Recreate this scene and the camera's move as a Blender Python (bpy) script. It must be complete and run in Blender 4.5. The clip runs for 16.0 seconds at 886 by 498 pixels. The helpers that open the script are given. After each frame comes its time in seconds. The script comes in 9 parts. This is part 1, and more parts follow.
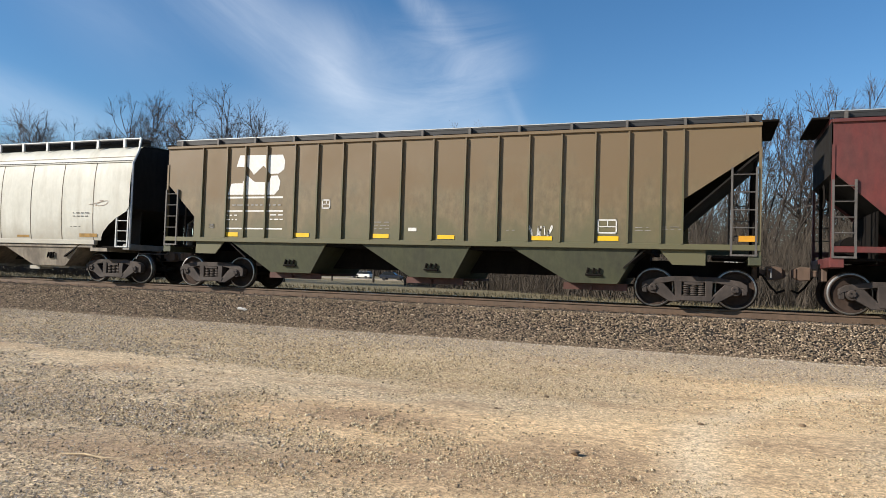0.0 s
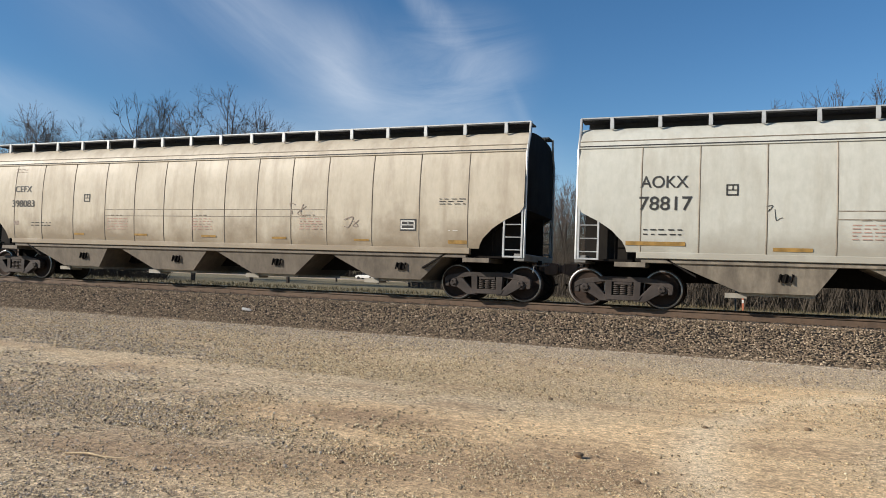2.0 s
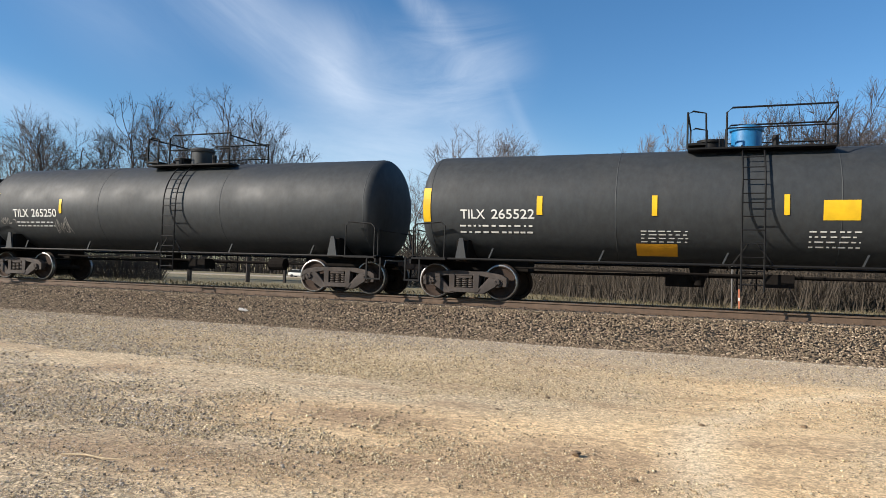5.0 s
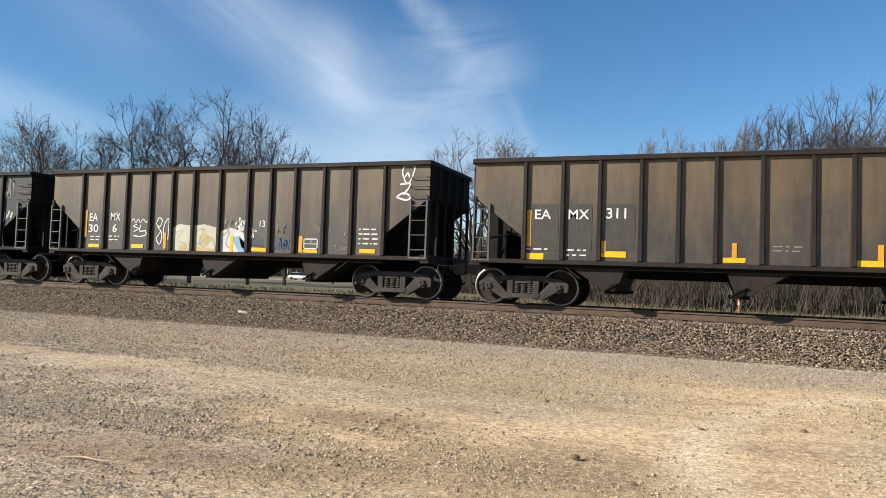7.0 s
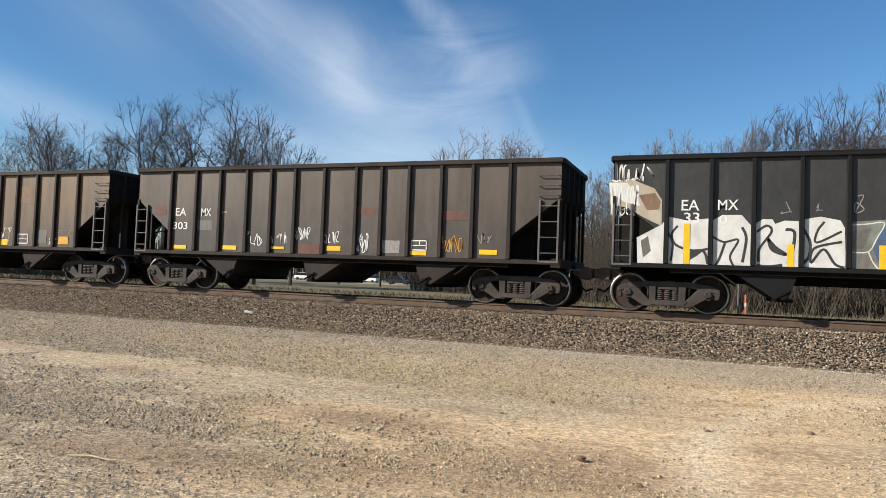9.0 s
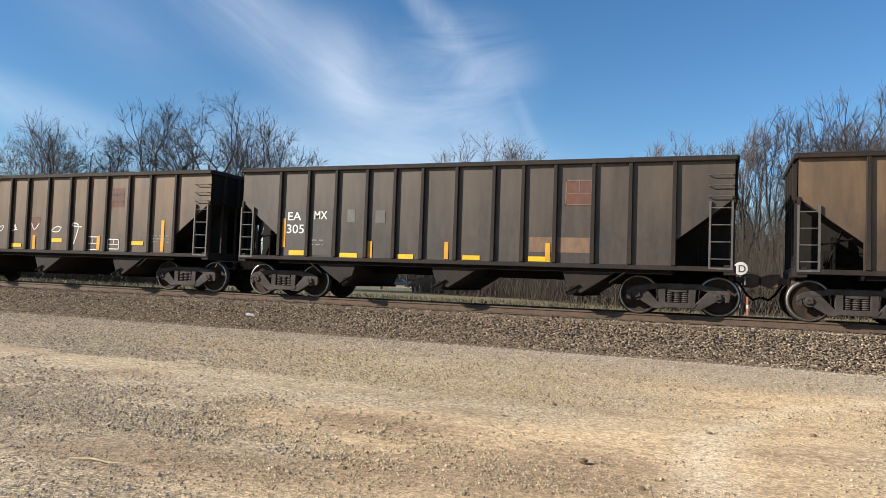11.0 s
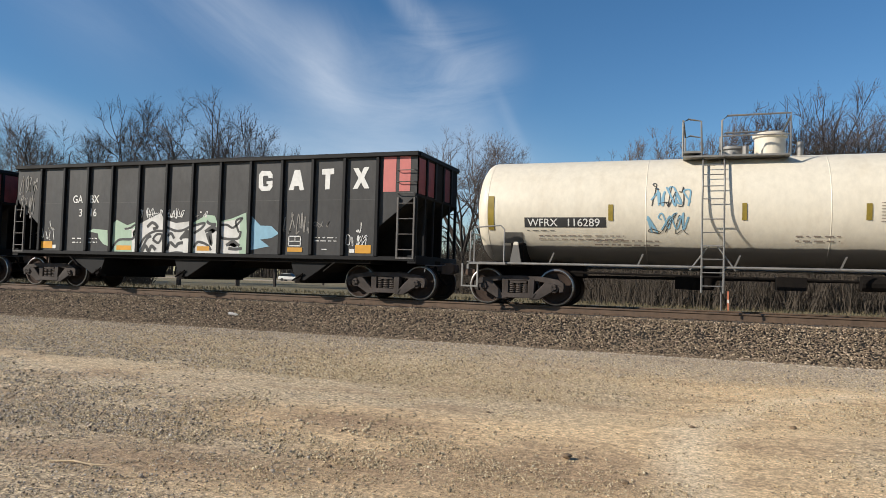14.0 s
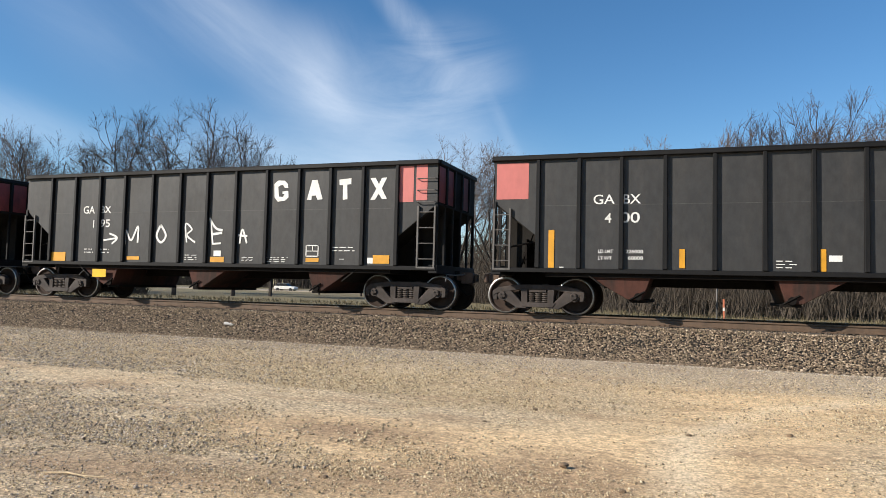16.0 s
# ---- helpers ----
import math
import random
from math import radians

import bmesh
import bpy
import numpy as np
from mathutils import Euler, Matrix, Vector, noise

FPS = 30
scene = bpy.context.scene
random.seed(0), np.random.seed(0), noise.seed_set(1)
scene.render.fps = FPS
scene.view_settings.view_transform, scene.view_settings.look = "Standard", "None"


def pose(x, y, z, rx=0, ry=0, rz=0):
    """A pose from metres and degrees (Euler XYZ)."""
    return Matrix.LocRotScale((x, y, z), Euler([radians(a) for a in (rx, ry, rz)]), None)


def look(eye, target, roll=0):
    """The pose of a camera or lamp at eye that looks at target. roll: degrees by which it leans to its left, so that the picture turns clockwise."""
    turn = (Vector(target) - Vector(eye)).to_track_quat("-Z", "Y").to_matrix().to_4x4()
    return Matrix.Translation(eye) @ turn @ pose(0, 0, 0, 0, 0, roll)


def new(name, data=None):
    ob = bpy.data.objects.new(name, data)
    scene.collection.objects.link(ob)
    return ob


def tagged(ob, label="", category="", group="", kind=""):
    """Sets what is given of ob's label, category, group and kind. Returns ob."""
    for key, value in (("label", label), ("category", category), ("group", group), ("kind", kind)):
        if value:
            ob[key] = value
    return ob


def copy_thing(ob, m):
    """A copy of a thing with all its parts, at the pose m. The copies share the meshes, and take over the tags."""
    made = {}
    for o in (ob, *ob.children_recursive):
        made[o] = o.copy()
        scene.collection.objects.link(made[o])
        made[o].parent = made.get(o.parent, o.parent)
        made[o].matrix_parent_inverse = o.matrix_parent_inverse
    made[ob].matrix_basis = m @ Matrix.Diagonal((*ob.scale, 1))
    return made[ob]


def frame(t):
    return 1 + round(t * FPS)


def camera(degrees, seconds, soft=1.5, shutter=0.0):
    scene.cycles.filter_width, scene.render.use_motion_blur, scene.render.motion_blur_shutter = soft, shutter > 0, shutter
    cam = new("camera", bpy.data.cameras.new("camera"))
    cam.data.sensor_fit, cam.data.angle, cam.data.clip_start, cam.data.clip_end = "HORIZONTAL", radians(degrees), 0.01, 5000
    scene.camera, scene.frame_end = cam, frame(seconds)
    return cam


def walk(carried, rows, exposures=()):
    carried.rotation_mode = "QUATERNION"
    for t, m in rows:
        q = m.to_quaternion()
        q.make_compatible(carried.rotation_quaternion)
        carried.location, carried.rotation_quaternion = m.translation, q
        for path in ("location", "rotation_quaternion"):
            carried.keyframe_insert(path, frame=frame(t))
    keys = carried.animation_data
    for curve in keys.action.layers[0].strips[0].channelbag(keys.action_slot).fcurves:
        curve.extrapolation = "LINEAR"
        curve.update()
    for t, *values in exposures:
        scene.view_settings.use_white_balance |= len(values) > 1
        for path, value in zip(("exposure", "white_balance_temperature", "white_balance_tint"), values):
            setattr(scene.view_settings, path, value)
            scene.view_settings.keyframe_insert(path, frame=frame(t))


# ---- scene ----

# The near-still camera stands on a gravel lot; the train runs along +x on a track at y = TRACK_Y.
EYE = Vector((0.0, 0.0, 1.484))
TRACK_Y, RAIL_Z = 18.31, 0.88
cam = camera(64.07, 16.0, soft=0.75)


def aim(yaw, pitch, roll):
    """A camera pose at EYE from yaw to the left of +y, pitch upwards and roll, in degrees."""
    a, b = radians(yaw), radians(pitch)
    ahead = Vector((-math.sin(a) * math.cos(b), math.cos(a) * math.cos(b), math.sin(b)))
    return look(EYE, EYE + ahead, roll)


TURNS = [(0, 20.979, 2.013, 1.873),
        (0.5, 21.205, 2.053, 1.974),
        (1, 21.328, 2.114, 2.089),
        (1.5, 21.426, 2.149, 2.268),
        (2, 21.348, 2.123, 2.145),
        (2.5, 21.403, 2.092, 2.127),
        (3, 21.349, 2.061, 2.000),
        (3.5, 21.258, 2.070, 1.949),
        (4, 21.121, 2.072, 1.863),
        (6.5, 21.016, 2.219, 1.962),
        (7, 21.055, 2.331, 2.051),
        (7.5, 21.115, 2.407, 2.050),
        (8, 21.195, 2.441, 2.155),
        (8.5, 21.358, 2.410, 2.172),
        (9, 21.534, 2.355, 2.220),
        (11.5, 21.666, 2.567, 2.132),
        (12, 21.452, 2.496, 2.143),
        (12.5, 21.187, 2.435, 2.126),
        (13, 20.868, 2.403, 1.953),
        (13.5, 20.639, 2.392, 1.912),
        (14, 20.308, 2.369, 1.671),
        (14.5, 20.120, 2.455, 1.566),
        (15, 20.005, 2.602, 1.447),
        (15.5, 19.960, 2.816, 1.370),
        (16, 19.991, 3.102, 1.454)]
STOPS = [(0, 0.70), (0.5, 0.48), (1.2, 0.42), (1.8, 0.43), (2.5, 0.52), (3.2, 0.62), (4.2, 0.80), (6.5, 0.79), (8.0, 0.70), (9.0, 0.68), (11.5, 0.78), (12.5, 0.72), (13.0, 0.60), (13.4, 0.48), (14.0, 0.42), (14.6, 0.58), (15.5, 0.76), (16, 0.76)]   # the phone adapts to white cars
walk(cam, [(t, aim(a, b, c)) for t, a, b, c in TURNS], STOPS)


def run(t):
    """Metres that the train has run at t seconds."""
    k = min(1.0, max(0.0, (t - 9.2) / 2.1))
    return 16.2724 * t - 0.0111987 * t * t + 0.5 * k * k * (3 - 2 * k)


# ---- world and sun ----
SUN_EL, SUN_AZ = 28.0, 52.0   # elevation, and turn from -y towards -x
to_sun = Vector((-math.sin(radians(SUN_AZ)) * math.cos(radians(SUN_EL)), -math.cos(radians(SUN_AZ)) * math.cos(radians(SUN_EL)), math.sin(radians(SUN_EL))))
CLOUD, SKY_POWER = (9.0, 9.4, 10.0), 0.079


def link(tree, a, out, b, inp):
    tree.links.new(a.outputs[out], b.inputs[inp])


def make_world():
    world = bpy.data.worlds.new("sky")
    scene.world = world
    world.use_nodes = True
    tree = world.node_tree
    tree.nodes.clear()
    N = tree.nodes.new
    sky = N("ShaderNodeTexSky")
    sky.sky_type, sky.sun_disc = "NISHITA", False
    sky.sun_elevation = radians(SUN_EL)
    sky.sun_rotation = math.atan2(to_sun.x, to_sun.y)
    sky.air_density, sky.dust_density, sky.ozone_density = 1.0, 0.0, 3.5
    vivid = N("ShaderNodeHueSaturation")
    vivid.inputs["Saturation"].default_value = 1.2
    link(tree, sky, 0, vivid, "Color")
    coord, split = N("ShaderNodeTexCoord"), N("ShaderNodeSeparateXYZ")
    link(tree, coord, "Generated", split, 0)
    bearing = N("ShaderNodeMath"); bearing.operation = "ARCTAN2"
    link(tree, split, "X", bearing, 0); link(tree, split, "Y", bearing, 1)
    flat = N("ShaderNodeCombineXYZ")
    link(tree, bearing, 0, flat, 0); link(tree, split, "Z", flat, 1)

    def streaks(turn_deg, scale, low, high, stretched):
        turn = N("ShaderNodeMapping")
        turn.vector_type = "TEXTURE"
        turn.inputs["Rotation"].default_value[2] = radians(turn_deg)
        turn.inputs["Scale"].default_value = (stretched, 1, 1)
        link(tree, flat, 0, turn, 0)
        tex = N("ShaderNodeTexNoise")
        tex.inputs["Scale"].default_value, tex.inputs["Detail"].default_value = scale, 9
        tex.inputs["Roughness"].default_value, tex.inputs["Distortion"].default_value = 0.66, 0.9
        link(tree, turn, 0, tex, "Vector")
        return ranged(tree, tex, low, high)

    def total(a, b, how="ADD"):
        m = N("ShaderNodeMath"); m.operation = how
        link(tree, a, 0, m, 0); link(tree, b, 0, m, 1)
        return m

    def blob(az, height, along, across, tilt, most):
        """A soft oval of cloud about a bearing and a height, drawn out along a tilted line."""
        place = N("ShaderNodeMapping"); place.vector_type = "TEXTURE"
        place.inputs["Location"].default_value = (radians(az), height, 0)
        place.inputs["Rotation"].default_value[2] = radians(tilt)
        place.inputs["Scale"].default_value = (along, across, 1)
        link(tree, flat, 0, place, 0)
        size = N("ShaderNodeVectorMath"); size.operation = "LENGTH"
        link(tree, place, 0, size, 0)
        r = N("ShaderNodeMapRange"); r.interpolation_type = "SMOOTHSTEP"
        for key, value in (("From Min", 0.0), ("From Max", 1.7), ("To Min", most), ("To Max", 0.0)):
            r.inputs[key].default_value = value
        link(tree, size, "Value", r, "Value")
        return r

    def summed(rows):
        last = blob(*rows[0])
        for row in rows[1:]:
            last = total(last, blob(*row))
        return last

    wisps = streaks(-27, 5.5, 0.14, 0.84, 3.0)
    curls = streaks(-55, 9.0, 0.18, 0.82, 1.8)
    ripples = streaks(4, 13.0, 0.30, 0.70, 4.0)
    veil = streaks(-20, 3.0, 0.22, 0.72, 2.0)
    # a fan of cirrus with a bright knot, a second plume, a patch to the west; ripples and a low veil between
    fan = summed([(-36.0, 0.318, 0.17, 0.05, -25, 0.78), (-30.2, 0.262, 0.05, 0.022, -42, 0.40), (-52.5, 0.192, 0.10, 0.026, -14, 0.62), (-48.0, 0.31, 0.13, 0.05, -24, 0.3), (-70.0, 0.28, 0.2, 0.06, -20, 0.8), (20.0, 0.55, 0.3, 0.08, -25, 0.6)])
    plume = summed([(-23.0, 0.352, 0.065, 0.018, -40, 0.70), (-15.0, 0.215, 0.06, 0.008, -62, 0.32), (-29.5, 0.30, 0.06, 0.05, -30, 0.4)])
    rippled = summed([(-20.8, 0.285, 0.09, 0.06, 0, 0.7), (-27.0, 0.235, 0.12, 0.04, -10, 0.25)])
    low = summed([(-27.0, 0.175, 0.20, 0.065, 0, 0.58), (-36.0, 0.10, 0.5, 0.07, 0, 0.45), (-17.5, 0.2, 0.06, 0.04, -40, 0.25)])
    amount = total(total(total(wisps, fan, "MULTIPLY"), total(curls, plume, "MULTIPLY")), total(total(ripples, rippled, "MULTIPLY"), total(veil, low, "MULTIPLY")))
    amount.use_clamp = True
    half = N("ShaderNodeMath"); half.operation = "MULTIPLY"; half.inputs[1].default_value = 0.47
    link(tree, amount, 0, half, 0)
    mix = N("ShaderNodeMix"); mix.data_type = "RGBA"
    mix.inputs["B"].default_value = (*CLOUD, 1)
    link(tree, half, 0, mix, "Factor"); link(tree, vivid, 0, mix, "A")
    back = N("ShaderNodeBackground"); back.inputs["Strength"].default_value = SKY_POWER
    out = N("ShaderNodeOutputWorld")
    link(tree, mix, "Result", back, 0); link(tree, back, 0, out, 0)


sun = new("sun", bpy.data.lights.new("sun", "SUN"))
sun.data.energy, sun.data.angle, sun.data.color = 4.7, radians(0.53), (1.0, 0.915, 0.80)
sun.matrix_world = look(to_sun * 100, (0, 0, 0))


# ---- materials ----
def material(name):
    m = bpy.data.materials.new(name)
    m.use_nodes = True
    return m, m.node_tree, m.node_tree.nodes["Principled BSDF"]


def noise_node(tree, scale, detail=4.0, rough=0.55, stretch=(1, 1, 1), source="Object"):
    coord, place, tex = (tree.nodes.new("ShaderNode" + n) for n in ("TexCoord", "Mapping", "TexNoise"))
    place.inputs["Scale"].default_value = stretch
    tex.inputs["Scale"].default_value, tex.inputs["Detail"].default_value, tex.inputs["Roughness"].default_value = scale, detail, rough
    link(tree, coord, source, place, 0)
    link(tree, place, 0, tex, "Vector")
    return tex


def ranged(tree, node, low, high, out_low=0.0, out_high=1.0, socket="Fac"):
    r = tree.nodes.new("ShaderNodeMapRange")
    for key, value in (("From Min", low), ("From Max", high), ("To Min", out_low), ("To Max", out_high)):
        r.inputs[key].default_value = value
    link(tree, node, socket, r, "Value")
    return r


TONE = 0.76   # scales every base colour down, so that shade renders deeper against sunlit parts


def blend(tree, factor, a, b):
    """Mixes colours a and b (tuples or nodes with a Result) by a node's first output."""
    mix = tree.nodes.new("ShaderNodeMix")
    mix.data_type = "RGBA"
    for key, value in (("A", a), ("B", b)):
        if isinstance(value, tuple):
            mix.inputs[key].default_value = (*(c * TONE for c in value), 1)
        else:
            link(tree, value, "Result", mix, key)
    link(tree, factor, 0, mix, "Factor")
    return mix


def bump(tree, shader, node, strength, distance, socket="Fac"):
    b = tree.nodes.new("ShaderNodeBump")
    b.inputs["Strength"].default_value, b.inputs["Distance"].default_value = strength, distance
    link(tree, node, socket, b, "Height")
    link(tree, b, 0, shader, "Normal")


def paint(name, colour, dirt, spread=(0.45, 0.7), most=0.7, rough=0.55, metal=0.0, patch=None, patch_range=(0.6, 0.66), streak=0.18, big=0.7, coat=0.0, gloss=0.5):
    """Weathered paint: vertical dirt streaks, broad blotches, optional patches of another colour, fine relief."""
    m, tree, shader = material(name)
    streaks = noise_node(tree, 2.6, 6, 0.6, (1, 1, streak))
    blotch = noise_node(tree, big, 5, 0.6)
    fine = noise_node(tree, 45, 3)
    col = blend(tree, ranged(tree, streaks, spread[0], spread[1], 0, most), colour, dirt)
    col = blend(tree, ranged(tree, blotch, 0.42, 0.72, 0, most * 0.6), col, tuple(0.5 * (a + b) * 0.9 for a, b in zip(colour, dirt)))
    if patch:
        spots = noise_node(tree, 0.9, 6, 0.62, (1, 1, 0.8))
        col = blend(tree, ranged(tree, spots, patch_range[0], patch_range[1], 0, 0.9), col, patch)
    grime = noise_node(tree, 7.0, 9, 0.68, (1, 1, 0.55))
    mul = tree.nodes.new("ShaderNodeMix"); mul.data_type, mul.blend_type = "RGBA", "MULTIPLY"
    mul.inputs["Factor"].default_value = 1.0
    link(tree, col, "Result", mul, "A"); link(tree, ranged(tree, grime, 0.32, 0.66, 0.90 if sum(colour) > 0.9 else 0.72, 1.03 if sum(colour) > 0.9 else 1.12), 0, mul, "B")
    link(tree, mul, "Result", shader, "Base Color")
    shader.inputs["Metallic"].default_value = metal
    r = ranged(tree, blotch, 0.3, 0.7, rough - 0.08, rough + 0.12)
    link(tree, r, 0, shader, "Roughness")
    shader.inputs["Coat Weight"].default_value = coat
    shader.inputs["Specular IOR Level"].default_value = gloss
    bump(tree, shader, fine, 0.15, 0.004)
    return m


def plain(name, colour, rough=0.6, metal=0.0, vary=0.25, scale=6.0):
    m, tree, shader = material(name)
    tex = noise_node(tree, scale, 5, 0.6)
    dark = tuple(c * (1 - vary) for c in colour)
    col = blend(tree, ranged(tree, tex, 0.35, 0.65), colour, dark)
    link(tree, col, "Result", shader, "Base Color")
    shader.inputs["Roughness"].default_value, shader.inputs["Metallic"].default_value = rough, metal
    return m


def stones(name, colours, rough=0.9):
    """Loose stones, each of its own tone."""
    m, tree, shader = material(name)
    geo, ramp = tree.nodes.new("ShaderNodeNewGeometry"), tree.nodes.new("ShaderNodeValToRGB")
    link(tree, geo, "Random Per Island", ramp, 0)
    while len(ramp.color_ramp.elements) < len(colours):
        ramp.color_ramp.elements.new(0.5)
    for n, (e, c) in enumerate(zip(ramp.color_ramp.elements, colours)):
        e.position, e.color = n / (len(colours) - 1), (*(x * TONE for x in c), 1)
    tex = noise_node(tree, 60, 3)
    mul = tree.nodes.new("ShaderNodeMix"); mul.data_type, mul.blend_type = "RGBA", "MULTIPLY"
    mul.inputs["Factor"].default_value = 1.0
    g = ranged(tree, tex, 0.3, 0.7, 0.7, 1.15)
    link(tree, ramp, 0, mul, "A"); link(tree, g, 0, mul, "B")
    link(tree, mul, "Result", shader, "Base Color")
    shader.inputs["Roughness"].default_value = rough
    return m


DIRT = [(-3.3, 6.4, 1.7, 0.9, 0.9), (-1.6, 5.0, 1.7, 0.9, 0.9), (-0.7, 6.7, 1.5, 1.3, 0.8), (0.5, 8.6, 1.6, 1.5, 0.8), (1.8, 11.0, 3.0, 1.2, 0.8), (0.6, 5.6, 1.6, 1.2, 0.6), (-7.5, 8.6, 3.0, 0.9, 0.2), (-3.4, 4.2, 0.8, 0.4, 0.5)]


TRACKS = [(5.87, 6.66, 6.27, 0.40), (6.6, 4.9, 5.1, 0.32)]
DAMP = [(-3.4, 6.5, 1.1, 0.5, 0.95), (-1.15, 5.6, 1.2, 0.8, 0.9), (-3.9, 4.5, 1.1, 0.5, 0.85), (-2.3, 5.0, 1.0, 0.6, 0.8), (-4.9, 4.3, 0.6, 0.3, 0.8)]


def ground_material():
    """Trodden gravel lot: grey gravel, tan dirt patches and wheel tracks near; dry grass beyond the track."""
    m, tree, shader = material("ground")
    N = tree.nodes.new
    patch = noise_node(tree, 0.22, 5, 0.6, (0.55, 1.3, 1))
    patch2 = noise_node(tree, 0.9, 6, 0.65, (0.6, 1.2, 1))
    mid = noise_node(tree, 7, 5, 0.7)
    fine = noise_node(tree, 55, 4, 0.7)
    cells = N("ShaderNodeTexVoronoi"); cells.inputs["Scale"].default_value = 42
    coord = N("ShaderNodeTexCoord"); link(tree, coord, "Object", cells, "Vector")
    grey = blend(tree, ranged(tree, cells, 0.0, 1.0, 0, 1, "Color"), (0.17, 0.125, 0.078), (0.89, 0.70, 0.445))
    tan = blend(tree, ranged(tree, mid, 0.35, 0.65), (0.86, 0.63, 0.36), (0.60, 0.42, 0.23))
    rust = blend(tree, ranged(tree, mid, 0.35, 0.65), (0.43, 0.285, 0.16), (0.28, 0.185, 0.105))
    # bare dirt where vehicles turn
    split = N("ShaderNodeSeparateXYZ"); link(tree, coord, "Object", split, 0)
    last = None
    for cx, cy, rx, ry, most in DIRT:
        place = N("ShaderNodeMapping")
        place.inputs["Location"].default_value, place.inputs["Scale"].default_value = (-cx / rx, -cy / ry, 0), (1 / rx, 1 / ry, 0)
        link(tree, coord, "Object", place, 0)
        size = N("ShaderNodeVectorMath"); size.operation = "LENGTH"
        link(tree, place, 0, size, 0)
        r = ranged(tree, size, 0.0, 1.6, most, 0.0, "Value")
        r.interpolation_type = "SMOOTHSTEP"
        if last:
            add = N("ShaderNodeMath"); add.operation = "ADD"
            link(tree, last, 0, add, 0); link(tree, r, 0, add, 1)
            last = add
        else:
            last = r
    both = N("ShaderNodeMath"); both.operation = "MULTIPLY_ADD"; both.inputs[1].default_value = 1.1
    link(tree, patch2, "Fac", both, 0); link(tree, last, 0, both, 2)
    some = N("ShaderNodeMath"); some.operation = "MULTIPLY_ADD"; some.inputs[1].default_value = 0.8
    link(tree, patch, "Fac", some, 0); link(tree, both, 0, some, 2)
    lot = blend(tree, ranged(tree, some, 1.02, 1.55, 0, 0.95, 0), grey, tan)
    lot = blend(tree, ranged(tree, patch2, 0.48, 0.68, 0, 0.8), lot, rust)
    toe = ranged(tree, split, 11.5, 14.6, 0, 0.5, "Y")
    lot = blend(tree, toe, lot, blend(tree, ranged(tree, cells, 0.0, 1.0, 0, 1, "Color"), (0.14, 0.115, 0.09), (0.66, 0.57, 0.46)))
    # damp brown patches
    for cx, cy, rx, ry, most in DAMP:
        place = N("ShaderNodeMapping")
        place.inputs["Location"].default_value, place.inputs["Scale"].default_value = (-cx / rx, -cy / ry, 0), (1 / rx, 1 / ry, 0)
        link(tree, coord, "Object", place, 0)
        size = N("ShaderNodeVectorMath"); size.operation = "LENGTH"
        link(tree, place, 0, size, 0)
        rag = N("ShaderNodeMath"); rag.operation = "MULTIPLY_ADD"; rag.inputs[1].default_value = 1.6
        link(tree, patch2, "Fac", rag, 0); link(tree, size, "Value", rag, 2)
        r = ranged(tree, rag, 0.8, 2.4, most, 0.0, 0)
        r.interpolation_type = "SMOOTHSTEP"
        lot = blend(tree, r, lot, rust)
    # wheel tracks that swing across the lot
    for cx, cy, radius, wide in TRACKS:
        place = N("ShaderNodeMapping"); place.inputs["Location"].default_value = (-cx, -cy, 0); place.inputs["Scale"].default_value = (1, 1, 0)
        link(tree, coord, "Object", place, 0)
        size = N("ShaderNodeVectorMath"); size.operation = "LENGTH"
        link(tree, place, 0, size, 0)
        off = N("ShaderNodeMath"); off.operation = "SUBTRACT"; off.inputs[1].default_value = radius
        link(tree, size, "Value", off, 0)
        wob = N("ShaderNodeMath"); wob.operation = "MULTIPLY_ADD"; wob.inputs[1].default_value = 0.5
        link(tree, patch2, "Fac", wob, 0); link(tree, off, 0, wob, 2)
        near = N("ShaderNodeMath"); near.operation = "ABSOLUTE"
        link(tree, wob, 0, near, 0)
        lot = blend(tree, ranged(tree, near, 0.0, wide, 0.6, 0.0, 0), lot, (0.86, 0.70, 0.47))
    # grass beyond
    blades = noise_node(tree, 1.4, 6, 0.7, (0.3, 1.0, 1))
    grass = blend(tree, ranged(tree, blades, 0.35, 0.65), (0.115, 0.10, 0.042), (0.22, 0.17, 0.085))
    far = N("ShaderNodeMapRange")
    far.inputs["From Min"].default_value, far.inputs["From Max"].default_value = 20.9, 22.0
    wob = N("ShaderNodeMath"); wob.operation = "MULTIPLY_ADD"; wob.inputs[1].default_value = 2.5
    link(tree, patch2, "Fac", wob, 0); link(tree, split, "Y", wob, 2)
    link(tree, wob, 0, far, "Value")
    col = blend(tree, far, lot, grass)
    tone = N("ShaderNodeMix"); tone.data_type, tone.blend_type = "RGBA", "MULTIPLY"; tone.inputs["Factor"].default_value = 1
    clump = noise_node(tree, 17, 5, 0.75)
    grit = N("ShaderNodeMath"); grit.operation = "MULTIPLY"
    link(tree, ranged(tree, fine, 0.34, 0.66, 0.62, 1.62), 0, grit, 0); link(tree, ranged(tree, clump, 0.38, 0.60, 0.66, 1.30), 0, grit, 1)
    g = grit
    link(tree, col, "Result", tone, "A"); link(tree, g, 0, tone, "B")
    link(tree, tone, "Result", shader, "Base Color")
    shader.inputs["Roughness"].default_value = 0.95
    total = N("ShaderNodeMath"); total.operation = "MULTIPLY_ADD"; total.inputs[1].default_value = 0.6
    link(tree, cells, "Distance", total, 0); link(tree, fine, "Fac", total, 2)
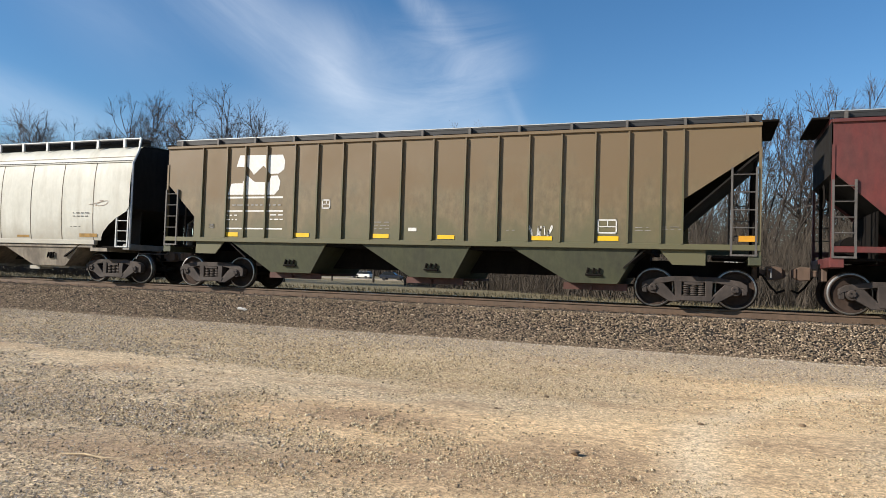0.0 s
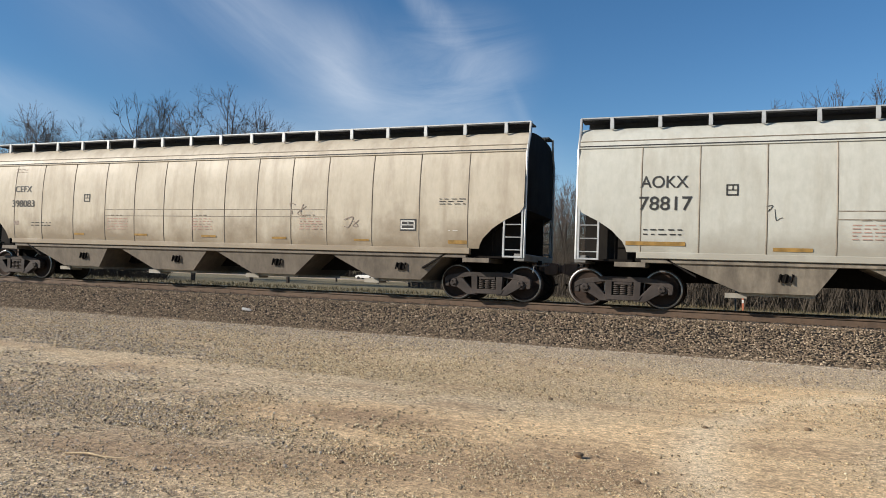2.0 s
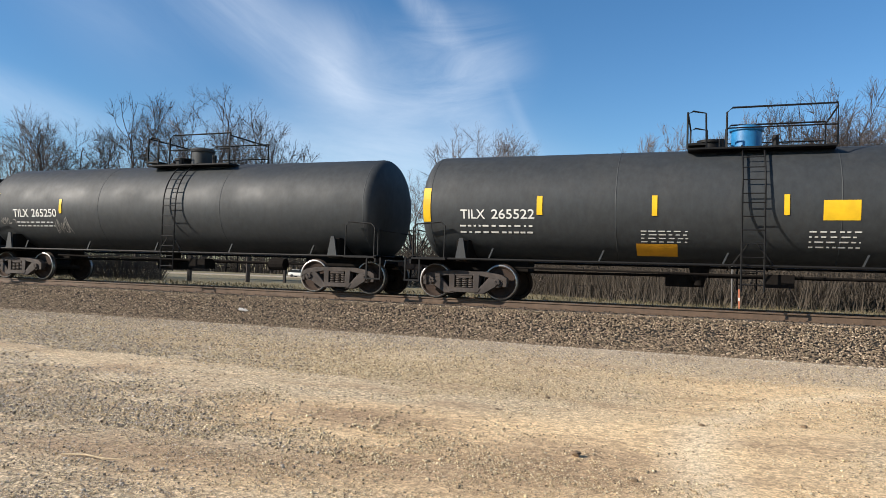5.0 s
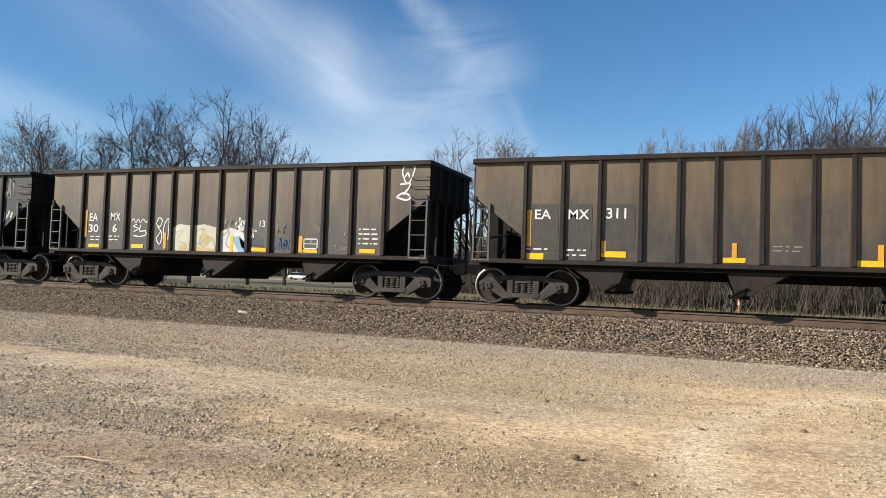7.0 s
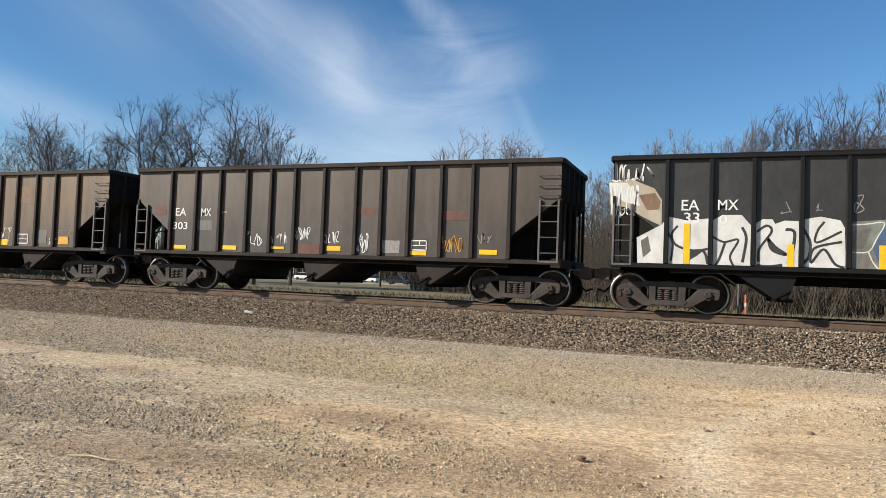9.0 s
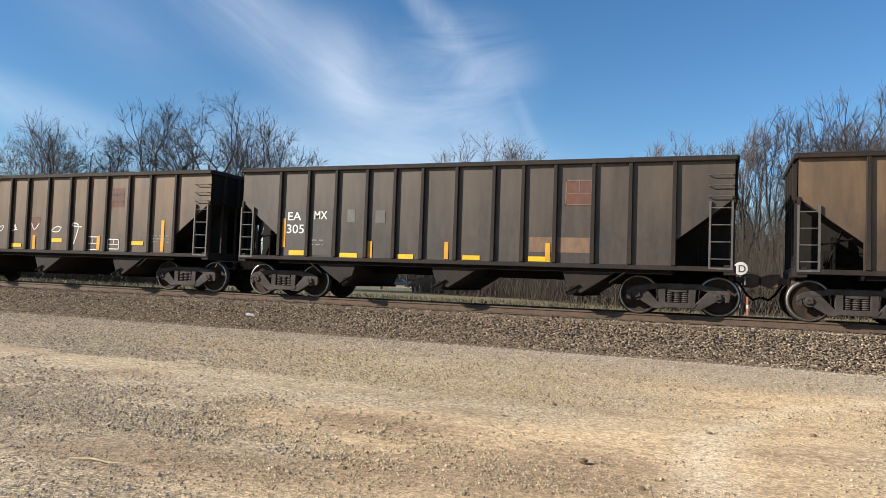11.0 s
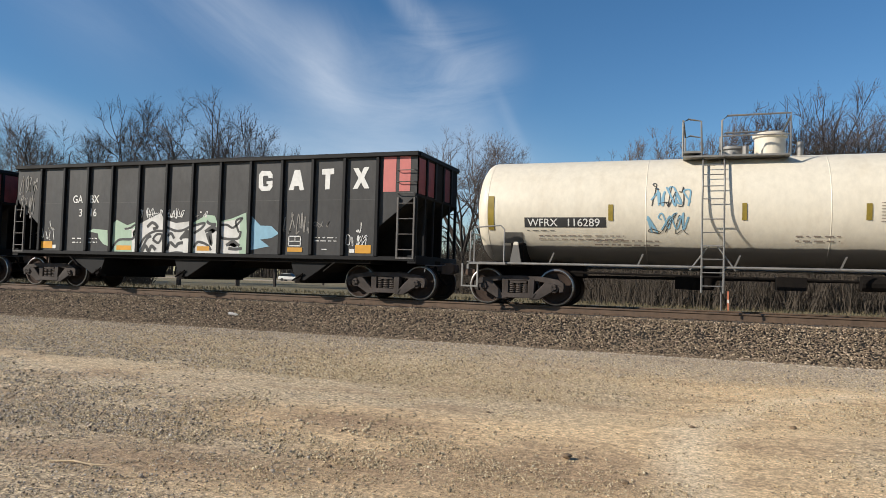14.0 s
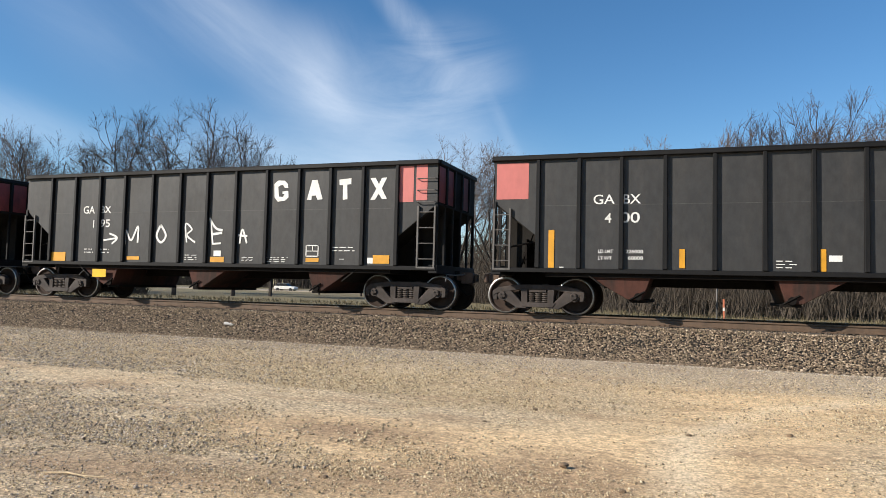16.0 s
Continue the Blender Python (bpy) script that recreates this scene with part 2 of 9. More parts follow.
    bump(tree, shader, total, 0.5, 0.005, 0)
    return m


def zoned(m, colour, rows, grain=1.6, rough=None):
    """Adds another colour where x and z lie within ragged limits: rows (axis, from, to)."""
    tree = m.node_tree
    shader = tree.nodes["Principled BSDF"]
    old = shader.inputs["Base Color"].links[0].from_node
    split, coord = tree.nodes.new("ShaderNodeSeparateXYZ"), tree.nodes.new("ShaderNodeTexCoord")
    link(tree, coord, "Object", split, 0)
    edge = noise_node(tree, grain, 6, 0.62)
    shift = ranged(tree, edge, 0.25, 0.75, -0.5, 0.5)
    last = None
    for axis, lo, hi, wobble in rows:
        add = tree.nodes.new("ShaderNodeMath"); add.operation = "MULTIPLY_ADD"; add.inputs[1].default_value = wobble
        link(tree, shift, 0, add, 0); link(tree, split, axis, add, 2)
        r = ranged(tree, add, lo, hi, 0, 1, 0)
        if last:
            mul = tree.nodes.new("ShaderNodeMath"); mul.operation = "MULTIPLY"
            link(tree, last, 0, mul, 0); link(tree, r, 0, mul, 1)
            last = mul
        else:
            last = r
    col = blend(tree, last, old, colour)
    link(tree, col, "Result", shader, "Base Color")


make_world()
M_GROUND = ground_material()
M_BALLAST = stones("ballast stones", [(0.134, 0.096, 0.062), (0.374, 0.278, 0.185), (0.205, 0.149, 0.100), (0.534, 0.408, 0.278), (0.169, 0.125, 0.085), (0.286, 0.208, 0.141), (0.847, 0.682, 0.490)])
M_CRIB = stones("oily crib stones", [(0.075, 0.055, 0.04), (0.15, 0.11, 0.08), (0.10, 0.075, 0.055), (0.22, 0.17, 0.125), (0.06, 0.047, 0.036)])
M_BED = plain("ballast bed", (0.035, 0.029, 0.023), 0.95, 0, 0.5, 25)
M_PEBBLE = stones("gravel stones", [(0.293, 0.207, 0.116), (0.830, 0.650, 0.397), (0.547, 0.404, 0.232), (0.957, 0.791, 0.522), (0.196, 0.137, 0.079), (0.742, 0.556, 0.314), (0.977, 0.828, 0.563), (0.839, 0.668, 0.414), (0.116, 0.081, 0.049), (0.930, 0.750, 0.473), (0.143, 0.100, 0.065), (0.938, 0.800, 0.558), (0.122, 0.090, 0.060)])
M_PEBBLEG = stones("grey gravel stones", [(0.239, 0.199, 0.163), (0.607, 0.520, 0.422), (0.405, 0.339, 0.268), (0.828, 0.723, 0.598), (0.156, 0.127, 0.106), (0.515, 0.434, 0.348), (0.08, 0.065, 0.055), (0.95, 0.85, 0.72)])
M_PEBBLEP = stones("pale gravel stones", [(0.75, 0.66, 0.54), (0.50, 0.43, 0.34), (0.98, 0.90, 0.76), (0.30, 0.25, 0.20), (0.85, 0.76, 0.62)])
M_RAIL = paint("rusted rail", (0.145, 0.092, 0.057), (0.09, 0.060, 0.040), rough=0.75)
M_RAILTOP = plain("polished rail head", (0.45, 0.43, 0.41), 0.28, 1.0, 0.15, 30)
M_TIE = paint("creosoted tie", (0.055, 0.043, 0.034), (0.085, 0.070, 0.056), rough=0.9, streak=1)
M_TRUCK = paint("grimy cast steel", (0.0748, 0.0578, 0.0493), (0.0255, 0.0187, 0.0153), (0.38, 0.62), 0.9, rough=0.8, streak=0.8, big=3.0)
M_TRUCK2 = paint("rusty cast steel", (0.15, 0.095, 0.065), (0.07, 0.05, 0.04), rough=0.8)
M_WHEEL = paint("wheel plate", (0.060, 0.040, 0.031), (0.025, 0.019, 0.016), rough=0.8, gloss=0.2)
M_RIM = plain("worn wheel rim", (0.42, 0.40, 0.38), 0.35, 0.9, 0.3, 20)
M_SPRING = paint("spring steel", (0.10, 0.08, 0.068), (0.07, 0.05, 0.04), rough=0.7)
# grime made nearly black, which paints in the shade under the cars
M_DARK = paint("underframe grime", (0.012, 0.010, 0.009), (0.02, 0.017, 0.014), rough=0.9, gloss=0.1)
M_BN = paint("faded brown green paint", (0.1969, 0.1454, 0.07556), (0.1431, 0.1225, 0.0664), most=0.8, rough=0.6)
zoned(M_BN, (0.178, 0.121, 0.060), [("Z", 2.3, 3.3, 2.2)], 0.7)
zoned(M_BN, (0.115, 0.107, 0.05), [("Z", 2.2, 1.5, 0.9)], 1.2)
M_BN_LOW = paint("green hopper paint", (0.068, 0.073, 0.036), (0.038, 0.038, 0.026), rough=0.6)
M_WHITE = paint("chalky white paint", (0.6201, 0.6201, 0.5512), (0.4346, 0.4028, 0.3286), (0.47, 0.72), 0.6, 0.6)
M_CREAM = paint("dusty cream paint", (0.6048, 0.5376, 0.42), (0.392, 0.3248, 0.2352), (0.45, 0.70), 0.75, 0.55)
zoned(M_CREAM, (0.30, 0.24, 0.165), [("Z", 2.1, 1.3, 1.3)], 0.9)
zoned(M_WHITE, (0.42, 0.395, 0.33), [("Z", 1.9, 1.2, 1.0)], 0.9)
M_LOWHOP = paint("soiled hopper sheet", (0.315, 0.27, 0.207), (0.117, 0.0945, 0.072), (0.4, 0.62), 0.8, rough=0.65)
def dusted(name, colour, dust, dirt, height, soft):
    """Dark paint with brown dust that settled on the upper panels, ragged at its lower limit."""
    m = paint(name, colour, dirt, (0.42, 0.68), 0.8, 0.55)
    tree = m.node_tree
    shader = tree.nodes["Principled BSDF"]
    old = shader.inputs["Base Color"].links[0].from_node
    split, coord = tree.nodes.new("ShaderNodeSeparateXYZ"), tree.nodes.new("ShaderNodeTexCoord")
    link(tree, coord, "Object", split, 0)
    edge = noise_node(tree, 0.9, 7, 0.66, (1.0, 1, 0.8))
    sum_ = tree.nodes.new("ShaderNodeMath"); sum_.operation = "MULTIPLY_ADD"; sum_.inputs[1].default_value = 4.0
    link(tree, edge, "Fac", sum_, 0); link(tree, split, "Z", sum_, 2)
    col = blend(tree, ranged(tree, sum_, height + 2.0 - soft, height + 2.0 + soft, 0, 0.8, 0), old, dust)
    runs = noise_node(tree, 2.2, 7, 0.7, (1.0, 1, 0.16))
    mul = tree.nodes.new("ShaderNodeMix"); mul.data_type, mul.blend_type = "RGBA", "MULTIPLY"
    mul.inputs["Factor"].default_value = 1.0
    link(tree, col, "Result", mul, "A"); link(tree, ranged(tree, runs, 0.32, 0.66, 0.58, 1.12), 0, mul, "B")
    link(tree, mul, "Result", shader, "Base Color")
    return m


M_COAL = dusted("dusty brown black paint", (0.07381, 0.06307, 0.05234), (0.1637, 0.1141, 0.06173), (0.11, 0.08052, 0.05368), 2.3, 0.7)
M_COAL3 = dusted("red brown black paint", (0.0564, 0.0456, 0.0372), (0.0984, 0.072, 0.0492), (0.084, 0.0564, 0.0396), 2.2, 0.7)
M_COAL2 = dusted("brown dusty paint", (0.1039, 0.06626, 0.04028), (0.1844, 0.1143, 0.05976), (0.07146, 0.05197, 0.03898), 1.9, 0.6)
M_LOWTAN = paint("brown soiled hopper sheet", (0.20, 0.165, 0.125), (0.10, 0.08, 0.06), rough=0.65)
M_REPAINT = paint("dark repaint", (0.058, 0.048, 0.040), (0.075, 0.06, 0.048), rough=0.55)
M_SEAM = paint("grimy weld seam", (0.20, 0.165, 0.12), (0.36, 0.31, 0.24), (0.45, 0.6), 0.9, 0.6)
# near-black: the shade on the car ends is put into this colour, with grime
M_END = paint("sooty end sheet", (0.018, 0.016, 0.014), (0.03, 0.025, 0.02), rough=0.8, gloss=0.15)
M_COALRIB = paint("rusty dark rib", (0.026, 0.020, 0.017), (0.05, 0.031, 0.022), rough=0.7, gloss=0.25)
M_BLACK = paint("black car paint", (0.03823, 0.03823, 0.03823), (0.06514, 0.05947, 0.05381), (0.5, 0.75), 0.5, 0.55, gloss=0.35)
M_BLACKRIB = paint("black rib paint", (0.009, 0.009, 0.0095), (0.018, 0.016, 0.015), (0.5, 0.75), 0.5, 0.6, gloss=0.2)
M_TANK = paint("black tank paint", (0.036, 0.0408, 0.0444), (0.0552, 0.0552, 0.054), (0.5, 0.75), 0.45, 0.60, gloss=0.36)
M_TANKRUST = paint("black tank paint with rust", (0.039, 0.0416, 0.0403), (0.0754, 0.0663, 0.0533), (0.5, 0.75), 0.5, 0.6, gloss=0.36)
zoned(M_TANKRUST, (0.082, 0.070, 0.052), [("X", 0.5, -1.5, 4.0), ("Z", 2.3, 3.2, 1.8)])
zoned(M_TANKRUST, (0.062, 0.051, 0.037), [("X", -0.5, 0.5, 1.5), ("X", 5.0, 4.0, 2.5), ("Z", 1.75, 1.95, 1.2), ("Z", 2.45, 2.3, 1.4)], 1.4)
zoned(M_TANKRUST, (0.21, 0.10, 0.036), [("X", -4.9, -5.4, 1.2), ("Z", 2.95, 3.25, 1.3)], 1.1)
zoned(M_TANKRUST, (0.27, 0.122, 0.036), [("X", -1.4, -1.8, 1.0), ("X", -4.2, -3.8, 0.8), ("Z", 2.75, 3.1, 1.3)], 1.05)
M_CREAMTANK = paint("cream tank paint", (0.84, 0.77, 0.625), (0.66, 0.565, 0.42), (0.52, 0.78), 0.5, 0.45)
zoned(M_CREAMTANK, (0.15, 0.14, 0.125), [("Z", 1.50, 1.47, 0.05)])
# right head only: brown grime, darkened further to paint in its shade
zoned(M_CREAMTANK, (0.14, 0.11, 0.088), [("X", 5.80, 5.92, 0.08)], 3.0)
zoned(M_CREAMTANK, (0.45, 0.26, 0.09), [("X", 3.8, 4.9, 2.5), ("Z", 3.25, 3.6, 1.2)])
M_GREYBAND = paint("soiled grey", (0.13, 0.125, 0.115), (0.2, 0.18, 0.15), rough=0.6)
M_RED = paint("maroon paint", (0.15, 0.03, 0.025), (0.09, 0.035, 0.03), rough=0.55)
# darker copy of the corner panels' red, with the end's shade in the colour
M_ENDRED = paint("dull red end panel", (0.30, 0.055, 0.05), (0.16, 0.04, 0.035), rough=0.6)
M_PINK = paint("faded red panel", (0.62, 0.17, 0.15), (0.5, 0.15, 0.13), rough=0.5)
M_LETTER = plain("white lettering", (0.85, 0.84, 0.80), 0.6, 0, 0.15, 9)
M_LETTERK = plain("dark lettering", (0.035, 0.035, 0.035), 0.6)
M_LETTERY = plain("yellow lettering", (0.62, 0.45, 0.06), 0.6)
M_YELLOW = plain("yellow reflective tape", (0.95, 0.58, 0.012), 0.4, 0, 0.2, 3)
M_ORANGE = plain("aged orange tape", (0.78, 0.37, 0.02), 0.45, 0, 0.25, 3)
M_STENCIL = plain("faint stencil", (0.34, 0.32, 0.29), 0.7, 0, 0.4, 20)
M_GREY = plain("grey steel", (0.30, 0.29, 0.27), 0.5, 0.3)
M_WALK = plain("galvanised walkway", (0.62, 0.63, 0.62), 0.45, 0.3)
M_BLUE = plain("blue paint", (0.02, 0.22, 0.5), 0.45)
M_BARK = plain("grey brown bark", (0.06, 0.047, 0.037), 0.9, 0, 0.35, 8)
M_TWIG = plain("thin twigs", (0.135, 0.108, 0.096), 0.9, 0, 0.3, 3)
M_BRUSH = plain("dry brush stems", (0.09, 0.07, 0.05), 0.9, 0, 0.5, 2)


# ---- mesh tools ----
class Geo:
    """Collects vertices and faces; a face may have a material slot."""

    def __init__(self):
        self.v, self.f, self.slot = [], [], []

    def add(self, verts, faces, slot=0):
        n = len(self.v)
        self.v += [tuple(p) for p in verts]
        self.f += [tuple(i + n for i in f) for f in faces]
        self.slot += [slot] * len(faces)
        return self

    def box(self, x0, x1, y0, y1, z0, z1, slot=0):
        p = [(x, y, z) for z in (z0, z1) for y in (y0, y1) for x in (x0, x1)]
        return self.add(p, [(0, 2, 3, 1), (4, 5, 7, 6), (0, 1, 5, 4), (2, 6, 7, 3), (0, 4, 6, 2), (1, 3, 7, 5)], slot)

    def prism(self, points, y0, y1, slot=0):
        """A polygon in x and z, drawn out along y."""
        n = len(points)
        verts = [(x, y0, z) for x, z in points] + [(x, y1, z) for x, z in points]
        faces = [tuple(range(n)), tuple(range(2 * n - 1, n - 1, -1))]
        faces += [(i, i + n, (i + 1) % n + n, (i + 1) % n) for i in range(n)]
        return self.add(verts, faces, slot)

    def tube(self, path, r, n=6, slot=0):
        """A round bar along a path; r may be one radius a point."""
        path = [Vector(p) for p in path]
        radii = r if isinstance(r, (list, tuple)) else [r] * len(path)
        rings = []
        for i, p in enumerate(path):
            d = (path[min(i + 1, len(path) - 1)] - path[max(i - 1, 0)]).normalized()
            a = d.orthogonal().normalized() if abs(d.z) > 0.99 else d.cross(Vector((0, 0, 1))).normalized()
            b = d.cross(a)
            rings.append([p + radii[i] * (math.cos(t) * a + math.sin(t) * b) for t in (2 * math.pi * k / n for k in range(n))])
        faces = [(i * n + k, i * n + (k + 1) % n, (i + 1) * n + (k + 1) % n, (i + 1) * n + k) for i in range(len(path) - 1) for k in range(n)]
        faces += [tuple(range(n - 1, -1, -1)), tuple(range((len(path) - 1) * n, len(path) * n))]
        return self.add([p for ring in rings for p in ring], faces, slot)

    def lathe(self, profile, n=24, axis="y", centre=(0, 0, 0), slots=None):
        """Rings (place along the axis, radius) turned about it."""
        verts, faces = [], []
        for a, r in profile:
            for k in range(n):
                t = 2 * math.pi * k / n
                c, s = r * math.cos(t), r * math.sin(t)
                p = {"y": (c, a, s), "x": (a, c, s), "z": (c, s, a)}[axis]
                verts.append((p[0] + centre[0], p[1] + centre[1], p[2] + centre[2]))
        base = len(self.v)
        self.v += verts
        for i in range(len(profile) - 1):
            for k in range(n):
                self.f.append((base + i * n + k, base + i * n + (k + 1) % n, base + (i + 1) * n + (k + 1) % n, base + (i + 1) * n + k))
                self.slot.append(slots[i] if slots else 0)
        return self

    def mesh(self, name, mats, smooth=False, bevel=0.0):
        me = bpy.data.meshes.new(name)
        me.from_pydata(self.v, [], self.f)
        for m in mats if isinstance(mats, (list, tuple)) else [mats]:
            me.materials.append(m)
        if any(self.slot):
            me.polygons.foreach_set("material_index", self.slot)
        bm = bmesh.new()
        bm.from_mesh(me)
        bmesh.ops.recalc_face_normals(bm, faces=bm.faces)
        if bevel:
            bmesh.ops.bevel(bm, geom=bm.edges[:], offset=bevel, segments=1, affect="EDGES", clamp_overlap=True)
        bm.to_mesh(me)
        bm.free()
        if smooth:
            me.shade_smooth()
            me.set_sharp_from_angle(angle=radians(35))
        return me


def part(name, data, mats, parent, label="", smooth=False, bevel=0.0, at=(0, 0, 0)):
    """Links a Geo, or a mesh that is shared, as one object under a thing or a part."""
    me = data.mesh(name, mats, smooth, bevel) if isinstance(data, Geo) else data
    ob = new(name, me)
    ob.parent, ob.location = parent, at
    return tagged(ob, label)


def thing(name, label, category, group="", kind="", at=(0, 0, 0)):
    ob = new(name)
    ob.location = at
    return tagged(ob, label, category, group, kind)


FONT_MESHES = {}


def letters(text, size):
    """A flat mesh of a text in x and z, its lower left corner at 0, letters of that height."""
    key = (text, size)
    if key not in FONT_MESHES:
        curve = bpy.data.curves.new("lettering", "FONT")
        curve.body, curve.size, curve.offset = text, size / 0.7, size * 0.011
        ob = bpy.data.objects.new("lettering", curve)
        me = bpy.data.meshes.new_from_object(ob)
        bpy.data.objects.remove(ob)
        FONT_MESHES[key] = [(v.co.x, v.co.y) for v in me.vertices], [tuple(p.vertices) for p in me.polygons]
        bpy.data.meshes.remove(me)
    return FONT_MESHES[key]


class Flat:
    """A flat car side at y = -half."""

    def __init__(self, half):
        self.half = half

    def y(self, z, off=0.0105):
        return -(self.half + off)


class Round:
    """The side of a lying tank."""

    def __init__(self, r, zc):
        self.r, self.zc = r, zc

    def y(self, z, off=0.0105):
        r = self.r + off
        return -math.sqrt(max(r * r - (z - self.zc) ** 2, 0.01))


class Bulge:
    """A side whose half-width follows a list of (z, half)."""

    def __init__(self, rows):
        self.z, self.w = [a for a, b in rows], [b for a, b in rows]

    def y(self, z, off=0.011):
        return -(float(np.interp(z, self.z, self.w)) + off)


def lettering(car, text, x, z, size, mat, side, width=None, name="lettering", label=""):
    verts, faces = letters(text, size)
    wide = max(v[0] for v in verts)
    k = (width / wide) if width else 1.0
    g = Geo().add([(x + k * a, side.y(z + b), z + b) for a, b in verts], faces)
    return part(name, g, mat, car, label)


def patch(car, name, x, z, w, h, mat, side, label="", lean=0.0, rows=6):
    """A painted or taped rectangle on a car's side, its lower left corner at x, z."""
    off = {"reflector_tape": 0.0125, "placard": 0.0088, "data_panel": 0.0088}.get(name, 0.004)
    off += 0.003 if h > w else 0.0
    verts, faces = [], []
    for i in range(rows + 1):
        zz = z + h * i / rows
        dx = lean * i / rows
        verts += [(x + dx, side.y(zz, off), zz), (x + w + dx, side.y(zz, off), zz)]
    faces = [(2 * i, 2 * i + 1, 2 * i + 3, 2 * i + 2) for i in range(rows)]
    return part(name, Geo().add(verts, faces), mat, car, label)


def bars(car, x, z, w, h, lines, mat, side, seed=0, name="stencil_block"):
    """Unreadable small stencilling as broken bars of its size."""
    rnd, g = random.Random(seed), Geo()
    step = h / lines
    for i in range(lines):
        zz, xx = z + h - (i + 1) * step + step * 0.3, x
        while xx < x + w - 0.02:
            run_w = rnd.uniform(0.05, 0.2)
            e = min(xx + run_w, x + w)
            g.add([(xx, side.y(zz), zz), (e, side.y(zz), zz), (e, side.y(zz + step * 0.27), zz + step * 0.27), (xx, side.y(zz + step * 0.27), zz + step * 0.27)], [(0, 1, 2, 3)])
            xx = e + rnd.uniform(0.04, 0.09)
    return tagged(part(name, g, mat, car), kind="stuff")


def frame_box(car, x, z, w, h, mat, side, t=0.03):
    """A square lube or consolidated-stencil frame with a cross bar."""
    g = Geo()
    for a, b, c, d in ((x, z, w, t), (x, z + h - t, w, t), (x, z, t, h), (x + w - t, z, t, h), (x, z + h * 0.45, w, t * 0.7), (x + w * 0.5, z + h * 0.45, t * 0.7, h * 0.5)):
        g.add([(a, side.y(b), b), (a + c, side.y(b), b), (a + c, side.y(b + d), b + d), (a, side.y(b + d), b + d)], [(0, 1, 2, 3)])
    return part("stencil_frame", g, mat, car)


# ---- trucks ----
def truck_meshes():
    out = {}
    # wheelset: axle and two dished wheels with flange, bright rim
    g = Geo()
    for s in (-1, 1):
        rows = [(0.60, 0.09), (0.62, 0.12), (0.70, 0.15), (0.735, 0.36), (0.68, 0.395), (0.68, 0.47), (0.695, 0.486), (0.715, 0.482), (0.73, 0.459), (0.82, 0.452), (0.826, 0.44), (0.827, 0.418), (0.826, 0.392), (0.775, 0.36), (0.745, 0.17), (0.79, 0.13), (0.80, 0.08)]
        slots = [0] * (len(rows) - 1)
        for i in (8, 9, 10):
            slots[i] = 1
        g.lathe([(s * a, r) for a, r in rows], 40, "y", slots=slots)
    g.lathe([(-0.62, 0.085), (-0.3, 0.075), (0.3, 0.075), (0.62, 0.085)], 12)
    g.lathe([(-1.06, 0.0), (-1.06, 0.07), (-0.78, 0.075), (0.78, 0.075), (1.06, 0.07), (1.06, 0.0)], 12)
    out["wheelset"] = g.mesh("wheelset", [M_WHEEL, M_RIM], smooth=True)
    # cast side frame
    g = Geo()
    top = [(-1.15, 0.42), (-1.14, 0.56), (-1.0, 0.645), (-0.48, 0.73), (0.48, 0.73), (1.0, 0.645), (1.14, 0.56), (1.15, 0.42), (1.04, 0.49), (0.85, 0.53), (0.46, 0.60), (-0.46, 0.60), (-0.85, 0.53), (-1.04, 0.49)]
    g.prism(top, -0.09, 0.09)
    g.prism([(-0.38, 0.17), (0.38, 0.17), (0.46, 0.29), (-0.46, 0.29)], -0.10, 0.10)
    for s in (-1, 1):
        g.prism([(s * 0.26, 0.14), (s * 0.52, 0.14), (s * 0.98, 0.42), (s * 0.72, 0.62)], -0.085, 0.085)      # tension bar
        g.prism([(s * 0.25, 0.25), (s * 0.40, 0.25), (s * 0.42, 0.64), (s * 0.25, 0.64)], -0.10, 0.10)          # column
        g.prism([(s * 0.66, 0.36), (s * 0.74, 0.33), (s * 0.78, 0.60), (s * 0.66, 0.60)], -0.08, 0.08)          # inner pedestal
        g.prism([(s * 1.03, 0.33), (s * 1.13, 0.34), (s * 1.15, 0.56), (s * 1.03, 0.58)], -0.08, 0.08)          # outer pedestal
        g.prism([(s * 0.72, 0.38), (s * 1.06, 0.38), (s * 1.06, 0.58), (s * 0.72, 0.58)], -0.03, 0.03)          # web behind the bearing
    out["side_frame"] = g.mesh("side_frame", M_TRUCK, bevel=0.012)
    # bearing with end cap
    g = Geo().lathe([(-0.02, 0.0), (-0.02, 0.075), (0.0, 0.082), (0.03, 0.10), (0.03, 0.135), (0.20, 0.135), (0.20, 0.10)], 18, "y")
    for k in range(3):
        t = 2 * math.pi * k / 3 + 0.5
        g.lathe([(-0.045, 0.0), (-0.045, 0.017), (-0.015, 0.017)], 6, "y", (0.05 * math.cos(t), 0, 0.05 * math.sin(t)))
    g.prism([(-0.15, 0.06), (0.15, 0.06), (0.12, 0.17), (-0.12, 0.17)], 0.03, 0.2)
    out["bearing"] = g.mesh("bearing", M_TRUCK, smooth=True)
    # coil springs: ridged columns
    g = Geo()
    rows = []
    for i in range(5):
        rows += [(0.293 + i * 0.049, 0.050), (0.303 + i * 0.049, 0.078), (0.315 + i * 0.049, 0.087), (0.327 + i * 0.049, 0.078), (0.337 + i * 0.049, 0.050)]
    out["spring"] = g.lathe(rows, 12, "z").mesh("spring", M_SPRING, smooth=True)
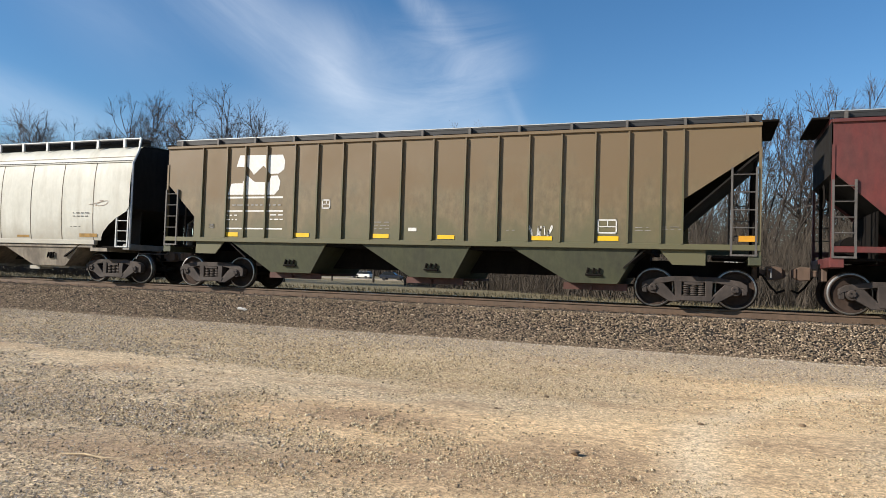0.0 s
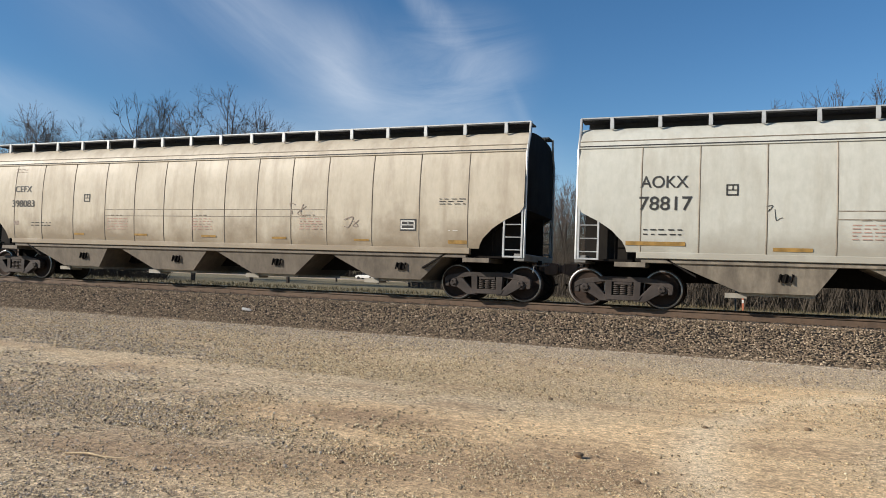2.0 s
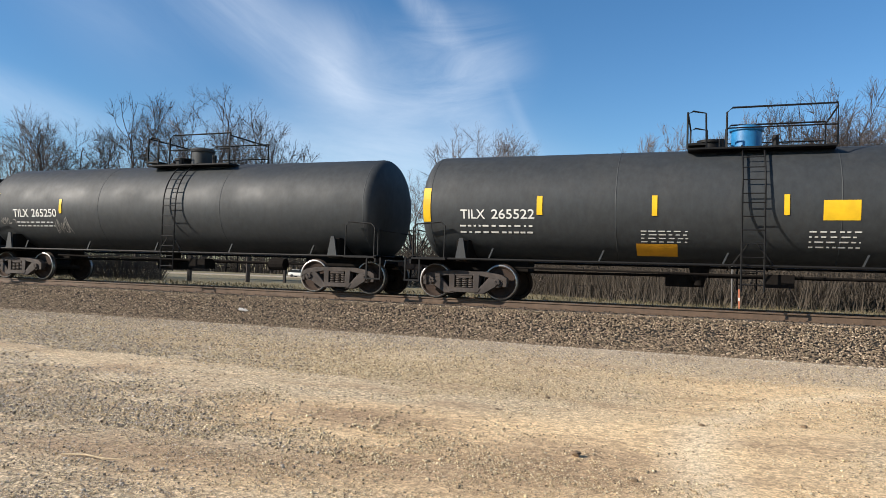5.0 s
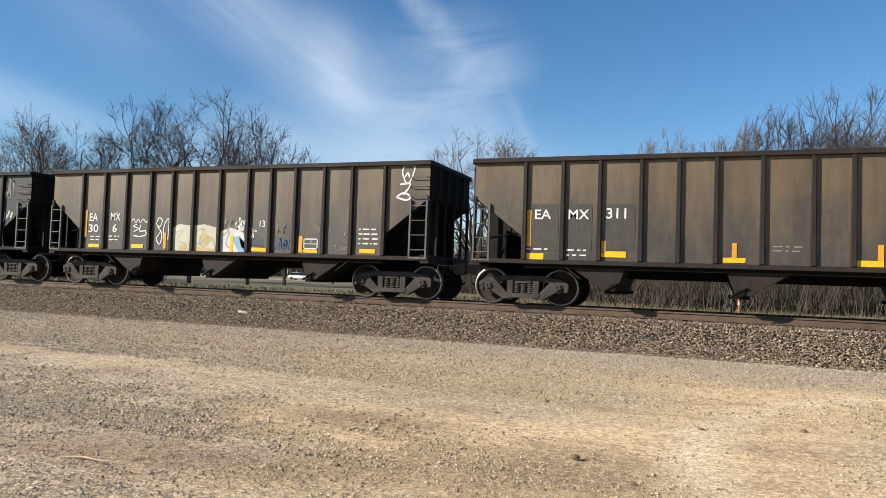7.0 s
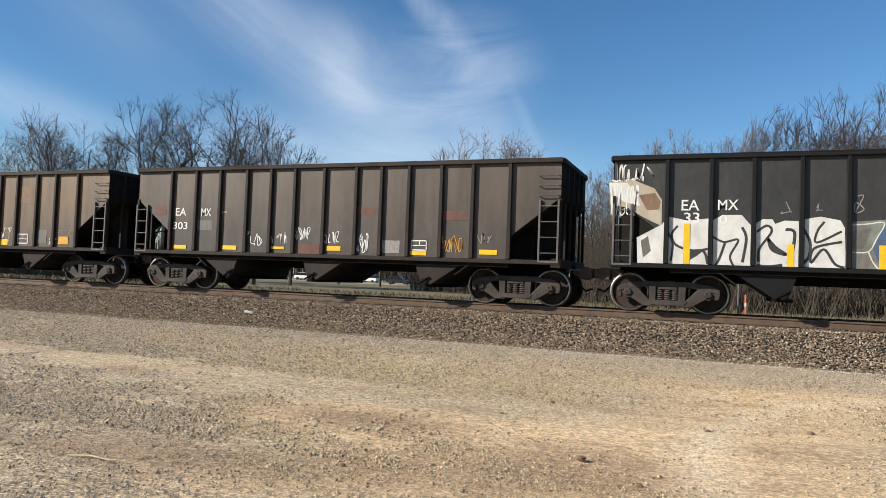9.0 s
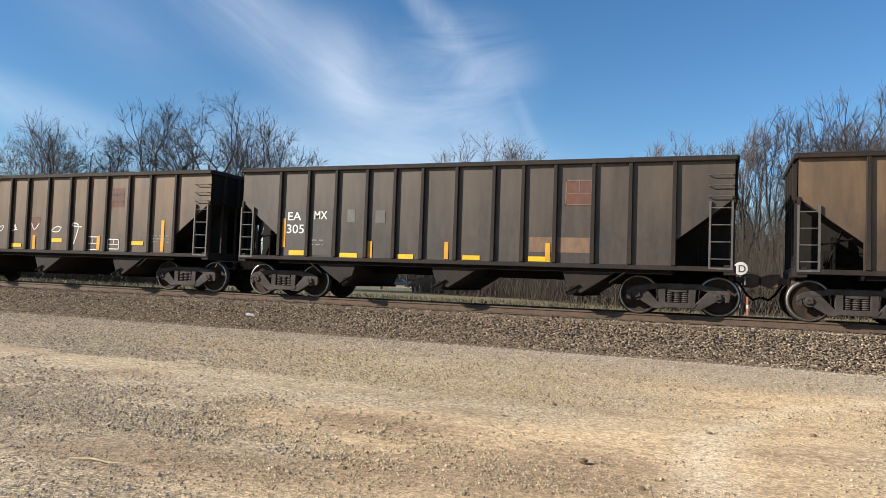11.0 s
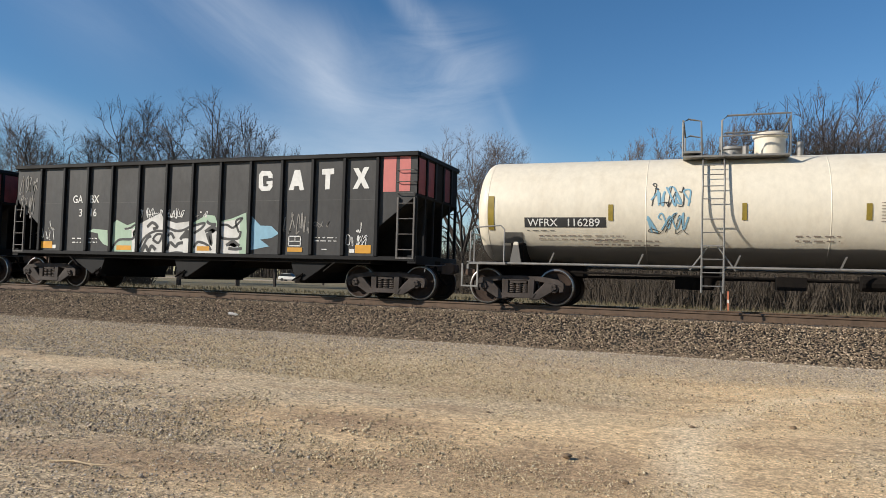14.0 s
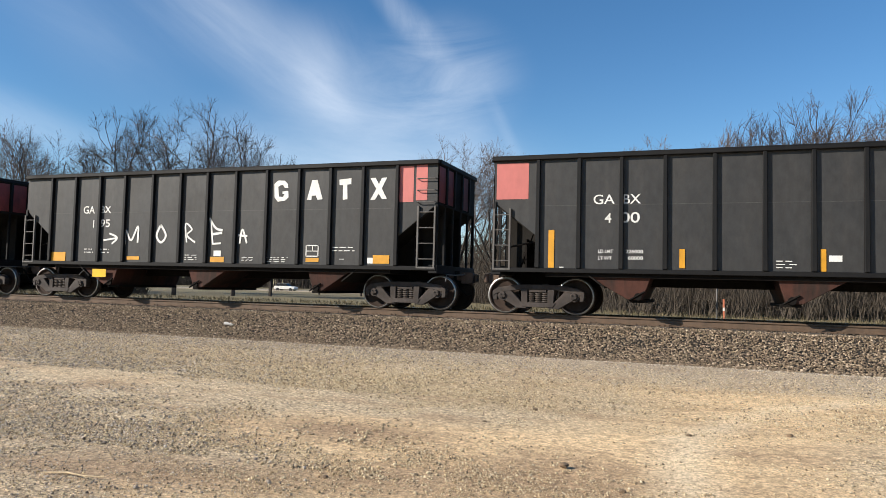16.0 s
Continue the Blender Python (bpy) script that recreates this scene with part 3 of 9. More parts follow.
    # bolster with ends in the side frames
    g = Geo().prism([(-0.24, 0.46), (0.24, 0.46), (0.26, 0.66), (-0.26, 0.66)], -1.0, 1.0).box(-0.21, 0.21, -1.09, 1.09, 0.545, 0.60)
    g.lathe([(0.66, 0.0), (0.66, 0.2), (0.76, 0.19), (0.76, 0.0)], 16, "z")
    g.box(-0.05, 0.05, -0.7, 0.7, 0.3, 0.42)
    out["truck"] = g.mesh("truck", M_TRUCK, bevel=0.012)
    # brake beam with shoes
    g = Geo().tube([(0, -0.74, 0.36), (0, 0.74, 0.36)], 0.035, 6)
    for s in (-1, 1):
        g.prism([(-0.05, 0.24), (0.03, 0.24), (0.03, 0.52), (-0.05, 0.52)], s * 0.74 - 0.05, s * 0.74 + 0.05)
    out["brake_beam"] = g.mesh("brake_beam", M_DARK)
    return out


TRUCK = truck_meshes()
WHEELSETS = []


def truck(car, x, rusty=False):
    t = part("truck", TRUCK["truck"], None, car, at=(x, 0, 0))
    for s in (-1, 1):
        part("side_frame", TRUCK["side_frame"], None, t, at=(0, s * 1.0, 0))
        for cx in (-0.172, 0.0, 0.172):
            part("spring", TRUCK["spring"], None, t, at=(cx, s * 1.0, 0))
        w = part("wheelset", TRUCK["wheelset"], None, t, "dark wheels with a bright worn rim", at=(s * 0.889, 0, 0.457))
        WHEELSETS.append(w)
        part("brake_beam", TRUCK["brake_beam"], None, t, at=(s * 0.889 - s * 0.52, 0, 0))
        for q in (-1, 1):
            b = part("bearing", TRUCK["bearing"], None, t, at=(s * 0.889, q * 1.10, 0.457))
            if q > 0:
                b.rotation_euler[2] = math.pi
    return t


def shared(key, make, mats, smooth=False, bevel=0.0, cache={}):
    if key not in cache:
        cache[key] = make().mesh(key.split("|")[0], mats, smooth, bevel)
    return cache[key]


def coupler_geo():
    g = Geo().box(-0.75, 0.25, -0.08, 0.08, 0.80, 0.95)
    g.prism([(0.2, 0.72), (0.42, 0.70), (0.55, 0.76), (0.55, 0.99), (0.42, 1.03), (0.2, 1.02)], -0.17, 0.13)
    g.prism([(0.5, 0.74), (0.62, 0.78), (0.62, 0.96), (0.5, 1.0)], -0.02, 0.16)
    g.box(-0.12, 0.0, -0.26, 0.26, 0.70, 1.06)
    return g


def hose_geo():
    return Geo().tube([(0.0, -0.36, 0.86), (0.12, -0.36, 0.80), (0.28, -0.34, 0.55), (0.42, -0.30, 0.42), (0.58, -0.22, 0.48)], 0.028, 6)


def lever_geo():
    g = Geo().tube([(0.35, 0, 1.02), (0.3, -0.25, 0.95), (0.22, -0.7, 0.93), (0.22, -1.35, 0.93), (0.22, -1.45, 0.75)], 0.014, 5)
    return g


def ends(car, half):
    """Couplers, air hoses and uncoupling levers at both ends of a car."""
    for s in (-1, 1):
        c = part("coupler", shared("coupler", coupler_geo, M_TRUCK2, bevel=0.02), None, car, at=(s * half, 0, 0))
        h = part("air_hose", shared("air_hose", hose_geo, M_DARK, True), None, car, "black rubber hose", at=(s * half, 0, 0))
        v = part("uncoupling_lever", shared("uncoupling_lever", lever_geo, M_GREY, True), None, car, at=(s * half, 0, 0))
        if s < 0:
            for o in (c, h, v):
                o.rotation_euler[2] = math.pi


def ladder_geo(height, width):
    """Two flat stiles joined by a foot bar, standing in x and z at y = 0."""
    a, b = 0.022, width - 0.022
    return Geo().prism([(-a, 0), (width + a, 0), (width + a, height), (b, height), (b, 0.04), (a, 0.04), (a, height), (-a, height)], -0.03, 0.03)


def rung_geo(width):
    return Geo().tube([(0, -0.01, 0), (width, -0.01, 0)], 0.014, 5)


def grab_geo(width, drop=0.0):
    return Geo().tube([(0, 0.06, 0), (0, -0.03, 0), (0.02, -0.05, -drop), (width - 0.02, -0.05, -drop), (width, -0.03, 0), (width, 0.06, 0)], 0.013, 5)


def ladder(car, x, y, z, height, width, rungs, mat, label=""):
    key = "ladder|%g|%g|%s" % (height, width, mat.name)
    ob = part("ladder", shared(key, lambda: ladder_geo(height, width), mat), None, car, label, at=(x, y, z))
    for i in range(rungs):
        part("rung", shared("rung|%g|%s" % (width, mat.name), lambda: rung_geo(width), mat), None, ob, at=(0, 0, height * (i + 0.6) / rungs))
    return ob


def grab(car, x, y, z, width, mat):
    key = "grab_iron|%g|%s" % (width, mat.name)
    ob = part("grab_iron", shared(key, lambda: grab_geo(width), mat, True), None, car, at=(x, y, z))
    if y > 0:
        ob.rotation_euler[2] = math.pi
        ob.location.x += width
    return ob


def outline(car, name, points, mat, side, label="", off=0.006):
    """A painted shape on a car's side from its corners (x, z)."""
    off += {"emblem_hole": 0.002, "spray_fill": 0.0015, "spray_shade": 0.0025}.get(name, 0.0)
    g = Geo().add([(x, side.y(z, off), z) for x, z in points], [tuple(range(len(points)))])
    return part(name, g, mat, car, label)


def stroke(g, path, thick, side, off):
    """A ribbon of paint along a path of (x, z)."""
    pts = [Vector((a, b)) for a, b in path]
    n = len(g.v)
    for i, p in enumerate(pts):
        d = pts[min(i + 1, len(pts) - 1)] - pts[max(i - 1, 0)]
        d = d.normalized() if d.length > 1e-6 else Vector((1, 0))
        o = Vector((-d.y, d.x)) * thick * 0.5
        for q in (p + o, p - o):
            g.v.append((q.x, side.y(q.y, off), q.y))
    for i in range(len(pts) - 1):
        g.f.append((n + 2 * i, n + 2 * i + 1, n + 2 * i + 3, n + 2 * i + 2)); g.slot.append(0)


def curve_through(keys, steps=6):
    """A smooth path through points."""
    out = []
    for i in range(len(keys) - 1):
        p0, p1, p2, p3 = (keys[max(i - 1, 0)], keys[i], keys[i + 1], keys[min(i + 2, len(keys) - 1)])
        for k in range(steps):
            t = k / steps
            out.append(tuple(0.5 * (2 * b + (c - a) * t + (2 * a - 5 * b + 4 * c - d) * t * t + (3 * b - a - 3 * c + d) * t ** 3) for a, b, c, d in zip(p0, p1, p2, p3)))
    return out + [tuple(keys[-1])]


def scrawl(car, x, z, w, h, mat, side, seed, signs=4, thick=0.022, off=0.010):
    """An unreadable spray tag: a row of looping strokes."""
    rnd, g = random.Random(seed), Geo()
    step = w / signs
    for i in range(signs):
        keys = [(x + step * (i + rnd.uniform(-0.1, 1.1)), z + h * rnd.choice((rnd.uniform(0, 0.3), rnd.uniform(0.6, 1.0)))) for _ in range(rnd.randint(4, 6))]
        stroke(g, curve_through(keys), thick * rnd.uniform(0.8, 1.2), side, off)
    return part("spray_tag", g, mat, car)


def strokes(car, mat, side, thick, paths, off=0.010):
    """Sprayed outlines: smooth ribbons through a few points each."""
    for n, keys in enumerate(paths):
        g = Geo()
        stroke(g, curve_through(keys), thick * (0.85 + 0.1 * (n % 4)), side, off + 0.0002 * n)
        part("spray_stroke", g, mat, car)


# ---- cars ----
def car_empty(name, label, u, group):
    return thing(name, label, "railway car", group, at=(u, TRACK_Y, RAIL_Z))


def frustum(g, top, bottom, z1, z0, w1, w0):
    """A hopper bay: x ranges at top and bottom, heights and half-widths."""
    v = [(top[0], -w1, z1), (top[1], -w1, z1), (top[1], w1, z1), (top[0], w1, z1), (bottom[0], -w0, z0), (bottom[1], -w0, z0), (bottom[1], w0, z0), (bottom[0], w0, z0)]
    return g.add(v, [(3, 2, 1, 0), (4, 5, 6, 7), (0, 1, 5, 4), (1, 2, 6, 5), (2, 3, 7, 6), (3, 0, 4, 7)])


def open_hopper(label, u, hl, zt, tc, ribs, chutes, mat, ribmat, chute_mat, group, rusty=False, cut=(2.67, 1.70, 1.25), tall=True):
    """Open-top hopper car with outside posts, sloped end sheets and bottom chutes."""
    car = car_empty("open_hopper_car", label, u, group)
    w, zb = 1.53, 1.05
    ch, cl, cx = cut
    shape = [(-hl, zt), (-hl, ch), (-hl + cx, cl), (-hl + cx, zb), (hl - cx, zb), (hl - cx, cl), (hl, ch), (hl, zt)]
    for s in (-1, 1):
        part("side_sheet", Geo().prism(shape, s * w, s * (w - 0.025)), mat, car)
        part("side_sill", Geo().box(-hl, hl, s * (w - 0.02), s * (w + 0.06), zb - 0.03, zb + 0.08), ribmat, car, bevel=0.01)
        g = Geo().box(-hl - 0.03, hl + 0.03, s * (w - 0.05), s * (w + 0.10), zt - 0.06, zt + 0.06)
        part("top_chord", g, ribmat, car, bevel=0.015)
        for x in ribs:
            key = "rib|%g|%s" % (zt, ribmat.name)
            part("rib", shared(key, lambda: Geo().prism([(-0.055, 0), (0.055, 0), (0.045, zt - zb - 0.14), (-0.045, zt - zb - 0.14)], -0.09, 0.0), ribmat, bevel=0.012), None, car, at=(x, s * w if s < 0 else w + 0.09, zb + 0.08))
    for s in (-1, 1):
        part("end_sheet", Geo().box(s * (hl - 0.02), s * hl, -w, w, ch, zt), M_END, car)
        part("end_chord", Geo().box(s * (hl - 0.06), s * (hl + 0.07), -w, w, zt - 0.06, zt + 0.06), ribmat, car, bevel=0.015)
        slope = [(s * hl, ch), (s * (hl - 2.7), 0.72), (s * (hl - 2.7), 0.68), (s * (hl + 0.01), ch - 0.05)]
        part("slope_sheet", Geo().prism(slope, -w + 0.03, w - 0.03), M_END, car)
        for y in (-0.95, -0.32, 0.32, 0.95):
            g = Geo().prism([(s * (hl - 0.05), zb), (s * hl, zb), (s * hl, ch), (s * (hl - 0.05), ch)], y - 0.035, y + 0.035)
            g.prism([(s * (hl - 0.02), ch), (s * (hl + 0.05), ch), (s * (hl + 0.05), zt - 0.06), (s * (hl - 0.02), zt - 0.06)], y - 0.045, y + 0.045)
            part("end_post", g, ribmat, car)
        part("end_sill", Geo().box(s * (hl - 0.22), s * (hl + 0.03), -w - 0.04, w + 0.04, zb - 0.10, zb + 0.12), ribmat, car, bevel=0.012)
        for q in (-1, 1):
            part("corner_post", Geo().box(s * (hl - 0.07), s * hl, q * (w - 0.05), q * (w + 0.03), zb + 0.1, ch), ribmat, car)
        # dark webs added to close the open end, where deep shade lies
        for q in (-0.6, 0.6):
            part("end_shade_web", Geo().prism([(s * (hl - 0.1), zb + 0.03), (s * (hl - 0.1), ch - 0.12), (s * (hl - 0.2), ch - 0.14), (s * (hl - 2.2), zb + 0.03)], q - 0.02, q + 0.02), M_END, car)
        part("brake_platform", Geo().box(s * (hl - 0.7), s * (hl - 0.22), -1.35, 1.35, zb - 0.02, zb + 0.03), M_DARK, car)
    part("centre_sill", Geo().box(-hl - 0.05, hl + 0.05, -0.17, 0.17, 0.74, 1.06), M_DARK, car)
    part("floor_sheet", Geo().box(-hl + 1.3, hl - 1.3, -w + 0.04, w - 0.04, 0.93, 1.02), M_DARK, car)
    for a, b, tip in chutes:
        g = Geo()
        m = a + (b - a) * (0.78 if tip > 0 else 0.22)
        e = b if tip > 0 else a
        pts = [(a, zb - 0.03), (b, zb - 0.03)] + ([(b - 0.10, 0.72), (b - 0.22, 0.43), (m - 0.18, 0.43)] if tip > 0 else [(m + 0.18, 0.43), (a + 0.22, 0.43), (a + 0.10, 0.72)])
        g.prism(pts, -1.42, 1.42)
        chute = part("discharge_chute", g, chute_mat, car, bevel=0.01)
        xg = (b - 0.3) if tip > 0 else (a + 0.3)
        part("gate", Geo().box(xg - 0.2, xg + 0.2, -1.3, 1.3, 0.36, 0.43).tube([(xg, -1.46, 0.5), (xg, -1.42, 0.5)], 0.09, 8).tube([(xg - 0.18, -1.46, 0.42), (xg + 0.15, -1.46, 0.62)], 0.025, 5), M_DARK, chute)
    # ladders and grab irons
    for s in (-1, 1):
        y = s * (w + 0.04)
        if tall:
            ladder(car, hl - 0.52, y, zb + 0.02, ch - zb - 0.1, 0.46, 4, M_GREYD)
            for i in range(3):
                grab(car, hl - 0.55, y, ch + 0.02 + i * (zt - ch - 0.15) / 3, 0.5, M_GREYD)
        ladder(car, -hl + 0.03, y, zb + 0.02, ch - zb - 0.2, 0.40, 4, M_GREYD)
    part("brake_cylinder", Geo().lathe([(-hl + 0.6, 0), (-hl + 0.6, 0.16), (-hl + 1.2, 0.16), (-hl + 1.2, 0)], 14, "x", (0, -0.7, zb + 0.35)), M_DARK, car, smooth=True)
    # dark plates added to fill the open ends with shade
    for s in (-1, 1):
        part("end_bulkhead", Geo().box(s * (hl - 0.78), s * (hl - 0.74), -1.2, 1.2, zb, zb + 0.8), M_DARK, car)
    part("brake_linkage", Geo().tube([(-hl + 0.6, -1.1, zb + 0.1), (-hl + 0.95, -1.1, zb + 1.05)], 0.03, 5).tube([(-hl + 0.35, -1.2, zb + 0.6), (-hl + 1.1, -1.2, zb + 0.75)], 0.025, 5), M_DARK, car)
    truck(car, -tc), truck(car, tc)
    ends(car, hl)
    return car, Flat(w)


def post_hopper(label, u, hl, tc, ribs, bays, mat, lowmat, group):
    """Covered hopper car with outside posts and an angular roof."""
    car = car_empty("covered_hopper_car", label, u, group)
    w, zb, zt = 1.54, 1.42, 4.10
    shape = [(-hl, zt), (-hl, 3.05), (-hl + 1.05, 2.05), (-hl + 1.05, zb), (hl - 1.62, zb), (hl - 1.62, 2.45), (hl, 3.55), (hl, zt)]
    for s in (-1, 1):
        part("side_sheet", Geo().prism(shape, s * w, s * (w - 0.025)), mat, car)
        part("side_sill", Geo().box(-hl, hl, s * (w - 0.03), s * (w + 0.055), zb - 0.10, zb + 0.03), mat, car, bevel=0.01)
        part("eave", Geo().box(-hl, hl, s * (w - 0.05), s * (w + 0.05), zt - 0.04, zt + 0.04), mat, car, bevel=0.01)
        for x in ribs:
            part("rib", shared("rib|post|" + mat.name, lambda: Geo().prism([(-0.022, 0), (0.022, 0), (0.018, 2.6), (-0.018, 2.6)], -0.07, 0), mat), None, car, at=(x, s * w if s < 0 else w + 0.07, zb + 0.03))
        for x0, x1 in ((-hl, -hl + 0.06), (hl - 0.06, hl)):
            part("corner_post", Geo().box(x0, x1, s * (w - 0.06), s * (w + 0.02), 1.2, 3.6), mat, car)
        # running boards along the roof edge, on brackets
        part("running_board", shared("running_board|post", lambda: board_geo(hl, 0.5), M_WALKD), None, car, at=(0, s * 0.95, 4.33))
        for i in range(13):
            x = -hl + 0.3 + i * (2 * hl - 0.6) / 12
            part("board_bracket", shared("board_bracket", lambda: Geo().prism([(-0.03, 4.08), (0.03, 4.08), (0.03, 4.36), (-0.03, 4.36)], -0.30, 0.30), M_GREYD), None, car, at=(x, s * 1.02, 0))
        part("board_edge", Geo().box(-hl, hl, s * 1.19, s * 1.205, 4.24, 4.375), M_WALKD, car)
        part("board_rim", Geo().box(-hl, hl, s * 1.19, s * 1.21, 4.376, 4.395), M_WALK, car)
    g = Geo()
    for x in (-hl, hl):
        for y, z in ((-w, zt), (-0.7, 4.32), (0.7, 4.32), (w, zt)):
            g.v.append((x, y, z))
    g.f += [(0, 1, 5, 4), (1, 2, 6, 5), (2, 3, 7, 6), (3, 2, 1, 0), (4, 5, 6, 7)]
    g.slot += [0] * 5
    part("roof", g, mat, car)
    for i in range(10):
        x = -hl + 1.2 + i * (2 * hl - 2.4) / 9
        part("hatch", shared("hatch", lambda: Geo().box(-0.6, 0.6, -0.32, 0.32, 0, 0.14), mat, bevel=0.03), None, car, at=(x, 0, 4.32))
    for s in (-1, 1):
        e = 3.05 if s < 0 else 3.55
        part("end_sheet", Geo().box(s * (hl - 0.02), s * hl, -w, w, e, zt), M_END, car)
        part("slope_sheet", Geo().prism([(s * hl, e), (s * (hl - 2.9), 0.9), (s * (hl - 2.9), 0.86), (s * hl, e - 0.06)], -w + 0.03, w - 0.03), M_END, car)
        part("end_sill", Geo().box(s * (hl - 0.25), s * (hl + 0.02), -w - 0.03, w + 0.03, 1.0, 1.22), lowmat, car, bevel=0.012)
        part("end_platform", Geo().box(s * (hl - 1.0), s * (hl - 0.25), -1.4, 1.4, 1.16, 1.21), M_DARK, car)
        part("bolster_web", Geo().prism([(s * (tc - 0.75), 1.33), (s * (tc + 0.25), 1.33), (s * (tc + 0.25), 0.98), (s * (tc - 0.45), 0.98)], -1.5, -1.46), mat, car)
        part("bolster_web", Geo().prism([(s * (tc - 0.75), 1.33), (s * (tc + 0.25), 1.33), (s * (tc + 0.25), 0.98), (s * (tc - 0.45), 0.98)], 1.46, 1.5), mat, car)
        for y in (-0.8, 0.8):
            part("end_brace", Geo().tube([(s * (hl - 0.1), y, 1.2), (s * (hl - 0.1), y, e)], 0.04, 5), M_DARK, car)
        part("roof_step", Geo().box(s * hl, s * (hl + 0.35), -1.2, 1.2, 4.22, 4.26), M_DARK, car)
    # added dark plate: stops the sky showing through where the end is in shade
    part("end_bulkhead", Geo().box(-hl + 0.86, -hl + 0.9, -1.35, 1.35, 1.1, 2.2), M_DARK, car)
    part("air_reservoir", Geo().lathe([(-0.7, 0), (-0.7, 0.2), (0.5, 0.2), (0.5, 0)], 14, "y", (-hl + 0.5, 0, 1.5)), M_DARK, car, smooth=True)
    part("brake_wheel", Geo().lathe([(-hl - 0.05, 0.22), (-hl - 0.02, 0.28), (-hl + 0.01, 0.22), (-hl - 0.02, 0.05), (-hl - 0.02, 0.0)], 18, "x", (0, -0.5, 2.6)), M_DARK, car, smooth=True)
    # the wide inner box and the slab below are dark masses for the shade between bays
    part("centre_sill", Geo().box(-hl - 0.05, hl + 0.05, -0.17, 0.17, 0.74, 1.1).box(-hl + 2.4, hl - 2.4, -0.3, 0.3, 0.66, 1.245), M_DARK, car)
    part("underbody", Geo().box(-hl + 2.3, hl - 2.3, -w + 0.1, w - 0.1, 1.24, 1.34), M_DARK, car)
    for top, bottom in bays:
        g = Geo()
        frustum(g, top, bottom, 1.34, 0.50, 1.52, 1.36)
        bay = part("hopper_bay", g, lowmat, car)
        m = 0.5 * (bottom[0] + bottom[1])
        part("outlet_gate", Geo().box(bottom[0] - 0.2, bottom[1] + 0.2, -1.1, 1.1, 0.44, 0.50).box(bottom[0] - 0.2, bottom[1] + 0.2, -1.12, -1.08, 0.34, 0.46).tube([(m - 0.1, -1.2, 0.40), (m - 0.1, -1.0, 0.40)], 0.05, 8), M_REDD, bay)
        g = Geo()
        for k in range(3):
            g.tube([(m - 0.14 + 0.13 * k, -1.44, 0.74), (m - 0.10 + 0.13 * k, -1.46, 0.86)], 0.028, 5)
        g.tube([(m - 0.18, -1.43, 0.70), (m + 0.2, -1.43, 0.70)], 0.03, 6)
        part("gate_latch", g, M_DARK, bay)
    for s in (-1, 1):
        ladder(car, -hl + 0.03, s * (w + 0.03), 1.2, 1.65, 0.42, 5, M_GREYD)
        ladder(car, hl - 0.60, s * (w + 0.03), 1.2, 1.95, 0.5, 5, M_GREYD)
    truck(car, -tc), truck(car, tc)
    ends(car, hl)
    return car, Flat(w)


def board_geo(hl, wide):
    """A running board of long bars and cross bars."""
    g = Geo()
    for k in range(10):
        y = -wide / 2 + wide * k / 9
        g.box(-hl, hl, y - 0.012, y + 0.012, 0, 0.035)
    n = int(hl * 5)
    for i in range(n):
        x = -hl + 2 * hl * i / (n - 1)
        g.box(x - 0.012, x + 0.012, -wide / 2, wide / 2, 0.004, 0.031)
    return g


BULGE = [(1.18, 1.44), (1.30, 1.50), (1.55, 1.545), (2.0, 1.58), (2.5, 1.595), (3.0, 1.585), (3.4, 1.555), (3.74, 1.50), (3.82, 1.475), (3.95, 1.42), (4.08, 1.34), (4.19, 1.24), (4.27, 1.10), (4.33, 0.6), (4.36, 0.0)]


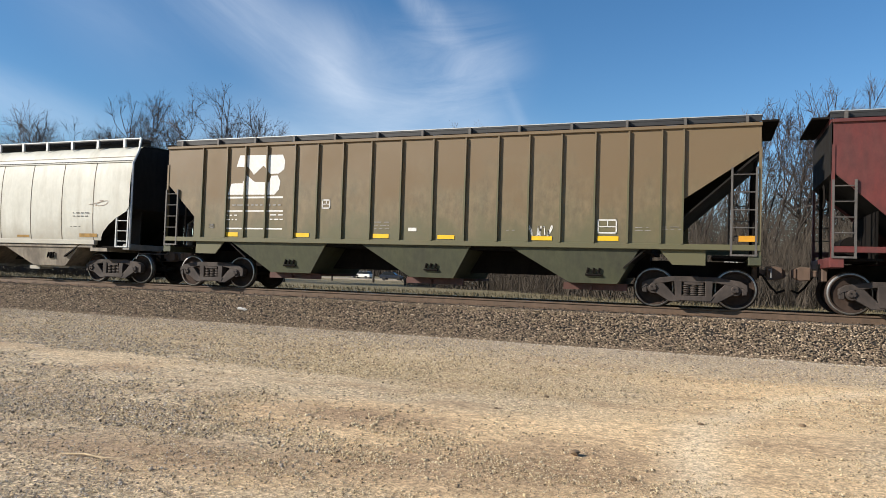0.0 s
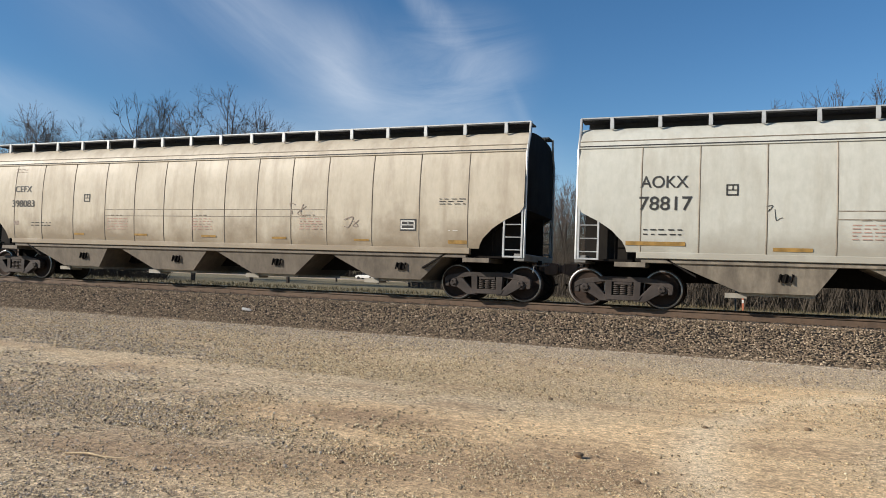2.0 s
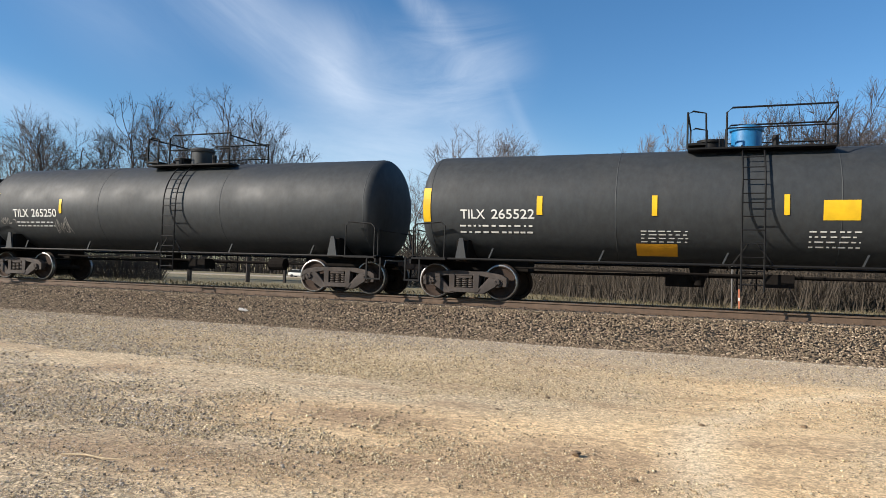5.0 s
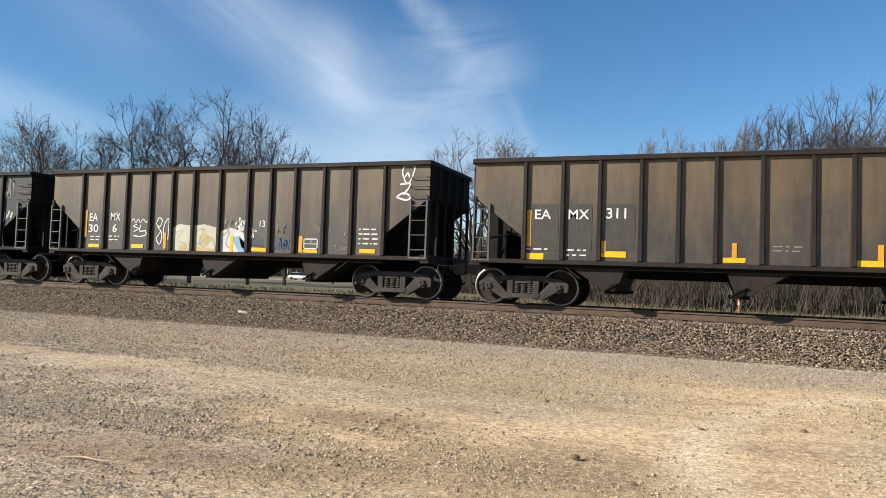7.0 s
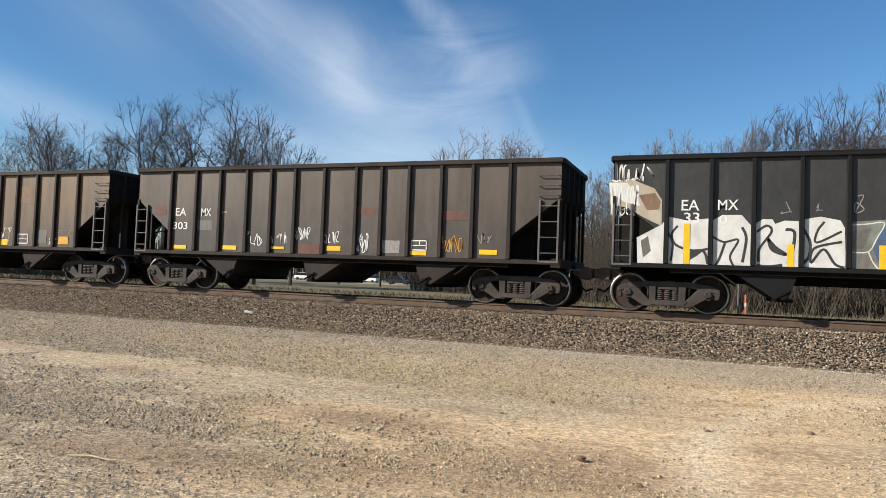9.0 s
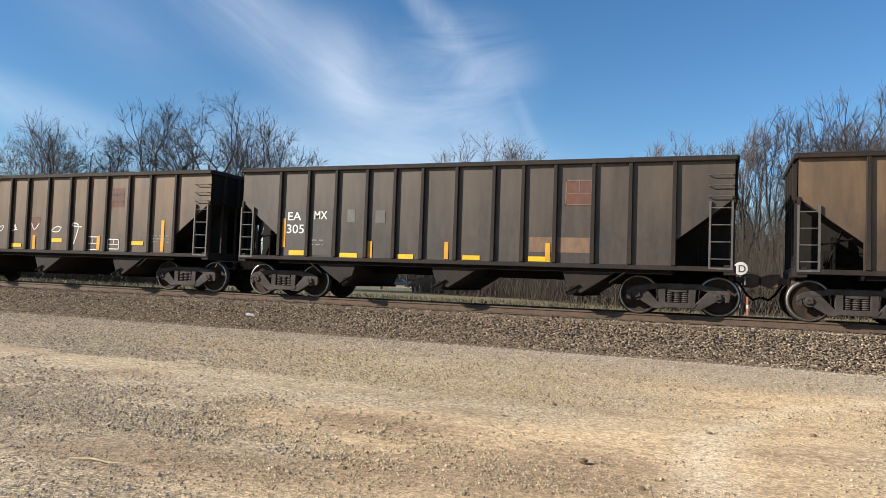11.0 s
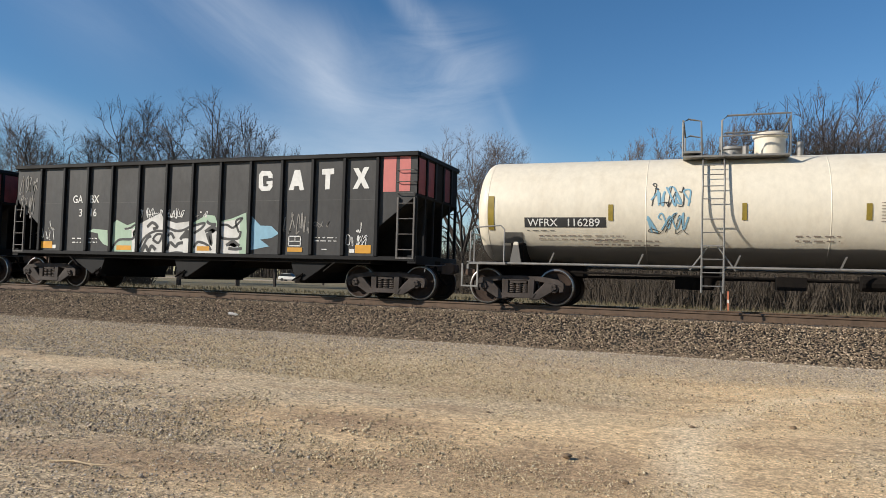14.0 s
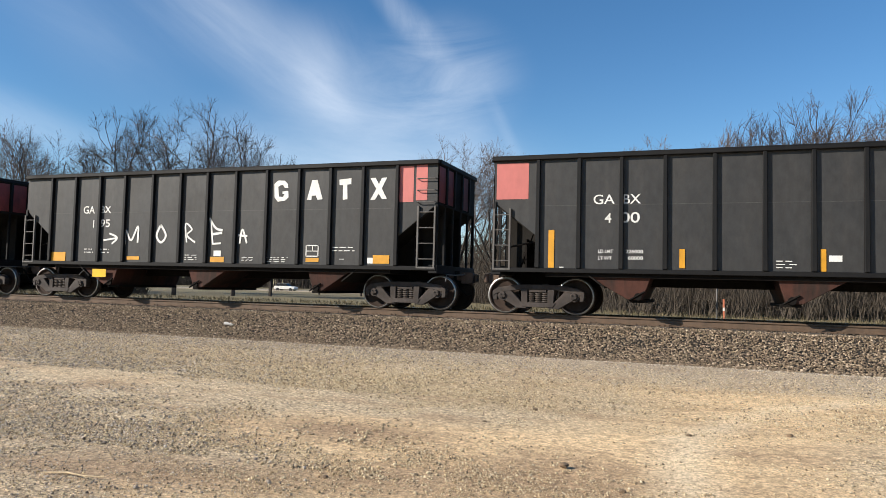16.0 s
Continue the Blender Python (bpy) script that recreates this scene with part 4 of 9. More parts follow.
def round_hopper(label, u, hl, tc, seams, posts, bays, mat, lowmat, group):
    """Covered hopper car with smooth bulging sides and a raised walkway."""
    car = car_empty("covered_hopper_car", label, u, group)

    def reach(z):
        return hl - 0.02 - (1.15 * (1 - max(0.0, (z - 1.25) / 1.0) ** 2) if z < 2.25 else 0.0)

    levels = [(1.30, 1.50)] + [(z, float(np.interp(z, [a for a, b in BULGE], [b for a, b in BULGE]))) for z in (1.4, 1.55, 1.8, 2.0, 2.2, 2.35, 2.6, 3.0, 3.4, 3.6, 3.74)] + BULGE[8:]
    for s in (-1, 1):
        g, n = Geo(), 25
        low = [l for l in levels if l[0] <= 3.74]
        for z, w in low:
            for i in range(n):
                g.v.append((reach(z) * (2 * i / (n - 1) - 1), s * w, z))
        for j in range(len(low) - 1):
            for i in range(n - 1):
                g.f.append((j * n + i, j * n + i + 1, (j + 1) * n + i + 1, (j + 1) * n + i)); g.slot.append(0)
        part("side_sheet", g, mat, car, smooth=True)
        part("side_sill", Geo().box(-hl + 1.4, hl - 1.4, s * 1.40, s * 1.55, 1.16, 1.31), mat, car, bevel=0.012)
        part("lower_channel", Geo().box(-hl + 1.5, hl - 1.5, s * 1.36, s * 1.50, 1.06, 1.15), lowmat, car, bevel=0.012)
        for x in seams:
            g = Geo()
            for j in range(len(low) - 1):
                (za, wa), (zb, wb) = low[j], low[j + 1]
                g.add([(x - 0.018, s * (wa + 0.002), za), (x, s * (wa + 0.012), za), (x + 0.018, s * (wa + 0.002), za), (x - 0.018, s * (wb + 0.002), zb), (x, s * (wb + 0.012), zb), (x + 0.018, s * (wb + 0.002), zb)], [(0, 1, 4, 3), (1, 2, 5, 4)])
            part("seam", g, M_SEAM, car)
        # walkway beside the hatches on upright brackets
        part("walkway", shared("walkway|round%g" % hl, lambda: board_geo(hl, 0.5), M_WALKD), None, car, "galvanised open grating walkway", at=(0, s * 0.99, 4.47))
        part("walkway_edge", Geo().box(-hl, hl, s * 1.235, s * 1.25, 4.50, 4.535), M_WALK, car)
        part("toe_board", Geo().box(-hl + 0.1, hl - 0.1, s * 0.72, s * 0.735, 4.30, 4.49), M_WALKD, car)
        for x in posts:
            part("walkway_bracket", shared("walkway_bracket", lambda: Geo().prism([(-0.04, 0.02), (0.03, 0), (0.05, 0.05), (0.04, 0.29), (-0.04, 0.29)], -0.05, 0.012), M_WALK), None, car, at=(x, s * 1.245, 4.22))
        for e in (-1, 1):
            part("corner_post", Geo().tube([(e * hl, s * 1.52, 1.1), (e * hl, s * 1.52, 3.7), (e * hl, s * 1.3, 4.15), (e * hl, s * 1.24, 4.52)], 0.035, 6), M_WALK, car, smooth=True)
    g, roof = Geo(), [l for l in levels if l[0] >= 3.74]
    ring = [(-w, z) for z, w in roof] + [(w, z) for z, w in roof[-2::-1]]
    for x in (-hl + 0.02, hl - 0.02):
        g.v += [(x, y, z) for y, z in ring]
    k = len(ring)
    g.f += [(i, i + 1, k + i + 1, k + i) for i in range(k - 1)]
    g.slot += [0] * (k - 1)
    part("roof", g, mat, car, smooth=True)
    part("roof_lip", Geo().box(-hl, hl, -1.53, -1.48, 3.73, 3.765).box(-hl, hl, 1.48, 1.53, 3.73, 3.765), mat, car, bevel=0.006)
    for s in (-1, 1):
        part("roof_seam", Geo().box(-hl, hl, s * 1.478, s * 1.502, 3.768, 3.80), M_WALKD, car)
        part("roof_seam", Geo().box(-hl, hl, s * 1.425, s * 1.448, 3.905, 3.925), M_SEAM, car)
    part("hatch_trough", Geo().box(-hl + 0.6, hl - 0.6, -0.33, 0.33, 4.33, 4.50), M_WALKD, car, bevel=0.03)
    for s in (-1, 1):
        ring2 = [(-w, z) for z, w in levels if z >= 2.35] + [(w, z) for z, w in levels[::-1] if z >= 2.35]
        m = len(ring2)
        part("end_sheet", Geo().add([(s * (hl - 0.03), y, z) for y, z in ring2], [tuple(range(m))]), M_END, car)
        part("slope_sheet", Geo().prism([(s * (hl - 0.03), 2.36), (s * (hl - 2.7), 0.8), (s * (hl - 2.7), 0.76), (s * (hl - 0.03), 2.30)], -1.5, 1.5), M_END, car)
        # dark webs added behind the cut corner so that it reads as shade
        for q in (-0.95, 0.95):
            part("end_shade_web", Geo().prism([(s * (hl - 0.12), 1.1), (s * (hl - 0.12), 2.27), (s * (hl - 0.3), 2.2), (s * (hl - 2.1), 1.1)], q - 0.02, q + 0.02), M_END, car)
        part("end_sill", Geo().box(s * (hl - 0.25), s * (hl + 0.02), -1.54, 1.54, 1.02, 1.2), M_GREY, car, bevel=0.012)
        part("end_platform", Geo().box(s * (hl - 1.3), s * (hl - 0.25), -1.4, 1.4, 1.08, 1.13), M_DARK, car)
        part("shear_plate", Geo().box(s * (hl - 1.6), s * (hl - 0.9), -1.5, 1.5, 0.96, 1.07), lowmat, car)
        for q in (-1, 1):
            ladder(car, s * hl - (0.52 if s > 0 else -0.06), q * 1.54, 1.1, 1.25, 0.46, 4, M_WALK, "white painted ladder")
            part("end_brace", Geo().tube([(s * (hl - 0.9), q * 1.2, 1.1), (s * (hl - 0.9), q * 1.2, 1.95)], 0.04, 5), M_DARK, car)
    # inner box and slab stand in for the black shade behind the bays
    part("centre_sill", Geo().box(-hl - 0.05, hl + 0.05, -0.17, 0.17, 0.72, 1.08).box(-hl + 2.1, hl - 2.1, -0.3, 0.3, 0.64, 1.07), M_DARK, car)
    part("underbody", Geo().box(-hl + 2.0, hl - 2.0, -1.38, 1.38, 1.06, 1.12), M_DARK, car)
    for top, bottom in bays:
        bay = part("hopper_bay", frustum(Geo(), top, bottom, 1.08, 0.47, 1.46, 1.36), lowmat, car)
        m = 0.5 * (bottom[0] + bottom[1])
        part("outlet_gate", Geo().box(bottom[0], bottom[1], -1.2, 1.2, 0.40, 0.47).box(bottom[0] - 0.3, bottom[0] + 0.15, -1.25, -0.8, 0.34, 0.45), M_GATE, bay)
        g = Geo().lathe([(-1.45, 0), (-1.45, 0.10), (-1.38, 0.10)], 12, "y", (m + 0.15, 0, 0.80))
        for k in range(3):
            g.tube([(m + 0.02 + 0.12 * k, -1.46, 0.72), (m + 0.06 + 0.12 * k, -1.46, 0.90)], 0.025, 5)
        part("gate_latch", g, M_DARK, bay)
    truck(car, -tc), truck(car, tc)
    ends(car, hl)
    return car, Bulge(BULGE[:9])


def tank_car(label, u, r, zc, hs, tc, half, mat, railmat, group, ladder_x=-0.6, span=(-1.28, 1.4), dome_x=0.34, dome=0.55, dome_mat=None):
    """Tank car: shell with elliptical heads, saddles, side pipes, ladder and dome platform."""
    car = car_empty("tank_car", label, u, group)
    head = [(hs + 0.02, r)] + [(hs + 0.02 + r * 0.30 * math.sin(t), r * math.cos(t) ** 0.62) for t in (math.pi / 2 * k / 12 for k in range(1, 13))]
    prof = [(-x, max(q, 0.001)) for x, q in head[::-1]] + [(x0, r) for x0 in np.linspace(-hs, hs, 9)[1:-1]] + [(x, max(q, 0.001)) for x, q in head]
    part("tank_shell", Geo().lathe(prof, 64, "x", (0, 0, zc)), mat, car, smooth=True)
    for x in (-hs, -hs / 3, hs / 3, hs):
        part("weld_seam", Geo().lathe([(x - 0.02, r - 0.002), (x, r + 0.006), (x + 0.02, r - 0.002)], 64, "x", (0, 0, zc)), mat, car, smooth=True)
    zp = 1.02
    for s in (-1, 1):
        part("side_pipe", Geo().tube([(-half + 0.3, s * 1.40, zp), (half - 0.3, s * 1.40, zp)], 0.03, 8), railmat, car, smooth=True)
        part("stub_sill", Geo().box(s * (tc - 1.5), s * half, -0.3, 0.3, 0.74, 1.10), M_DARK, car, bevel=0.02)
        part("end_platform", Geo().box(s * (half - 1.0), s * half, -1.5, 1.5, 0.98, 1.04).box(s * (half - 0.06), s * half, -1.5, 1.5, 0.86, 1.06), railmat, car, bevel=0.008)
        part("saddle", Geo().box(s * tc - 0.16, s * tc + 0.16, -1.30, 1.30, 0.95, zc - 0.86 * r + 0.3), M_DARK, car, bevel=0.02)
        for q in (-1, 1):
            g = Geo().prism([(s * tc - 0.15, 1.0), (s * tc + 0.15, 1.0), (s * tc + 0.05, 1.55), (s * tc - 0.05, 1.55)], q * 1.36, q * 1.42)
            part("saddle_web", g, mat, car)
            x0, x1 = s * (half - 0.95), s * (half - 0.08)
            g = Geo().tube([(x0, q * 1.46, 1.0), (x0, q * 1.46, 1.85), (x0 + s * 0.1, q * 1.46, 1.95), (x1 - s * 0.1, q * 1.46, 1.90), (x1, q * 1.46, 1.8), (x1, q * 1.46, 1.0)], 0.02, 6)
            part("handrail", g, railmat, car, smooth=True)
            g = Geo().box(x1 - 0.22, x1 + 0.22, q * 1.42, q * 1.5, 0.42, 0.46)
            for x in (x1 - 0.2, x1 + 0.2):
                g.box(x - 0.02, x + 0.02, q * 1.44, q * 1.49, 0.42, 1.0)
            part("sill_step", g, railmat, car)
            for x in np.linspace(-hs + 1.6, hs - 1.6, 5):
                part("pipe_hanger", shared("pipe_hanger|%s|%g" % (mat.name, r), lambda: Geo().prism([(-0.02, zp), (0.02, zp), (0.14, zp + 0.28), (0.10, zp + 0.28)], -0.02, 0.02), mat), None, car, at=(float(x), q * 1.36, 0))
    part("end_rail", Geo().tube([(half - 0.1, -1.2, 1.0), (half - 0.1, -1.2, 1.75), (half - 0.1, 1.2, 1.75), (half - 0.1, 1.2, 1.0)], 0.02, 6).tube([(-half + 0.1, -1.2, 1.0), (-half + 0.1, -1.2, 1.75), (-half + 0.1, 1.2, 1.75), (-half + 0.1, 1.2, 1.0)], 0.02, 6), railmat, car, smooth=True)
    part("brake_rigging", Geo().tube([(-tc + 1.2, -0.5, 0.85), (tc - 1.2, -0.5, 0.78)], 0.03, 6).tube([(-tc + 1.2, 0.3, 0.75), (tc - 1.2, 0.3, 0.8)], 0.04, 6).box(0.9, 1.5, -0.9, -0.4, 0.55, 0.85).box(-1.3, -0.4, 0.2, 0.8, 0.5, 0.85).lathe([(tc - 2.4, 0), (tc - 2.4, 0.17), (tc - 1.9, 0.17), (tc - 1.9, 0)], 12, "x", (0, -0.75, 0.75)), M_DARK, car)
    part("bottom_outlet", Geo().lathe([(0.55, 0.0), (0.55, 0.11), (0.7, 0.14), (0.8, 0.22), (zc - r + 0.05, 0.25)], 14, "z", (-0.5, 0, 0)), M_DARK, car, smooth=True)
    # ladder bent round the shell
    for q in (-1, 1):
        g = Geo()
        for dx in (-0.23, 0.23):
            path = [(ladder_x + dx, q * (r + 0.13), 0.45), (ladder_x + dx, q * (r + 0.13), zc - 0.2)]
            path += [(ladder_x + dx, q * (r + 0.13) * math.cos(t), zc + (r + 0.13) * math.sin(t)) for t in np.linspace(0.1, 1.15, 9)]
            g.tube(path, 0.022, 5)
        for z in np.arange(0.6, zc, 0.30):
            g.tube([(ladder_x - 0.23, q * (r + 0.14), z), (ladder_x + 0.23, q * (r + 0.14), z)], 0.013, 5)
        for t in np.arange(0.12, 1.15, 0.21):
            y, z = q * (r + 0.14) * math.cos(t), zc + (r + 0.14) * math.sin(t)
            g.tube([(ladder_x - 0.23, y, z), (ladder_x + 0.23, y, z)], 0.013, 5)
        part("ladder", g, railmat, car, smooth=True)
        g = Geo()
        for dx in (-0.3, 0.3):
            g.tube([(ladder_x + dx * 0.3, q * 1.40, 1.5), (ladder_x + dx * 1.6, q * 1.40, 0.95)], 0.018, 5)
        part("ladder_brace", g, railmat, car)
    # dome platform
    zt = zc + r
    x0, x1 = span
    part("dome_platform", Geo().box(x0, x1, -1.0, -0.45, zt - 0.12, zt - 0.08).box(x0, x1, 0.45, 1.0, zt - 0.12, zt - 0.08).box(x0, x0 + 0.4, -1.0, 1.0, zt - 0.02, zt + 0.03), railmat, car)
    g = Geo()
    for q in (-1, 1):
        y = q * 0.98
        g.tube([(x0, y, zt - 0.1), (x0, y, zt + 0.72), (x0 + 0.12, y, zt + 0.78), (x0 + 0.40, y, zt + 0.72), (x0 + 0.42, y, zt - 0.1)], 0.024, 6)
        g.tube([(x0 + 0.85, y, zt - 0.1), (x0 + 0.85, y, zt + 0.72), (x0 + 0.97, y, zt + 0.82), (x1, y, zt + 0.82), (x1, y, zt - 0.1)], 0.024, 6)
        g.tube([(x0 + 0.85, y, zt + 0.35), (x1, y, zt + 0.35)], 0.018, 5)
    for x in (x0, x1):
        g.tube([(x, -0.98, zt + 0.75), (x, 0.98, zt + 0.75)], 0.022, 6)
    part("safety_rail", g, railmat, car, smooth=True)
    xm = dome_x
    dome_part = part("valve_housing", Geo().lathe([(zt - 0.1, dome * 0.62), (zt + 0.42, dome * 0.62), (zt + 0.45, dome * 0.7), (zt + 0.53, dome * 0.7), (zt + 0.56, dome * 0.55), (zt + 0.57, 0.0)], 24, "z", (xm, 0, 0)), dome_mat or mat, car, smooth=True)
    part("manway", Geo().lathe([(zt - 0.1, 0.28), (zt + 0.18, 0.28), (zt + 0.2, 0.33), (zt + 0.26, 0.33), (zt + 0.28, 0.0)], 20, "z", (xm - 0.8, 0.1, 0)), railmat, car, smooth=True)
    for vx, vy, vz in ((xm - 0.55, -0.35, 0.22), (xm + 0.62, -0.2, 0.3)):
        part("valve", Geo().tube([(vx, vy, zt - 0.1), (vx, vy, zt + vz)], 0.07, 8), railmat, car, smooth=True)
    truck(car, -tc), truck(car, tc)
    ends(car, half)
    return car, Round(r, zc)


M_GREYD = paint("dark grey steel bars", (0.13, 0.12, 0.11), (0.06, 0.05, 0.045), rough=0.6)
M_WALKD = plain("dull grating", (0.035, 0.035, 0.036), 0.6, 0.2)
M_GATE = paint("pale dusty outlet gate", (0.40, 0.37, 0.31), (0.18, 0.15, 0.12), rough=0.7)
M_REDD = paint("red brown gate", (0.10, 0.035, 0.025), (0.06, 0.04, 0.03), rough=0.7)


# ---- ground, ballast and track ----
def stretch(lo, hi, near, step, grow):
    """Coordinates with fine steps about near and ever wider ones outwards."""
    out, d, x = [near], step, near
    while x < hi:
        x += d; d *= grow
        out.append(min(x, hi))
    d, x = step, near
    while x > lo:
        x -= d; d *= grow
        out.append(max(x, lo))
    return sorted(set(out))


def make_ground():
    xs, ys = stretch(-1800, 1800, -4.0, 0.22, 1.045), stretch(-600, 2500, 8.0, 0.18, 1.045)
    verts = []
    for y in ys:
        for x in xs:
            flat = min(1.0, max(0.0, (y - 13.5) / 1.5)) * min(1.0, max(0.0, (24.0 - y) / 2))
            z = 0.035 * noise.noise((x * 0.35, y * 0.5, 0)) + 0.02 * noise.noise((x * 1.3, y * 1.7, 3))
            z += 0.018 * math.sin(1.1 * y + 0.12 * x) * max(0, 1 - abs(y - 9) / 4)
            if y > 24:
                z = 0.12 * noise.noise((x * 0.08, y * 0.08, 7)) * min(1, (y - 24) / 10) - 0.05
            verts.append((x, y, z * (1 - flat)))
    n = len(xs)
    faces = [(j * n + i, j * n + i + 1, (j + 1) * n + i + 1, (j + 1) * n + i) for j in range(len(ys) - 1) for i in range(n - 1)]
    me = bpy.data.meshes.new("ground")
    me.from_pydata(verts, [], faces)
    me.materials.append(M_GROUND)
    me.shade_smooth()
    tagged(new("ground", me), "tan and grey gravel lot with dry grass beyond the track", "ground", kind="structure")


def scatter(name, places, sizes, mat, seed, flat=0.7, parent=None):
    """One mesh of many small broken stones (distorted octahedra with cut corners)."""
    rng = np.random.default_rng(seed)
    base = np.array([(1, 0, 0), (-1, 0, 0), (0, 1, 0), (0, -1, 0), (0, 0, 1), (0, 0, -1)], float)
    tris = np.array([(0, 2, 4), (2, 1, 4), (1, 3, 4), (3, 0, 4), (2, 0, 5), (1, 2, 5), (3, 1, 5), (0, 3, 5)])
    n = len(places)
    shape = base[None] * rng.uniform(0.65, 1.25, (n, 6, 1)) + rng.normal(0, 0.22, (n, 6, 3))
    q = rng.normal(size=(n, 4)); q /= np.linalg.norm(q, axis=1, keepdims=True)
    w, x, y, z = q.T
    rot = np.stack([1 - 2 * (y * y + z * z), 2 * (x * y - z * w), 2 * (x * z + y * w), 2 * (x * y + z * w), 1 - 2 * (x * x + z * z), 2 * (y * z - x * w), 2 * (x * z - y * w), 2 * (y * z + x * w), 1 - 2 * (x * x + y * y)], -1).reshape(n, 3, 3)
    pts = np.einsum("nij,nkj->nki", rot, shape) * np.asarray(sizes)[:, None, None] * 0.5
    pts[:, :, 2] *= flat
    pts += np.asarray(places)[:, None, :]
    verts = pts.reshape(-1, 3)
    faces = (tris[None] + 6 * np.arange(n)[:, None, None]).reshape(-1, 3)
    me = bpy.data.meshes.new(name)
    me.vertices.add(len(verts)); me.vertices.foreach_set("co", verts.ravel())
    me.loops.add(faces.size); me.loops.foreach_set("vertex_index", faces.ravel())
    me.polygons.add(len(faces)); me.polygons.foreach_set("loop_start", np.arange(0, faces.size, 3)); me.polygons.foreach_set("loop_total", np.full(len(faces), 3))
    me.update(calc_edges=True)
    me.materials.append(mat)
    return new(name, me)


TOE, SHOULDER, TOP_Z, TIE_Z = 15.55, 16.62, 0.66, 0.70


def make_track():
    ends_x = (-420.0, 330.0)
    c = TRACK_Y
    far = 2 * c - TOE
    prof = [(TOE - 0.15, -0.05), (TOE, 0.0), (TOE + 0.5, 0.27), (SHOULDER, TOP_Z - 0.03), (SHOULDER + 0.3, TOP_Z - 0.01), (c, TOP_Z - 0.02), (2 * c - SHOULDER, TOP_Z - 0.03), (far, 0.0), (far + 0.15, -0.05)]
    g = Geo()
    xs = np.linspace(*ends_x, 76)
    for x in xs:
        g.v += [(float(x), y, z) for y, z in prof]
    k = len(prof)
    for j in range(len(xs) - 1):
        for i in range(k - 1):
            g.f.append((j * k + i, j * k + i + 1, (j + 1) * k + i + 1, (j + 1) * k + i)); g.slot.append(0)
    tagged(new("ballast_bed", g.mesh("ballast_bed", M_BED)), "dark grey crushed stone bed under the track", "ballast", kind="structure")
    rng = np.random.default_rng(5)
    # near slope and shoulder, thick with stones; thinner out of sight
    n = 86000
    x = rng.uniform(-32, 9, n)
    d = rng.uniform(-0.12, 1.0, n)
    y = TOE + d * (SHOULDER + 0.35 - TOE)
    z = np.interp(y, [TOE - 0.2, TOE, TOE + 0.5, SHOULDER, SHOULDER + 0.4], [0.0, 0.01, 0.27, TOP_Z - 0.02, TOP_Z])
    size = rng.uniform(0.029, 0.062, n) * np.where(rng.random(n) < 0.08, 1.3, 1)
    z = z + rng.uniform(-0.015, 0.04, n)
    tagged(scatter("ballast_stones", np.stack([x, y, z], 1), size, M_BALLAST, 11), "dark grey and brown crushed ballast stones", "ballast", kind="stuff")
    n = 26000
    x, y = rng.uniform(-32, 9, n), rng.uniform(SHOULDER, c + 1.7, n)
    z = np.full(n, TOP_Z) + rng.uniform(-0.02, 0.03, n)
    tagged(scatter("crib_ballast", np.stack([x, y, z], 1), rng.uniform(0.04, 0.075, n), M_CRIB, 12), "dark ballast stones between the ties", "ballast", kind="stuff")
    track = thing("railway_track", "rusty steel rails on dark wooden ties", "track", kind="structure", at=(0, c, 0))
    rail_prof = [(-0.07, 0.0), (0.07, 0.0), (0.07, 0.012), (0.014, 0.035), (0.012, 0.125), (0.036, 0.14), (0.036, 0.168), (0.028, 0.176), (-0.028, 0.176), (-0.036, 0.168), (-0.036, 0.14), (-0.012, 0.125), (-0.014, 0.035), (-0.07, 0.012)]
    for s in (-1, 1):
        g = Geo()
        m = len(rail_prof)
        for x in (ends_x[0], ends_x[1]):
            g.v += [(x, s * 0.7535 + a, RAIL_Z - 0.176 + b) for a, b in rail_prof]
        for i in range(m):
            g.f.append((i, (i + 1) % m, m + (i + 1) % m, m + i)); g.slot.append(1 if i == 7 else 0)
        part("rail", g, [M_RAIL, M_RAILTOP], track, "rust-brown rail with a polished head")
    tie = Geo().box(-0.115, 0.115, -1.3, 1.3, 0.52, TIE_Z).mesh("tie", M_TIE, bevel=0.01)
    plate = Geo().box(-0.17, 0.17, -0.10, 0.10, TIE_Z, TIE_Z + 0.02)
    for a in (-0.06, 0.06):
        plate.box(a - 0.012, a + 0.012, -0.115, -0.07, TIE_Z, TIE_Z + 0.05).box(a - 0.012, a + 0.012, 0.07, 0.115, TIE_Z, TIE_Z + 0.05)
    plate = plate.mesh("tie_plate", M_RAIL)
    rest = Geo()
    for i in range(1410):
        x = -410 + i * 0.53
        if -48 < x < 22:
            t = part("tie", tie, None, track, at=(x + random.uniform(-0.02, 0.02), random.uniform(-0.04, 0.04), random.uniform(-0.008, 0.004)))
            for s in (-1, 1):
                part("tie_plate", plate, None, t, at=(0, s * 0.7535, 0))
        else:
            rest.box(x - 0.115, x + 0.115, -1.3, 1.3, 0.52, TIE_Z)
    tagged(part("far_ties", rest, M_TIE, track), kind="stuff")


